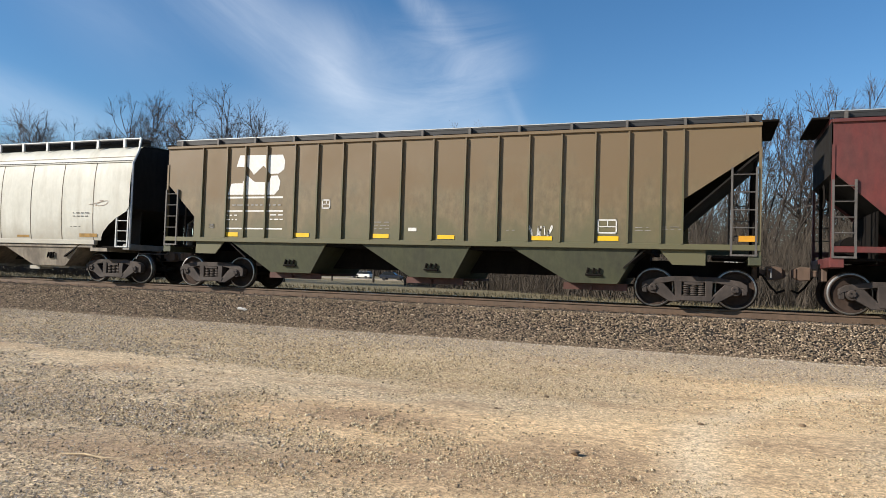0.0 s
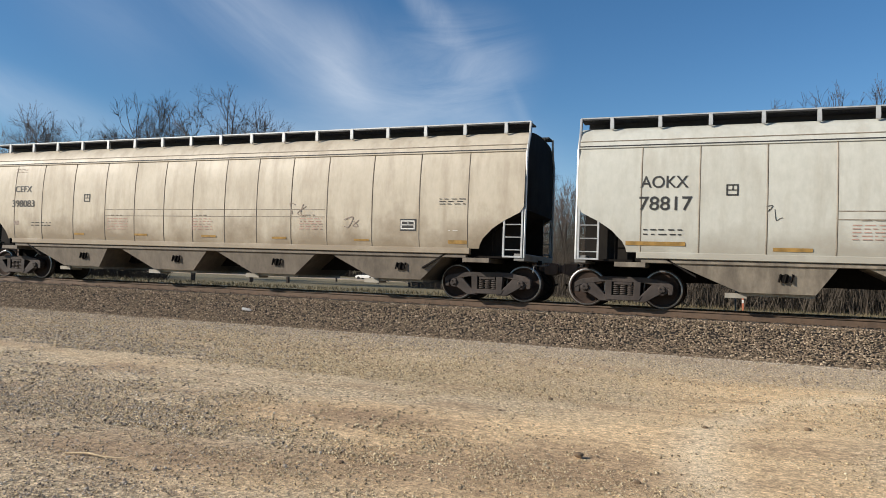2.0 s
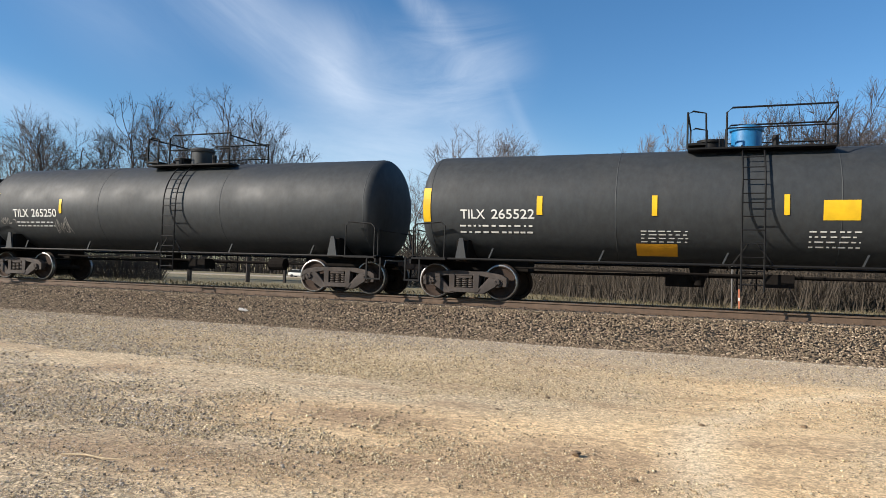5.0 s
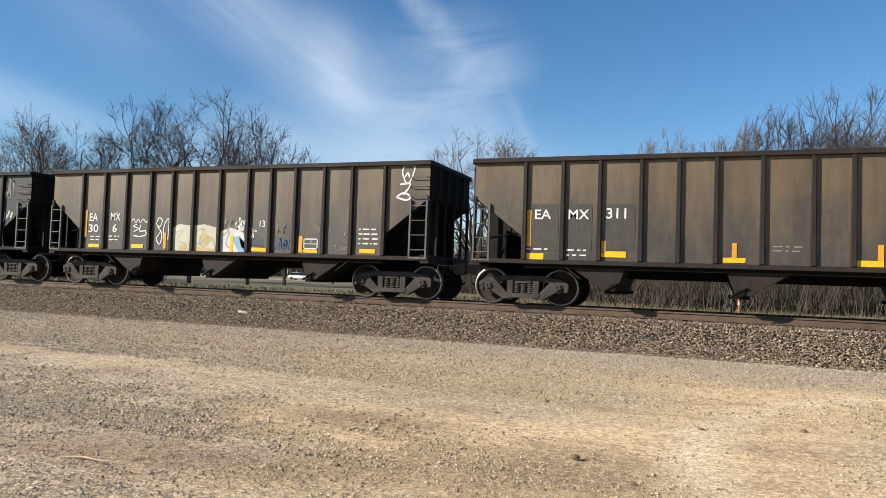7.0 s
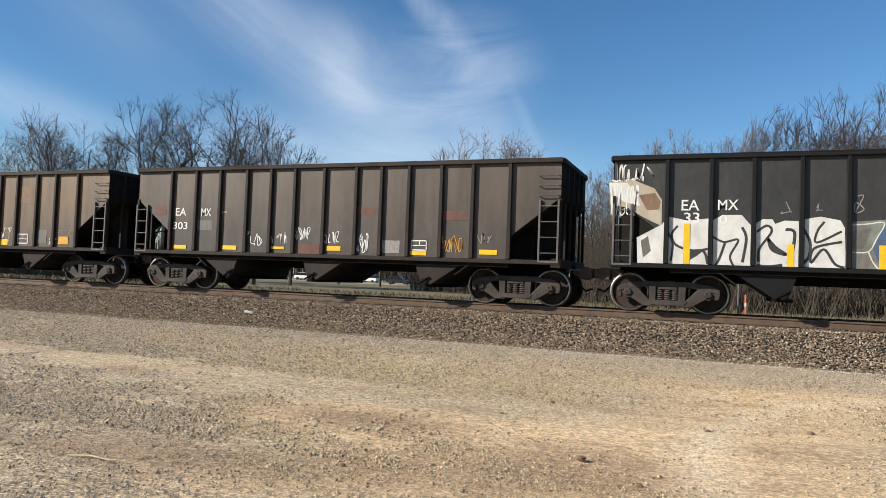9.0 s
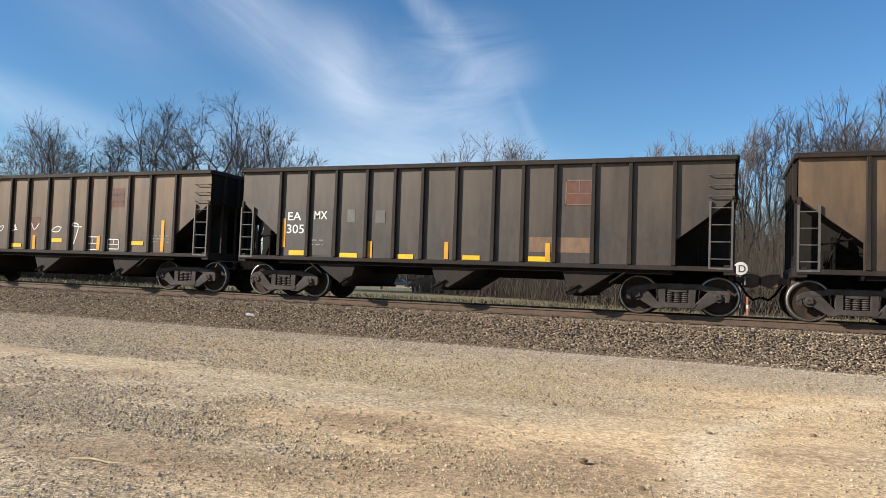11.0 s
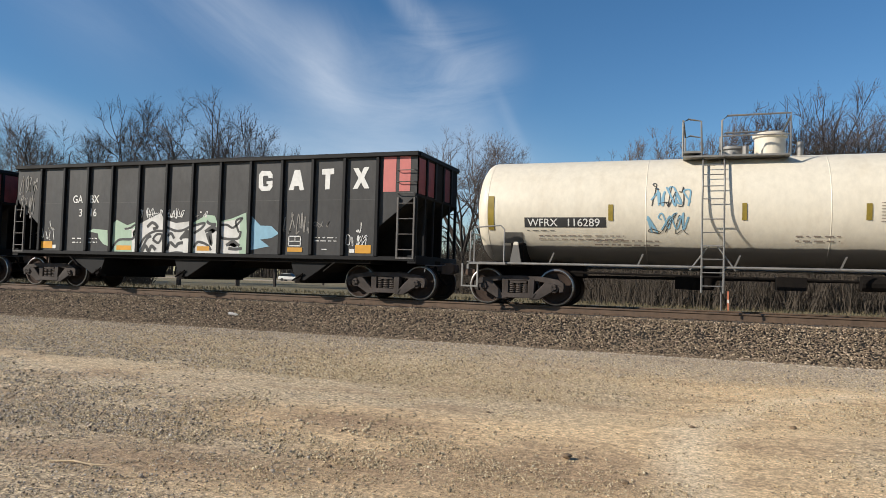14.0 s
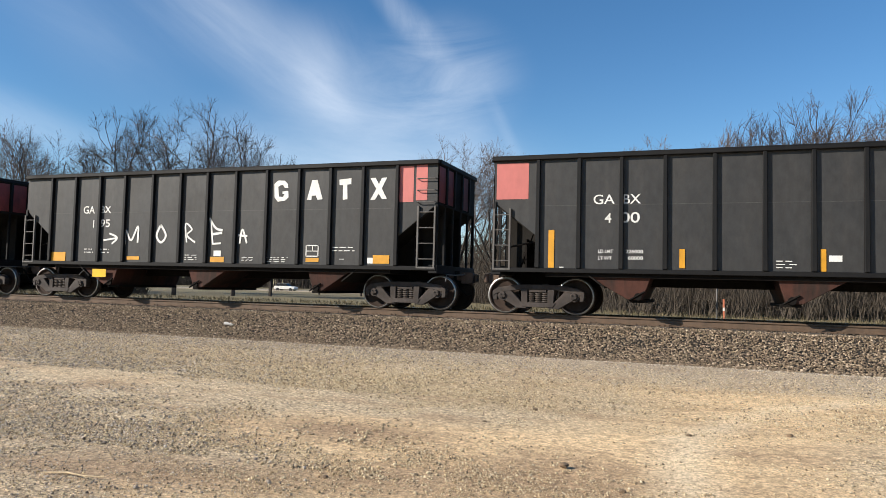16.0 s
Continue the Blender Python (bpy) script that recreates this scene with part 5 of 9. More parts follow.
def make_gravel():
    """Loose gravel on the lot: dense drifts and bare patches, greyer by the track."""
    rng = np.random.default_rng(21)
    pts, sizes = ([], []), ([], [])
    for n, y0, y1, a, b in ((170000, 2.6, 6.0, 0.0035, 0.010), (150000, 5.0, 10.0, 0.0060, 0.015), (150000, 9.0, 15.7, 0.0090, 0.021), (1800, 2.8, 14.0, 0.013, 0.018)):
        y = rng.uniform(y0, y1, n)
        x = rng.uniform(-1.45, 0.28, n) * (y + 1.2)
        bare = sum(m * np.clip(1 - np.hypot((x - cx) / rx, (y - cy) / ry) / 1.5, 0, 1) for cx, cy, rx, ry, m in DIRT)
        drift = np.array([0.55 * noise.noise((p * 0.45, q * 0.8, 1.5)) + 0.6 * noise.noise((p * 1.4, q * 2.6, 4.5)) + 0.8 * noise.noise((p * 4.0, q * 7.0, 8.5)) for p, q in zip(x, y)])
        keep = drift > rng.uniform(-1.05, 0.45, n) + 0.27 * bare + 0.24 * np.clip((x / y + 0.40) / 0.3, 0, 1) * np.clip((11.5 - y) / 2.5, 0, 1)
        x, y = x[keep], y[keep]
        z = np.array([0.035 * noise.noise((p * 0.35, q * 0.5, 0)) * (1 - min(1, max(0, (q - 13.5) / 1.5))) for p, q in zip(x, y)])
        size = np.minimum(a * np.exp(np.abs(rng.normal(0, 0.72, len(x)))), 2.0 * b) * np.clip(1.05 - 0.6 * (x / y + 0.4), 0.85, 1.15)
        grey = rng.random(len(x)) < np.maximum(np.clip((y - 11.0) / 5.0, 0, 0.6), np.clip(-0.5 - x / y, 0, 0.5))
        for k, pick in ((0, ~grey), (1, grey)):
            pts[k].append(np.stack([x, y, z + 0.26 * size + 0.003], 1)[pick]); sizes[k].append(size[pick])
    n = 5000
    x, y = rng.uniform(-14, 9, n), 15.42 + rng.normal(0, 0.12, n)
    size = rng.uniform(0.012, 0.034, n)
    tagged(scatter("pale_gravel", np.stack([x, y, 0.25 * size], 1), size, M_PEBBLEP, 29, 0.8), "pale loose stones along the foot of the ballast", "gravel", kind="stuff")
    for k, name, mat, label in ((0, "gravel", M_PEBBLE, "loose cream and brown gravel stones"), (1, "grey_gravel", M_PEBBLEG, "loose grey gravel beside the track bed")):
        tagged(scatter(name, np.concatenate(pts[k]), np.concatenate(sizes[k]), mat, 22 + k, 0.9), label, "gravel", kind="stuff")


# ---- trees ----
def grow(rng, height, levels, angle, limbs, trunk, upward, stem, wide):
    """Branches of a bare tree that fork through a rounded crown and end in fine sprays: (start, end, radius, radius, level)."""
    out = []
    low = stem * height
    mid, tall, broad = 0.5 * (height + 0.55 * low), 0.5 * (height - 0.55 * low), wide * height

    def room(p):
        return (p.x * p.x + p.y * p.y) / broad ** 2 + ((p.z - mid) / tall) ** 2

    def turned(d, by, lift=upward):
        side = Vector((rng.gauss(0, 1), rng.gauss(0, 1), rng.gauss(0, 1)))
        side = (side - d * side.dot(d)).normalized()
        return (d * math.cos(by) + side * math.sin(by) + Vector((0, 0, lift))).normalized()

    def spray(p, d, length, r):
        for _ in range(5):
            e = turned(d, rng.uniform(0.15, 0.75), upward)
            q = p + e * length * rng.uniform(0.4, 0.95)
            out.append((p, q, r, r * 0.7, 4))
            if rng.random() < 0.6:
                out.append((q, q + turned(e, rng.uniform(0.2, 0.5), upward) * length * 0.6, r * 0.7, r * 0.5, 4))

    def branch(p, d, length, r, level):
        for i in range(2):
            d = turned(d, rng.uniform(0.05, 0.24))
            q = p + d * (length / 2)
            out.append((p, q, r, r * 0.9, level))
            p, r = q, r * 0.9
            if room(p) > 1.0:
                spray(p, d, 0.045 * height, r * 0.5)
                return
            if level >= 2 and rng.random() < 0.6:
                if level + 2 <= levels:
                    branch(p, turned(d, rng.uniform(0.5, 0.95)), length * 0.55, r * 0.45, level + 2)
                else:
                    spray(p, turned(d, 0.6), 0.05 * height, r * 0.5)
        if level < levels:
            branch(p, turned(d, angle * rng.uniform(0.2, 0.7)), length * rng.uniform(0.78, 0.92), r * 0.82, level + 1)
            branch(p, turned(d, angle * rng.uniform(1.0, 1.7)), length * rng.uniform(0.62, 0.8), r * 0.64, level + 1)
        else:
            spray(p, d, 0.055 * height, r * 0.6)

    top = Vector((0, 0, low))
    out.append((Vector((0, 0, 0)), top, trunk, trunk * 0.85, 0))
    for k in range(limbs):
        t = 2 * math.pi * (k + rng.uniform(-0.3, 0.3)) / limbs
        lean = angle * (0.35 + 1.75 * ((k * 3) % limbs) / limbs) * rng.uniform(0.85, 1.1)
        d = Vector((math.cos(t) * math.sin(lean), math.sin(t) * math.sin(lean), math.cos(lean)))
        branch(top - Vector((0, 0, rng.uniform(0, 0.5) * low)), d, (height - low) * 0.3, trunk * 0.72, 1)
    ends_z = sorted(q.z for _, q, *_ in out)
    k = height / ends_z[int(len(ends_z) * 0.994)]
    return [(p * k, q * k, max(a, 0.008), max(b, 0.006), l) for p, q, a, b, l in out]


def limbs_mesh(name, segs, mat, sides):
    verts, faces = [], []
    for p, q, a, b, _ in segs:
        d = (q - p).normalized()
        u = d.orthogonal().normalized()
        w = d.cross(u)
        n = len(verts)
        for c, r in ((p, a), (q, b)):
            verts += [tuple(c + r * (math.cos(t) * u + math.sin(t) * w)) for t in (2 * math.pi * k / sides for k in range(sides))]
        faces += [(n + k, n + (k + 1) % sides, n + sides + (k + 1) % sides, n + sides + k) for k in range(sides)]
    me = bpy.data.meshes.new(name)
    me.from_pydata(verts, [], faces)
    me.materials.append(mat)
    return me


def bare_tree(seed, height, levels, angle, label, group, at, limbs=5, trunk=0.3, upward=0.06, stem=0.12, name="tree", twig=None, wide=0.5):
    segs = grow(random.Random(seed), height, levels, angle, limbs, trunk, upward, stem, wide)
    tree = thing(name, label, "tree" if name == "tree" else "shrub", group, at=at)
    part("trunk", limbs_mesh("trunk", [s for s in segs if s[4] < 3], M_BARK, 5), None, tree)
    part("crown", limbs_mesh("crown", [s for s in segs if s[4] >= 3], twig or M_TWIG, 3), None, tree, "dense bare twigs")
    return tree


def make_trees():
    """Bare trees at the edge of the field beyond the track, and a thicket of brush."""
    rnd = random.Random(3)
    big = [bare_tree(40 + i, 17.0, 6, 0.48, "tall bare tree with a wide rounded crown", "trees beyond the field", (0, 0, 0), 10, 0.22, 0.03, 0.28, wide=0.27) for i in range(3)]
    slim = [bare_tree(60 + i, 12.0, 5, 0.30, "slender bare tree with upright branches", "trees beyond the field", (0, 0, 0), 5, 0.13, 0.09, 0.3, wide=0.20) for i in range(3)]

    def polar(bearing, y):
        return y * math.tan(radians(bearing)), y

    spots = [(0, 19.3, -40.7, 62, 0), (1, 18.9, -44.5, 62, 120), (2, 17.3, -36.4, 63, 80), (1, 14.4, -33.6, 66, 200), (2, 19.0, -51.8, 64, 40), (0, 18.0, -49.0, 66, 210), (1, 15.5, -55.5, 60, 300), (2, 17.0, -58.0, 60, 10), (0, 15.5, -61.5, 60, 70), (0, 17.6, -18.7, 78, 150), (2, 15.8, -15.9, 74, 20), (0, 13.5, -23.3, 86, 250), (1, 12.5, -26.5, 90, 170), (2, 12.0, -29.8, 92, 310), (1, 15.6, 8.9, 60, 60), (2, 14.5, 12.2, 60, 120)]
    used = set()
    for k, h, b, y, turn in spots:
        x, yy = polar(b, y)
        m = pose(x, yy, -0.1, 0, 0, turn)
        if k in used:
            o = copy_thing(big[k], m)
        else:
            used.add(k); o = big[k]; o.matrix_basis = m
        o.scale = (1.08 * h / 17.0,) * 3
    spots = [(0, 15.1, 1.0, 60, 0), (1, 16.2, 2.9, 60, 90), (2, 15.9, 5.0, 60, 200), (0, 14.6, 7.0, 60, 150), (1, 15.0, 10.6, 60, 300), (2, 13.4, -1.5, 60, 40), (0, 14.6, -5.3, 61, 260), (1, 13.4, -7.6, 62, 20), (2, 12.8, -3.6, 63, 110), (0, 14.8, 13.8, 60, 70), (1, 13.6, 16, 60, 10), (2, 12.0, -9.9, 64, 240), (0, 11.0, -12.0, 66, 33), (1, 10.5, -13.8, 68, 133), (2, 13.0, 19.0, 60, 77), (0, 13.0, 23.0, 60, 177)]
    used = set()
    for k, h, b, y, turn in spots:
        x, yy = polar(b, y)
        m = pose(x, yy, -0.1, 0, 7, 0) @ pose(0, 0, 0, 0, 0, turn)   # bent by the wind
        if k in used:
            o = copy_thing(slim[k], m)
        else:
            used.add(k); o = slim[k]; o.matrix_basis = m
        o.scale = (h / 12.0,) * 3
    # thicket of dry brush along the field's edge
    rng = random.Random(9)
    segs = []
    for i in range(8500):
        b = rng.uniform(-24, 26)
        back = rng.random()
        y = 50 + 26 * back + max(0, -b - 4) * 1.1
        x = y * math.tan(radians(b))
        h = rng.uniform(1.5, 4.5) + 7.5 * back * rng.uniform(0.6, 1.2)
        h *= 0.5 + 0.5 * min(1, max(0, (b + 24) / 12))
        p, d = Vector((x, y, -0.1)), Vector((rng.gauss(0, 0.24), rng.gauss(0, 0.2), 1)).normalized()
        r = rng.uniform(0.015, 0.04)
        for j in range(3):
            q = p + (d + Vector((rng.gauss(0, 0.1), rng.gauss(0, 0.1), 0))).normalized() * h / 3
            segs.append((p, q, r * (1 - j * 0.25), r * (0.75 - j * 0.25), 2))
            for _ in range(2):
                nd = (d + Vector((rng.gauss(0, 0.5), rng.gauss(0, 0.4), 0.2))).normalized()
                segs.append((q, q + nd * h * rng.uniform(0.15, 0.3), 0.014, 0.008, 3))
            p = q
    for i in range(2600):
        b = rng.uniform(-62, -42.5)
        y = rng.uniform(57, 70)
        p = Vector((y * math.tan(radians(b)), y, -0.1))
        h = rng.uniform(1.2, 4.2)
        for j in range(2):
            q = p + Vector((rng.gauss(0, 0.2) * h, rng.gauss(0, 0.15) * h, h / 2))
            segs.append((p, q, 0.03 - 0.012 * j, 0.02 - 0.012 * j, 2))
            segs.append((q, q + Vector((rng.gauss(0, 0.3), rng.gauss(0, 0.3), rng.uniform(0.2, 0.7))), 0.012, 0.007, 3))
            p = q
    tagged(new("brush_thicket", limbs_mesh("brush_thicket", segs, M_BRUSH, 3)), "dense thicket of dry grey brown brush", "brush", kind="stuff")


make_ground()
make_track()
make_gravel()
make_trees()


# ---- far things beyond the track ----
def make_far():
    rng = random.Random(31)
    segs = []
    for i in range(9000):
        b = rng.uniform(-75, 45)
        y = rng.uniform(190, 240) * (1.0 if abs(b) < 50 else 0.6)
        x = y * math.tan(radians(b))
        h = rng.uniform(6.0, 17.0) * (0.75 + 0.25 * math.sin(b * 0.7))
        p = Vector((x, y, -0.2))
        for j in range(2):
            q = p + Vector((rng.gauss(0, 0.4), rng.gauss(0, 0.4), h / 2))
            segs.append((p, q, 0.16 - 0.06 * j, 0.10 - 0.06 * j, 2))
            for _ in range(3):
                segs.append((q, q + Vector((rng.gauss(0, 1.1), rng.gauss(0, 0.8), rng.uniform(0.3, 1.8))), 0.06, 0.02, 3))
            p = q
    tagged(new("far_woods", limbs_mesh("far_woods", segs, M_BRUSH, 3)), "grey line of bare woods across the field", "woods", kind="stuff")
    tagged(new("road", Geo().box(-300, 120, 117, 131, -0.3, 0.09).mesh("road", M_ROAD)), "pale gravel road across the dry field", "road", kind="structure")
    post = thing("marker_post", "thin orange marker post in the grass", "post", at=(1.35, 45.5, -0.05))
    part("shaft", Geo().prism([(-0.05, 0), (0.05, 0), (0.03, 1.25), (-0.07, 1.25)], -0.01, 0.01), M_POST, post)
    part("band", Geo().prism([(-0.055, 0.55), (0.045, 0.55), (0.04, 0.75), (-0.06, 0.75)], -0.016, -0.011), M_LETTER, post)

    sign = thing("derail_sign", "round white sign with a letter on a thin post", "sign", at=(0.5, 24.0, 0.0))
    part("post", Geo().tube([(0, 0, -0.1), (0, 0, 2.35)], 0.025, 8), M_GREYD2, sign, smooth=True)
    disc = part("disc", Geo().lathe([(-0.045, 0.0), (-0.045, 0.2), (-0.03, 0.21), (-0.03, 0.0)], 28, "y", (0, 0, 2.2)), M_LETTER, sign, "white round plate")
    verts, faces = letters("D", 0.22)
    part("letter", Geo().add([(a - 0.085, -0.052, 2.09 + b) for a, b in verts], faces), M_LETTERK, disc)

    def parked_car(x, y, turn, paint_mat, label):
        car = thing("parked_car", label, "car", "cars parked across the field", at=(x, y, -0.02))
        car.rotation_euler[2] = radians(turn)
        low = [(-2.2, 0.35), (2.2, 0.35), (2.25, 0.75), (1.5, 0.95), (-2.1, 1.0), (-2.25, 0.7)]
        part("body", Geo().prism(low, -0.85, 0.85), paint_mat, car, bevel=0.08)
        cab = [(-1.9, 0.95), (0.95, 0.95), (0.3, 1.5), (-1.5, 1.52)]
        part("cabin", Geo().prism(cab, -0.74, 0.74), M_GLASS, car, bevel=0.06)
        part("roof", Geo().box(-1.45, 0.3, -0.72, 0.72, 1.51, 1.56), paint_mat, car, bevel=0.02)
        for wx in (-1.35, 1.4):
            for wy in (-0.8, 0.8):
                part("wheel", Geo().lathe([(wy - 0.1, 0), (wy - 0.1, 0.32), (wy + 0.1, 0.32), (wy + 0.1, 0)], 14, "y", (wx, 0, 0.32)), M_TYRE, car)

    for b, y, turn, m, label in ((-25.0, 118, 8, M_CARDARK, "dark car parked across the field"), (-27.4, 126, 175, M_LETTER, "white car parked across the field"), (-32.4, 120, 5, M_LETTER, "white car parked across the field"), (-21.0, 112, 172, M_CARDARK, "dark car parked across the field"), (-22.4, 121, 10, M_CARGREY, "silver car parked across the field")):
        parked_car(y * math.tan(radians(b)), y, turn, m, label)
    # low shrubs in the field
    for i, (b, y, s) in enumerate(((-21.5, 88, 1.0), (-19.0, 92, 0.8), (-16.0, 80, 0.9), (-12.5, 72, 1.0), (-10, 66, 1.1), (-24, 100, 0.7))):
        bare_tree(90 + i, 2.2 * s, 3, 0.8, "low tangled leafless shrub in dry grass", "shrubs in the field", (y * math.tan(radians(b)), y, -0.1), 8, 0.04, 0.02, 0.05, name="shrub", twig=M_BRUSH, wide=0.8)


def make_grass():
    """Tufts of dry grass along the far side of the track and over the field's near part."""
    rng = np.random.default_rng(77)
    n = 26000
    y = 21.2 + 34 * rng.random(n) ** 1.6
    x = rng.uniform(-1.5, 0.45, n) * y
    h = rng.uniform(0.08, 0.32, n)
    w = rng.uniform(0.01, 0.02, n) * (1 + y / 30)
    a = rng.uniform(0, math.pi, n)
    lean = rng.normal(0, 0.12, (n, 2))
    dx, dy = np.cos(a) * w, np.sin(a) * w
    v = np.stack([np.stack([x - dx, y - dy, np.full(n, -0.06)], 1), np.stack([x + dx, y + dy, np.full(n, -0.06)], 1), np.stack([x + lean[:, 0], y + lean[:, 1], h], 1)], 1).reshape(-1, 3)
    me = bpy.data.meshes.new("dry_grass")
    me.from_pydata(v.tolist(), [], np.arange(3 * n).reshape(-1, 3).tolist())
    me.materials.append(M_STRAW)
    tagged(new("dry_grass", me), "dry yellow grass tufts beside the track", "grass", kind="stuff")


M_ROAD = plain("pale road gravel", (0.42, 0.355, 0.27), 0.95, 0, 0.35, 0.6)
M_GREYD2 = plain("grey post steel", (0.22, 0.21, 0.2), 0.6, 0.3)
M_POST = plain("faded orange paint", (0.62, 0.20, 0.10), 0.6)
M_GLASS = plain("dark car glass", (0.03, 0.035, 0.04), 0.1)
M_TYRE = plain("tyre rubber", (0.025, 0.025, 0.025), 0.8)
M_CARDARK = plain("dark car paint", (0.03, 0.035, 0.05), 0.25)
M_CARGREY = plain("silver car paint", (0.4, 0.41, 0.42), 0.3, 0.6)
M_STRAW = stones("dry grass blades", [(0.15, 0.115, 0.06), (0.085, 0.078, 0.035), (0.20, 0.155, 0.085), (0.07, 0.06, 0.03)])
make_far()
make_grass()


def make_litter():
    cup = thing("litter_bottle", "crushed white plastic bottle lying on the ballast", "litter", at=(-11.9, 16.02, 0.36))
    part("body", Geo().lathe([(-0.13, 0.0), (-0.13, 0.035), (-0.04, 0.042), (0.0, 0.03), (0.07, 0.041), (0.10, 0.018), (0.13, 0.016)], 12, "x"), M_LETTER, cup, smooth=True)
    part("cap", Geo().lathe([(0.128, 0.0), (0.128, 0.019), (0.152, 0.019), (0.152, 0.0)], 10, "x"), M_GREYD2, cup)
    cup.rotation_euler = (0.0, radians(8), radians(14))
    stick = thing("stick", "thin dry broken stick lying on the gravel", "stick", at=(-4.39, 4.10, 0.02))
    part("shaft", Geo().tube([(-0.24, -0.03, 0.0), (-0.05, 0.01, 0.012), (0.12, 0.0, 0.008), (0.27, 0.05, 0.004)], [0.007, 0.008, 0.007, 0.005], 6), M_STRAWSTICK, stick, smooth=True)
    part("twig_end", Geo().tube([(0.12, 0.0, 0.008), (0.2, -0.05, 0.012)], 0.004, 5), M_STRAWSTICK, stick)
    rng = random.Random(8)
    for x, y, r in ((-1.07, 6.05, 0.040), (-3.15, 7.25, 0.035), (-2.23, 7.62, 0.03), (-0.53, 5.47, 0.03), (-5.9, 9.4, 0.04), (-0.1, 7.9, 0.03), (0.9, 8.4, 0.035), (-1.9, 8.7, 0.03), (-2.7, 4.9, 0.025)):
        bm = bmesh.new()
        bmesh.ops.create_icosphere(bm, subdivisions=2, radius=r)
        for v in bm.verts:
            v.co *= rng.uniform(0.75, 1.2)
            v.co.z *= 0.6
        me = bpy.data.meshes.new("dirt_clod")
        bm.to_mesh(me); bm.free()
        me.materials.append(M_CLOD)
        ob = new("dirt_clod", me)
        ob.location = (x, y, r * 0.35)
        tagged(ob, "dark lump of dried earth on the gravel", "clod", "clods on the lot")


M_STRAWSTICK = plain("dry stick", (0.72, 0.55, 0.34), 0.9, 0, 0.3, 30)
M_CLOD = plain("dark earth", (0.26, 0.18, 0.11), 0.95, 0, 0.4, 40)
make_litter()


# ---- the train ----
E_RIBS = (-5.25, -4.33, -3.46, -2.52, -1.7, -0.91, 0.03, 1.02, 1.77, 2.57, 3.48, 4.33, 5.3)
L_RIBS = (-5.57, -4.63, -3.76, -2.82, -1.94, -1.08, -0.12, 0.85, 1.76, 2.6, 3.61, 4.48, 5.51)
G_RIBS = (-5.95, -4.97, -3.99, -3.02, -1.97, -0.95, 0.0, 0.98, 2.0, 3.03, 4.0, 4.97, 5.95)
E_CHUTES = ((-4.23, -2.84, 1), (-0.68, 0.77, -1), (2.73, 4.13, -1))
G_CHUTES = ((-4.9, -3.31, 1), (-0.71, 0.79, -1), (3.27, 4.66, -1))
P_RIBS = (-6.81, -5.95, -5.32, -4.6, -3.67, -2.95, -2.17, -1.32, -0.45, 0.45, 1.32, 2.18, 2.96, 3.75, 4.55, 5.32, 6.05, 6.52)
P_BAYS = (((-5.77, -2.63), (-4.48, -3.2)), ((-1.6, 1.5), (-0.2, 1.0)), ((2.5, 5.6), (3.98, 5.09)))
R_SEAMS = (-8.0, -6.74, -5.36, -4.02, -2.83, -1.68, -0.6, 0.55, 1.66, 2.81, 3.95, 5.32, 6.68, 8.01)
R_POSTS = tuple(-8.75 + i * 1.1 for i in range(17))
R_BAYS = (((-7.3, -3.95), (-5.87, -4.37)), ((-3.45, -0.1), (-2.15, -0.65)), ((0.2, 3.6), (1.45, 2.88)), ((4.05, 7.35), (5.3, 6.7)))
CARS = []
M_CHUTE = paint("rusted red brown chute", (0.085, 0.034, 0.024), (0.03, 0.022, 0.018), (0.42, 0.6), 0.9, 0.8, gloss=0.2)


def coupled(u, made):
    CARS.append((u, made[0]))
    return made


GROUP = "cars of the passing freight train"
coal = dict(hl=6.58, zt=3.55, tc=5.37, ribs=E_RIBS, chutes=E_CHUTES, ribmat=M_COALRIB, chute_mat=M_COALRIB, group=GROUP)
gon = dict(hl=7.07, zt=3.80, tc=6.03, ribs=G_RIBS, chutes=G_CHUTES, mat=M_BLACK, ribmat=M_BLACKRIB, group=GROUP, cut=(2.75, 1.85, 1.15))
red = coupled(10.42, post_hopper("maroon covered hopper car with outside posts", 10.42, 8.14, 6.77, P_RIBS, P_BAYS, M_RED, M_RED, GROUP))
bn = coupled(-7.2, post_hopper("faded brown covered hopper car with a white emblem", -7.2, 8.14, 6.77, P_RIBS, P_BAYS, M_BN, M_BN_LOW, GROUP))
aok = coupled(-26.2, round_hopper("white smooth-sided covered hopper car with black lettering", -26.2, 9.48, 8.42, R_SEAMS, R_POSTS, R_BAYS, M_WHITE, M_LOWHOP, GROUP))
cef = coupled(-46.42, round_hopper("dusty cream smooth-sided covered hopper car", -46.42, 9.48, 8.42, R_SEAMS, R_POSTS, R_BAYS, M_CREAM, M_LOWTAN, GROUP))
rolx = coupled(-64.7, tank_car("black tank car with orange rust patches", -64.7, 1.40, 2.42, 7.05, 6.22, 7.55, M_TANKRUST, M_BLACKRIB, GROUP))
tilb = coupled(-80.94, tank_car("black tank car with a blue valve housing", -80.94, 1.40, 2.42, 7.05, 6.17, 7.55, M_TANK, M_BLACKRIB, GROUP, 0.62, (-0.8, 2.3), 0.5, dome_mat=M_BLUE))
tilc = coupled(-97.0, tank_car("black tank car with white lettering", -97.0, 1.40, 2.42, 7.05, 6.17, 7.55, M_TANK, M_BLACKRIB, GROUP, 0.62, (-0.8, 2.3), 0.5))
e311 = coupled(-112.45, open_hopper("brown dusty open hopper car with yellow tape", -112.45, mat=M_COAL, **coal))
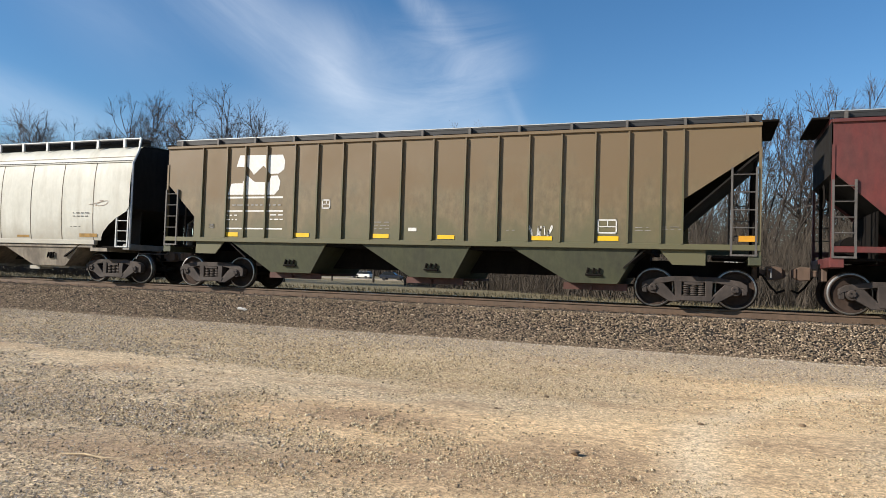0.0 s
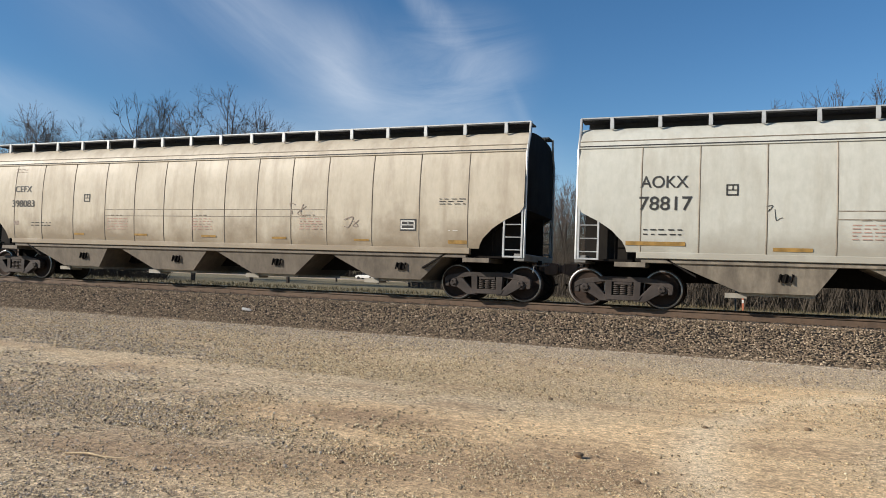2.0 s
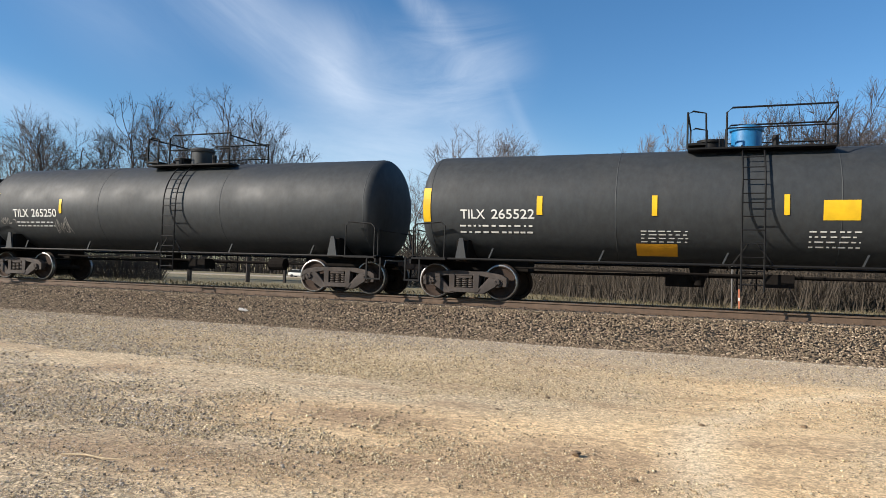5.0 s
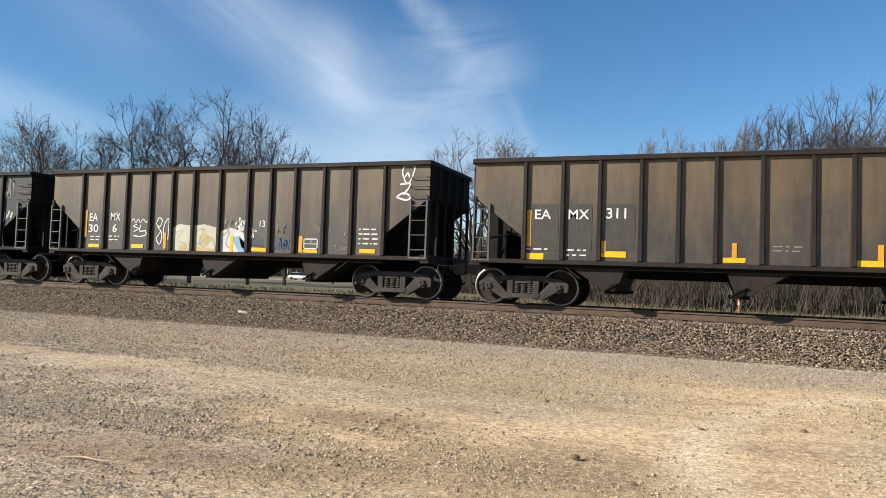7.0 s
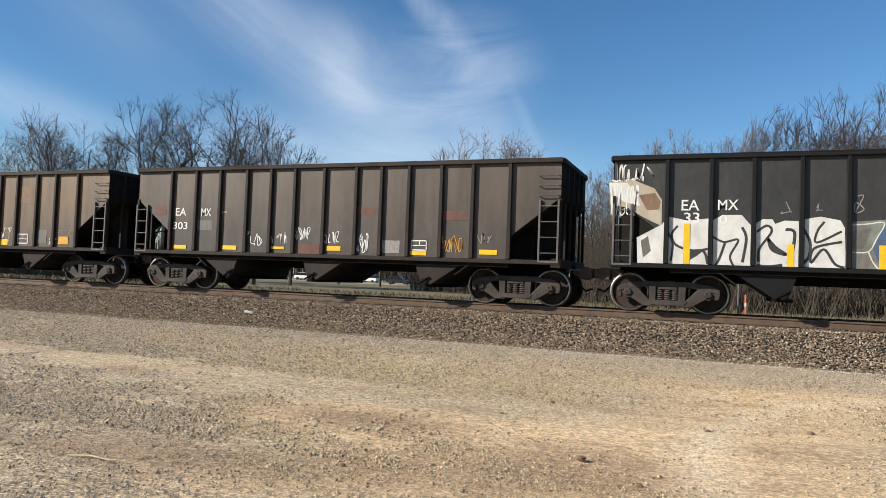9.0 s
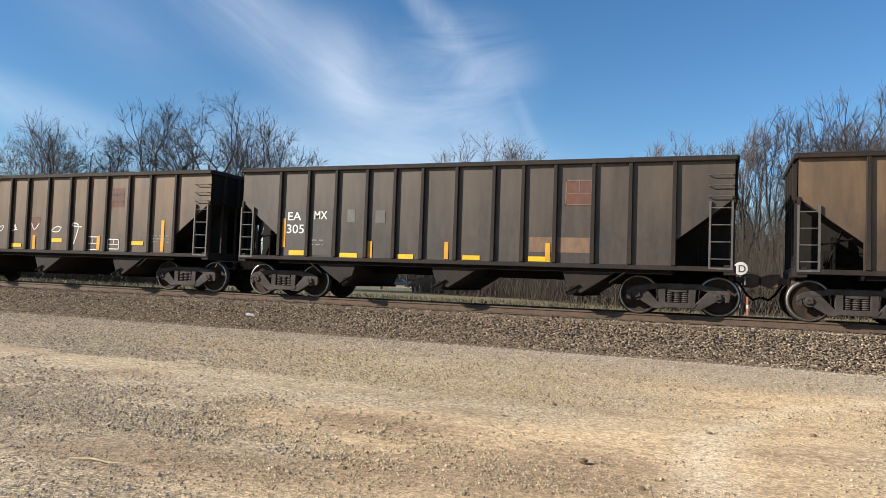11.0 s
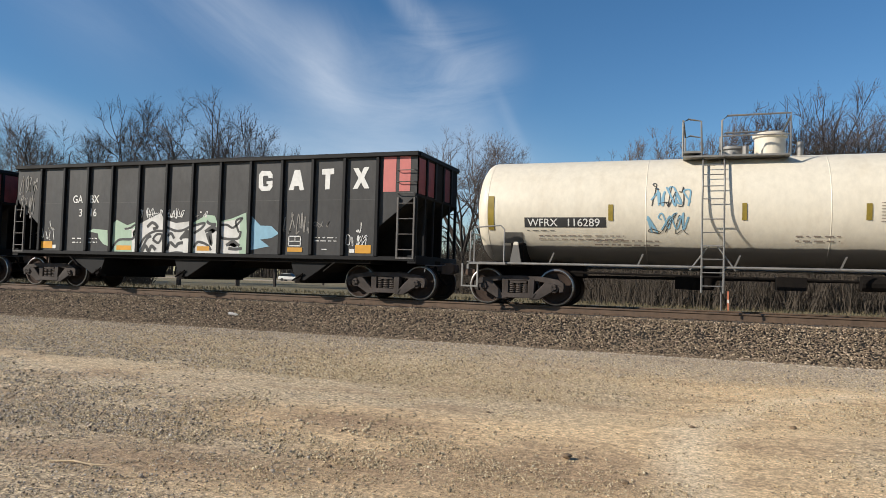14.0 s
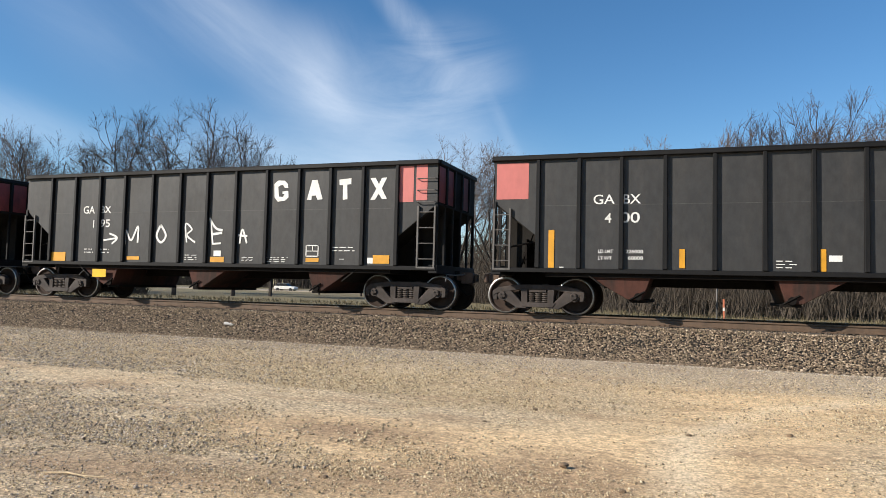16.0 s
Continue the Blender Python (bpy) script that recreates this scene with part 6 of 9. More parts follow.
e306 = coupled(-126.8, open_hopper("brown dusty open hopper car with small white graffiti", -126.8, mat=M_COAL, **coal))
e330 = coupled(-141.16, open_hopper("black open hopper car with large white graffiti", -141.16, mat=M_BLACK, **dict(coal, hl=6.78, tc=5.55, ribs=L_RIBS, ribmat=M_BLACKRIB, chute_mat=M_BLACKRIB)))
e303 = coupled(-155.73, open_hopper("dark brown open hopper car with repainted patches", -155.73, mat=M_COAL3, **coal))
e30x = coupled(-170.1, open_hopper("brown open hopper car with small graffiti", -170.1, mat=M_COAL2, **coal))
e305 = coupled(-184.47, open_hopper("dark brown open hopper car with grey patches", -184.47, mat=M_COAL3, **coal))
e307 = coupled(-198.76, open_hopper("rust-brown open hopper car with chalk marks", -198.76, mat=M_COAL2, **coal))
utl = coupled(-212.34, tank_car("short black tank car with yellow lettering", -212.34, 1.25, 2.30, 5.1, 4.36, 5.78, M_TANK, M_BLACKRIB, GROUP, -0.45, (-1.06, 1.5), 1.1))
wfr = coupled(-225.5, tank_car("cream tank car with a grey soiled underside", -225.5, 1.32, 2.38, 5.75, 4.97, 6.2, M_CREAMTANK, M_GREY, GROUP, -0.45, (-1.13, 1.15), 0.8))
g316 = coupled(-240.14, open_hopper("black open hopper car with white and green graffiti", -240.14, **dict(gon, chute_mat=M_BLACKRIB)))
g400 = coupled(-255.72, open_hopper("clean black open hopper car with red corner panels", -255.72, **dict(gon, chute_mat=M_CHUTE)))
g195 = coupled(-271.33, open_hopper("black open hopper car with thin white graffiti", -271.33, **dict(gon, chute_mat=M_CHUTE)))
glast = coupled(-286.93, open_hopper("black open hopper car at the end", -286.93, **dict(gon, chute_mat=M_BLACKRIB)))
M_SEAMLINE = plain("dull weld bead", (0.075, 0.072, 0.068), 0.6, 0, 0.5, 8)
for made in (g316, g400, g195, glast):
    patch(made[0], "panel_seam", -5.9, 2.62, 11.8, 0.014, M_SEAMLINE, made[1])
    for y0, y1 in ((-1.48, -1.02), (-0.88, -0.38), (0.38, 0.88)):
        part("end_panel", Geo().box(7.072, 7.078, y0, y1, 2.78, 3.70), M_ENDRED, made[0], "red painted panel between the end posts")


# ---- lettering, tape and spray paint on the cars ----
M_TAPEOLD = plain("dull ochre tape", (0.46, 0.27, 0.07), 0.6, 0, 0.4, 5)
M_FADERED = plain("faded red stencil", (0.58, 0.36, 0.29), 0.7, 0, 0.3, 20)
M_FADED = plain("faded pinkish stencil", (0.40, 0.32, 0.26), 0.7, 0, 0.4, 20)
M_MUSTARD = plain("soiled mustard tape", (0.36, 0.26, 0.03), 0.5, 0, 0.3, 4)
M_SPRAYW = paint("white spray paint", (0.74, 0.73, 0.69), (0.50, 0.48, 0.44), (0.45, 0.72), 0.8, 0.6, streak=0.7, big=2.0)
M_SPRAYL = paint("pale lime spray paint", (0.58, 0.60, 0.45), (0.55, 0.50, 0.36), (0.42, 0.65), 0.9, 0.6, streak=0.8, big=2.5)
M_SPRAYP = paint("pale mixed spray paint", (0.50, 0.45, 0.36), (0.38, 0.30, 0.20), (0.4, 0.65), 0.9, 0.6, streak=0.8, big=2.5)
M_SPRAYB = paint("blue spray paint", (0.06, 0.13, 0.25), (0.10, 0.11, 0.13), (0.4, 0.65), 0.8, 0.6, streak=0.6, big=2.5)
M_SPRAYG = paint("grey green spray paint", (0.22, 0.24, 0.20), (0.16, 0.13, 0.11), (0.4, 0.65), 0.9, 0.6, streak=0.7, big=2.5)
M_SPRAYR = paint("red orange spray paint", (0.42, 0.13, 0.08), (0.22, 0.14, 0.11), (0.4, 0.65), 0.8, 0.6, streak=0.7, big=2.5)
M_SPRAYY = paint("pale yellow spray paint", (0.58, 0.46, 0.16), (0.50, 0.36, 0.17), (0.4, 0.65), 0.8, 0.6, big=2.5)
M_SPRAYT = paint("turquoise spray paint", (0.16, 0.38, 0.32), (0.10, 0.22, 0.2), (0.4, 0.65), 0.7, 0.6, big=2.5)
M_SPRAYM = paint("mint spray paint", (0.42, 0.58, 0.42), (0.36, 0.48, 0.36), (0.4, 0.65), 0.7, 0.6, big=2.5)
M_SPRAYC = paint("light blue spray paint", (0.25, 0.48, 0.62), (0.2, 0.38, 0.5), (0.4, 0.65), 0.7, 0.6, big=2.5)
M_RUSTRED = paint("red oxide patch", (0.16, 0.06, 0.038), (0.11, 0.06, 0.045), (0.4, 0.65), 0.8, 0.75)
M_RUSTPALE = paint("pale rusty patch", (0.24, 0.145, 0.085), (0.17, 0.105, 0.07), (0.4, 0.65), 0.8, 0.75)
outline(bn[0], "emblem", [(-5.55, 3.81), (-4.11, 3.79), (-4.03, 3.61), (-4.05, 3.38), (-4.22, 3.26), (-4.51, 3.26), (-4.74, 3.50), (-5.05, 3.24), (-5.26, 3.47), (-5.66, 3.48)], M_LETTER, bn[1], "plain white painted emblem")
outline(bn[0], "emblem", [(-5.31, 3.25), (-5.02, 3.04), (-4.53, 3.02), (-4.47, 3.20), (-4.26, 3.21), (-4.16, 3.04), (-4.20, 2.81), (-4.34, 2.67), (-5.93, 2.68), (-5.81, 3.00), (-5.43, 3.01)], M_LETTER, bn[1], "plain white painted emblem")
patch(bn[0], "painted_line", -5.97, 2.57, 1.91, 0.05, M_LETTER, bn[1])
patch(bn[0], "painted_line", -5.95, 2.19, 1.91, 0.04, M_LETTER, bn[1])
patch(bn[0], "painted_line", -5.93, 1.69, 1.89, 0.04, M_LETTER, bn[1])
bars(bn[0], -5.76, 2.31, 1.67, 0.16, 1, M_STENCIL, bn[1], 101)
bars(bn[0], -5.96, 1.91, 0.39, 0.25, 2, M_LETTER, bn[1], 102)
bars(bn[0], -4.45, 1.92, 0.42, 0.25, 2, M_LETTER, bn[1], 103)
patch(bn[0], "reflector_tape", -6.00, 1.48, 0.48, 0.12, M_YELLOW, bn[1])
patch(bn[0], "reflector_tape", -3.62, 1.49, 0.45, 0.11, M_YELLOW, bn[1])
patch(bn[0], "reflector_tape", -1.22, 1.49, 0.46, 0.11, M_YELLOW, bn[1])
patch(bn[0], "reflector_tape", 0.61, 1.49, 0.46, 0.10, M_YELLOW, bn[1])
frame_box(bn[0], -2.80, 2.27, 0.26, 0.25, M_LETTER, bn[1])
bars(bn[0], -1.19, 1.70, 0.43, 0.26, 3, M_STENCIL, bn[1], 104)
patch(bn[0], "placard", -0.21, 1.68, 0.23, 0.09, M_LETTER, bn[1])
frame_box(bn[0], -6.52, 1.72, 0.16, 0.12, M_STENCIL, bn[1])
scrawl(bn[0], 2.96, 1.56, 0.62, 0.29, M_LETTER, bn[1], 105, 5, 0.022)
patch(bn[0], "reflector_tape", 3.06, 1.49, 0.50, 0.10, M_YELLOW, bn[1])
frame_box(bn[0], 4.63, 1.67, 0.45, 0.33, M_LETTER, bn[1])
patch(bn[0], "reflector_tape", 4.63, 1.50, 0.49, 0.11, M_YELLOW, bn[1])
bars(bn[0], 5.49, 1.72, 0.34, 0.13, 2, M_STENCIL, bn[1], 106)
bars(bn[0], 6.09, 1.76, 0.43, 0.10, 2, M_STENCIL, bn[1], 107)
bars(bn[0], 2.41, 1.70, 0.22, 0.06, 1, M_STENCIL, bn[1], 108)
patch(bn[0], "reflector_tape", 7.69, 1.52, 0.41, 0.13, M_ORANGE, bn[1])
def warning_block(made, x, z, w, h, seed):
    """A dark heading over close lines of faded red stencilling."""
    bars(made[0], x + 0.15 * w, z + h, 0.6 * w, 0.09, 1, M_SEAM, made[1], seed)
    bars(made[0], x - 0.05, z - 0.06, w + 0.1, h + 0.04, 5, M_FADERED, made[1], seed + 1)


lettering(aok[0], "AOKX", -8.02, 2.78, 0.27, M_LETTERK, aok[1], 1.04)
lettering(aok[0], "78817", -8.06, 2.27, 0.31, M_LETTERK, aok[1], 1.17)
bars(aok[0], -7.94, 1.67, 0.85, 0.21, 2, M_LETTERK, aok[1], 109)
frame_box(aok[0], -6.19, 2.59, 0.25, 0.25, M_LETTERK, aok[1])
patch(aok[0], "reflector_tape", -8.33, 1.46, 1.31, 0.09, M_TAPEOLD, aok[1])
patch(aok[0], "reflector_tape", -5.23, 1.38, 0.77, 0.08, M_TAPEOLD, aok[1])
patch(aok[0], "reflector_tape", -2.75, 1.40, 0.38, 0.08, M_TAPEOLD, aok[1])
patch(aok[0], "reflector_tape", -0.22, 1.40, 0.49, 0.07, M_TAPEOLD, aok[1])
patch(aok[0], "reflector_tape", 2.24, 1.39, 0.40, 0.07, M_TAPEOLD, aok[1])
patch(aok[0], "reflector_tape", 4.69, 1.37, 0.54, 0.07, M_TAPEOLD, aok[1])
patch(aok[0], "reflector_tape", 7.44, 1.40, 0.74, 0.11, M_TAPEOLD, aok[1])
warning_block(aok, -3.69, 1.69, 0.73, 0.33, 110)
warning_block(aok, -0.32, 1.72, 0.66, 0.31, 111)
warning_block(aok, 3.04, 1.76, 0.58, 0.29, 112)
for z in (2.06, 2.24):
    patch(aok[0], "weld_line", -4.01, z, 7.91, 0.022, M_SEAM, aok[1])
bars(aok[0], 7.18, 2.01, 0.69, 0.20, 2, M_LETTERK, aok[1], 113)
bars(aok[0], 7.07, 1.70, 0.43, 0.05, 1, M_LETTERK, aok[1], 114)
scrawl(aok[0], -2.42, 1.79, 0.72, 0.37, M_FADED, aok[1], 115, 2, 0.02)
scrawl(aok[0], 1.70, 1.65, 0.49, 0.14, M_LETTERK, aok[1], 116, 2, 0.018)
scrawl(aok[0], -5.40, 2.04, 0.40, 0.33, M_LETTERK, aok[1], 117, 2, 0.015)
scrawl(aok[0], 7.60, 2.36, 1.00, 0.19, M_FADED, aok[1], 118, 1, 0.015)
lettering(cef[0], "CEFX", -7.99, 2.84, 0.20, M_LETTERK, cef[1], 0.76)
lettering(cef[0], "398083", -8.11, 2.35, 0.22, M_LETTERK, cef[1], 1.04)
bars(cef[0], -8.06, 3.49, 0.53, 0.15, 3, M_FADED, cef[1], 119)
frame_box(cef[0], -4.90, 2.51, 0.25, 0.24, M_LETTERK, cef[1])
bars(cef[0], -7.20, 1.71, 0.88, 0.17, 2, M_LETTERK, cef[1], 120)
patch(cef[0], "placard", 6.15, 1.72, 0.46, 0.31, M_LETTERK, cef[1], "black stencil panel")
frame_box(cef[0], 6.17, 1.76, 0.40, 0.23, M_LETTER, cef[1])
bars(cef[0], 7.24, 2.39, 0.71, 0.19, 3, M_LETTERK, cef[1], 121)
patch(cef[0], "reflector_tape", -5.31, 1.46, 0.43, 0.06, M_TAPEOLD, cef[1])
patch(cef[0], "reflector_tape", -2.81, 1.47, 0.49, 0.06, M_TAPEOLD, cef[1])
patch(cef[0], "reflector_tape", -0.27, 1.46, 0.53, 0.06, M_TAPEOLD, cef[1])
patch(cef[0], "reflector_tape", 2.19, 1.45, 0.48, 0.06, M_TAPEOLD, cef[1])
patch(cef[0], "reflector_tape", 4.79, 1.44, 0.45, 0.05, M_TAPEOLD, cef[1])
patch(cef[0], "reflector_tape", 7.49, 1.41, 0.51, 0.09, M_TAPEOLD, cef[1])
warning_block(cef, -3.86, 1.69, 0.73, 0.36, 122)
warning_block(cef, -0.56, 1.72, 0.64, 0.34, 123)
warning_block(cef, 3.15, 1.77, 0.62, 0.31, 124)
for z in (2.06, 2.26):
    patch(cef[0], "weld_line", -4.02, z, 7.91, 0.020, M_SEAM, cef[1])
scrawl(cef[0], 2.78, 2.08, 0.52, 0.46, M_FADED, cef[1], 125, 2, 0.02)
scrawl(cef[0], 4.51, 1.76, 0.52, 0.33, M_FADED, cef[1], 126, 2, 0.02)
bars(cef[0], 7.49, 1.72, 0.29, 0.05, 1, M_LETTER, cef[1], 127)
patch(cef[0], "placard", -8.01, 1.75, 0.24, 0.14, M_FADED, cef[1])
lettering(rolx[0], "ROLX", -6.23, 1.81, 0.20, M_LETTER, rolx[1], 0.60)
lettering(rolx[0], "3116", -5.36, 1.80, 0.20, M_LETTER, rolx[1], 0.46)
bars(rolx[0], -6.19, 1.40, 1.39, 0.28, 2, M_LETTER, rolx[1], 128)
bars(rolx[0], -6.53, 2.14, 0.92, 0.09, 1, M_LETTER, rolx[1], 129)
scrawl(rolx[0], -6.51, 2.45, 0.65, 0.20, M_LETTER, rolx[1], 130, 4, 0.022)
patch(rolx[0], "reflector_tape", -4.63, 2.04, 0.13, 0.46, M_YELLOW, rolx[1])
patch(rolx[0], "reflector_tape", -2.02, 2.04, 0.12, 0.44, M_YELLOW, rolx[1])
patch(rolx[0], "reflector_tape", -7.14, 1.88, 0.13, 0.88, M_YELLOW, rolx[1])
bars(rolx[0], -2.38, 1.60, 0.29, 0.09, 1, M_STENCIL, rolx[1], 131)
scrawl(rolx[0], 0.95, 2.02, 0.41, 0.28, M_LETTER, rolx[1], 132, 3, 0.022)
patch(rolx[0], "patched_paint", -0.16, 1.89, 0.86, 0.29, M_GREYBAND, rolx[1])
patch(rolx[0], "reflector_tape", 1.51, 2.05, 0.13, 0.45, M_YELLOW, rolx[1])
patch(rolx[0], "reflector_tape", 3.86, 2.11, 0.12, 0.45, M_YELLOW, rolx[1])
patch(rolx[0], "placard", 3.81, 1.78, 0.73, 0.27, M_YELLOW, rolx[1], "yellow warning placard")
bars(rolx[0], 3.85, 1.80, 0.66, 0.21, 2, M_LETTERK, rolx[1], 133)
patch(rolx[0], "data_panel", 5.63, 2.24, 1.06, 0.53, M_LETTER, rolx[1], "white data panel with small print")
bars(rolx[0], 5.68, 2.25, 0.99, 0.49, 7, M_LETTERK, rolx[1], 134)
patch(rolx[0], "reflector_tape", 6.70, 1.89, 0.12, 0.91, M_YELLOW, rolx[1])
scrawl(rolx[0], 4.49, 1.94, 0.91, 0.49, M_LETTER, rolx[1], 135, 4, 0.02)
scrawl(rolx[0], 3.82, 1.42, 1.20, 0.35, M_STENCIL, rolx[1], 136, 8, 0.018)
frame_box(rolx[0], 5.08, 1.49, 0.46, 0.25, M_LETTER, rolx[1])
bars(rolx[0], 5.07, 1.40, 0.34, 0.04, 1, M_LETTER, rolx[1], 137)
scrawl(rolx[0], 5.50, 1.83, 0.96, 0.24, M_STENCIL, rolx[1], 138, 4, 0.02)
bars(rolx[0], 1.54, 1.42, 0.55, 0.06, 1, M_LETTER, rolx[1], 139)
lettering(tilb[0], "TILX", -6.22, 2.05, 0.23, M_LETTER, tilb[1], 0.65)
lettering(tilb[0], "265522", -5.41, 2.05, 0.23, M_LETTER, tilb[1], 1.11)
bars(tilb[0], -6.25, 1.65, 1.89, 0.31, 2, M_LETTER, tilb[1], 140)
patch(tilb[0], "reflector_tape", -7.24, 1.97, 0.20, 0.87, M_YELLOW, tilb[1])
patch(tilb[0], "reflector_tape", -4.24, 2.14, 0.14, 0.46, M_YELLOW, tilb[1])
patch(tilb[0], "reflector_tape", -1.53, 2.12, 0.12, 0.47, M_YELLOW, tilb[1])
patch(tilb[0], "reflector_tape", 1.23, 2.14, 0.11, 0.45, M_YELLOW, tilb[1])
patch(tilb[0], "reflector_tape", 3.50, 2.14, 0.10, 0.43, M_YELLOW, tilb[1])
patch(tilb[0], "reflector_tape", 6.61, 1.97, 0.14, 0.90, M_YELLOW, tilb[1])
patch(tilb[0], "placard", 1.99, 2.03, 0.70, 0.43, M_YELLOW, tilb[1], "yellow warning placard")
bars(tilb[0], -1.78, 1.50, 1.04, 0.32, 4, M_LETTER, tilb[1], 141)
patch(tilb[0], "placard", -1.90, 1.21, 0.93, 0.28, M_ORANGE, tilb[1])
bars(tilb[0], 1.74, 1.42, 0.99, 0.43, 4, M_LETTER, tilb[1], 142)
bars(tilb[0], 3.22, 1.62, 0.80, 0.24, 3, M_LETTER, tilb[1], 143)
lettering(tilb[0], "AAR ST-470", 4.11, 1.86, 0.12, M_LETTER, tilb[1], 0.75)
bars(tilb[0], 4.11, 1.67, 0.92, 0.16, 2, M_LETTER, tilb[1], 144)
patch(tilb[0], "data_panel", 5.52, 1.98, 1.04, 0.59, M_LETTER, tilb[1], "white data panel with small print")
bars(tilb[0], 5.55, 1.99, 0.97, 0.55, 5, M_LETTERK, tilb[1], 145)
patch(tilb[0], "paint_dab", 4.24, 2.27, 0.15, 0.18, M_BLUE, tilb[1])
bars(tilb[0], 5.21, 1.81, 0.37, 0.12, 1, M_LETTER, tilb[1], 146)
lettering(tilc[0], "TILX", -6.09, 2.07, 0.26, M_LETTER, tilc[1], 0.70)
lettering(tilc[0], "265250", -5.25, 2.08, 0.25, M_LETTER, tilc[1], 1.12)
bars(tilc[0], -5.97, 1.73, 1.69, 0.24, 2, M_LETTER, tilc[1], 147)
patch(tilc[0], "reflector_tape", -6.94, 1.98, 0.13, 0.91, M_YELLOW, tilc[1])
patch(tilc[0], "reflector_tape", -4.00, 2.19, 0.11, 0.46, M_YELLOW, tilc[1])
scrawl(tilc[0], -6.75, 1.83, 0.82, 0.22, M_STENCIL, tilc[1], 148, 7, 0.015)
scrawl(tilc[0], -4.28, 1.56, 0.68, 0.52, M_STENCIL, tilc[1], 149, 5, 0.015)
patch(e311[0], "repainted_panel", -5.11, 1.35, 0.68, 1.12, M_REPAINT, e311[1])
patch(e311[0], "repainted_panel", -4.25, 1.36, 0.62, 1.10, M_REPAINT, e311[1])
patch(e311[0], "repainted_panel", -3.34, 1.38, 0.70, 1.08, M_REPAINT, e311[1])
lettering(e311[0], "EA", -5.03, 2.11, 0.23, M_LETTER, e311[1], 0.42)
lettering(e311[0], "MX", -4.21, 2.11, 0.23, M_LETTER, e311[1], 0.51)
lettering(e311[0], "311", -3.32, 2.13, 0.24, M_LETTER, e311[1], 0.47)
patch(e311[0], "reflector_tape", -5.27, 1.13, 0.50, 0.15, M_YELLOW, e311[1])
patch(e311[0], "reflector_tape", -3.42, 1.22, 0.59, 0.14, M_YELLOW, e311[1])
patch(e311[0], "reflector_tape", -0.75, 1.16, 0.46, 0.11, M_YELLOW, e311[1])
patch(e311[0], "reflector_tape", 1.79, 1.14, 0.53, 0.13, M_YELLOW, e311[1])
patch(e311[0], "reflector_tape", 4.40, 1.19, 0.52, 0.12, M_YELLOW, e311[1])
patch(e311[0], "reflector_tape", -5.25, 1.44, 0.16, 0.89, M_ORANGE, e311[1])
patch(e311[0], "reflector_tape", -3.43, 1.31, 0.13, 0.29, M_ORANGE, e311[1])
patch(e311[0], "reflector_tape", -0.57, 1.26, 0.10, 0.33, M_ORANGE, e311[1])
patch(e311[0], "reflector_tape", 2.21, 1.27, 0.11, 0.33, M_ORANGE, e311[1])
patch(e311[0], "reflector_tape", 4.81, 1.20, 0.10, 0.89, M_ORANGE, e311[1])
bars(e311[0], -4.22, 1.20, 0.47, 0.24, 2, M_LETTER, e311[1], 150)
bars(e311[0], -5.26, 1.33, 0.60, 0.12, 1, M_LETTER, e311[1], 151)
bars(e311[0], 0.24, 1.40, 0.58, 0.18, 2, M_STENCIL, e311[1], 152)
patch(e311[0], "faded_panel", 2.68, 1.47, 0.45, 0.14, M_STENCIL, e311[1])
bars(e311[0], 2.72, 1.13, 0.52, 0.08, 1, M_STENCIL, e311[1], 153)
bars(e311[0], 3.53, 1.20, 0.58, 0.36, 3, M_STENCIL, e311[1], 154)
lettering(e306[0], "EA", -4.99, 2.00, 0.24, M_LETTER, e306[1], 0.36)
lettering(e306[0], "MX", -4.12, 2.02, 0.24, M_LETTER, e306[1], 0.41)
lettering(e306[0], "30", -5.01, 1.65, 0.24, M_LETTER, e306[1], 0.42)
lettering(e306[0], "6", -4.02, 1.66, 0.24, M_LETTER, e306[1], 0.18)
bars(e306[0], -4.90, 1.37, 0.39, 0.20, 2, M_LETTER, e306[1], 155)
bars(e306[0], -4.14, 1.37, 0.42, 0.22, 2, M_LETTER, e306[1], 156)
patch(e306[0], "reflector_tape", -4.96, 1.17, 0.44, 0.11, M_YELLOW, e306[1])
patch(e306[0], "reflector_tape", -3.22, 1.18, 0.46, 0.12, M_YELLOW, e306[1])
patch(e306[0], "reflector_tape", -5.16, 1.48, 0.10, 0.86, M_ORANGE, e306[1])
patch(e306[0], "reflector_tape", -2.00, 1.18, 0.10, 0.48, M_ORANGE, e306[1])
patch(e306[0], "reflector_tape", -1.81, 1.14, 0.05, 0.21, M_ORANGE, e306[1])
scrawl(e306[0], 0.14, 1.72, 0.77, 0.36, M_LETTER, e306[1], 157, 4, 0.03)
patch(e306[0], "reflector_tape", 0.42, 1.08, 0.11, 0.53, M_YELLOW, e306[1])
scrawl(e306[0], 0.62, 1.70, 0.35, 0.34, M_LETTER, e306[1], 158, 2, 0.03)
scrawl(e306[0], 1.13, 1.52, 0.19, 0.27, M_LETTER, e306[1], 159, 1, 0.025)
lettering(e306[0], "13", 1.36, 1.86, 0.18, M_LETTER, e306[1], 0.24)
patch(e306[0], "reflector_tape", 1.17, 1.16, 0.48, 0.11, M_YELLOW, e306[1])
patch(e306[0], "reflector_tape", 2.72, 1.16, 0.12, 0.46, M_ORANGE, e306[1])
patch(e306[0], "reflector_tape", 2.86, 1.16, 0.45, 0.09, M_YELLOW, e306[1])
frame_box(e306[0], 2.87, 1.26, 0.45, 0.29, M_LETTER, e306[1])
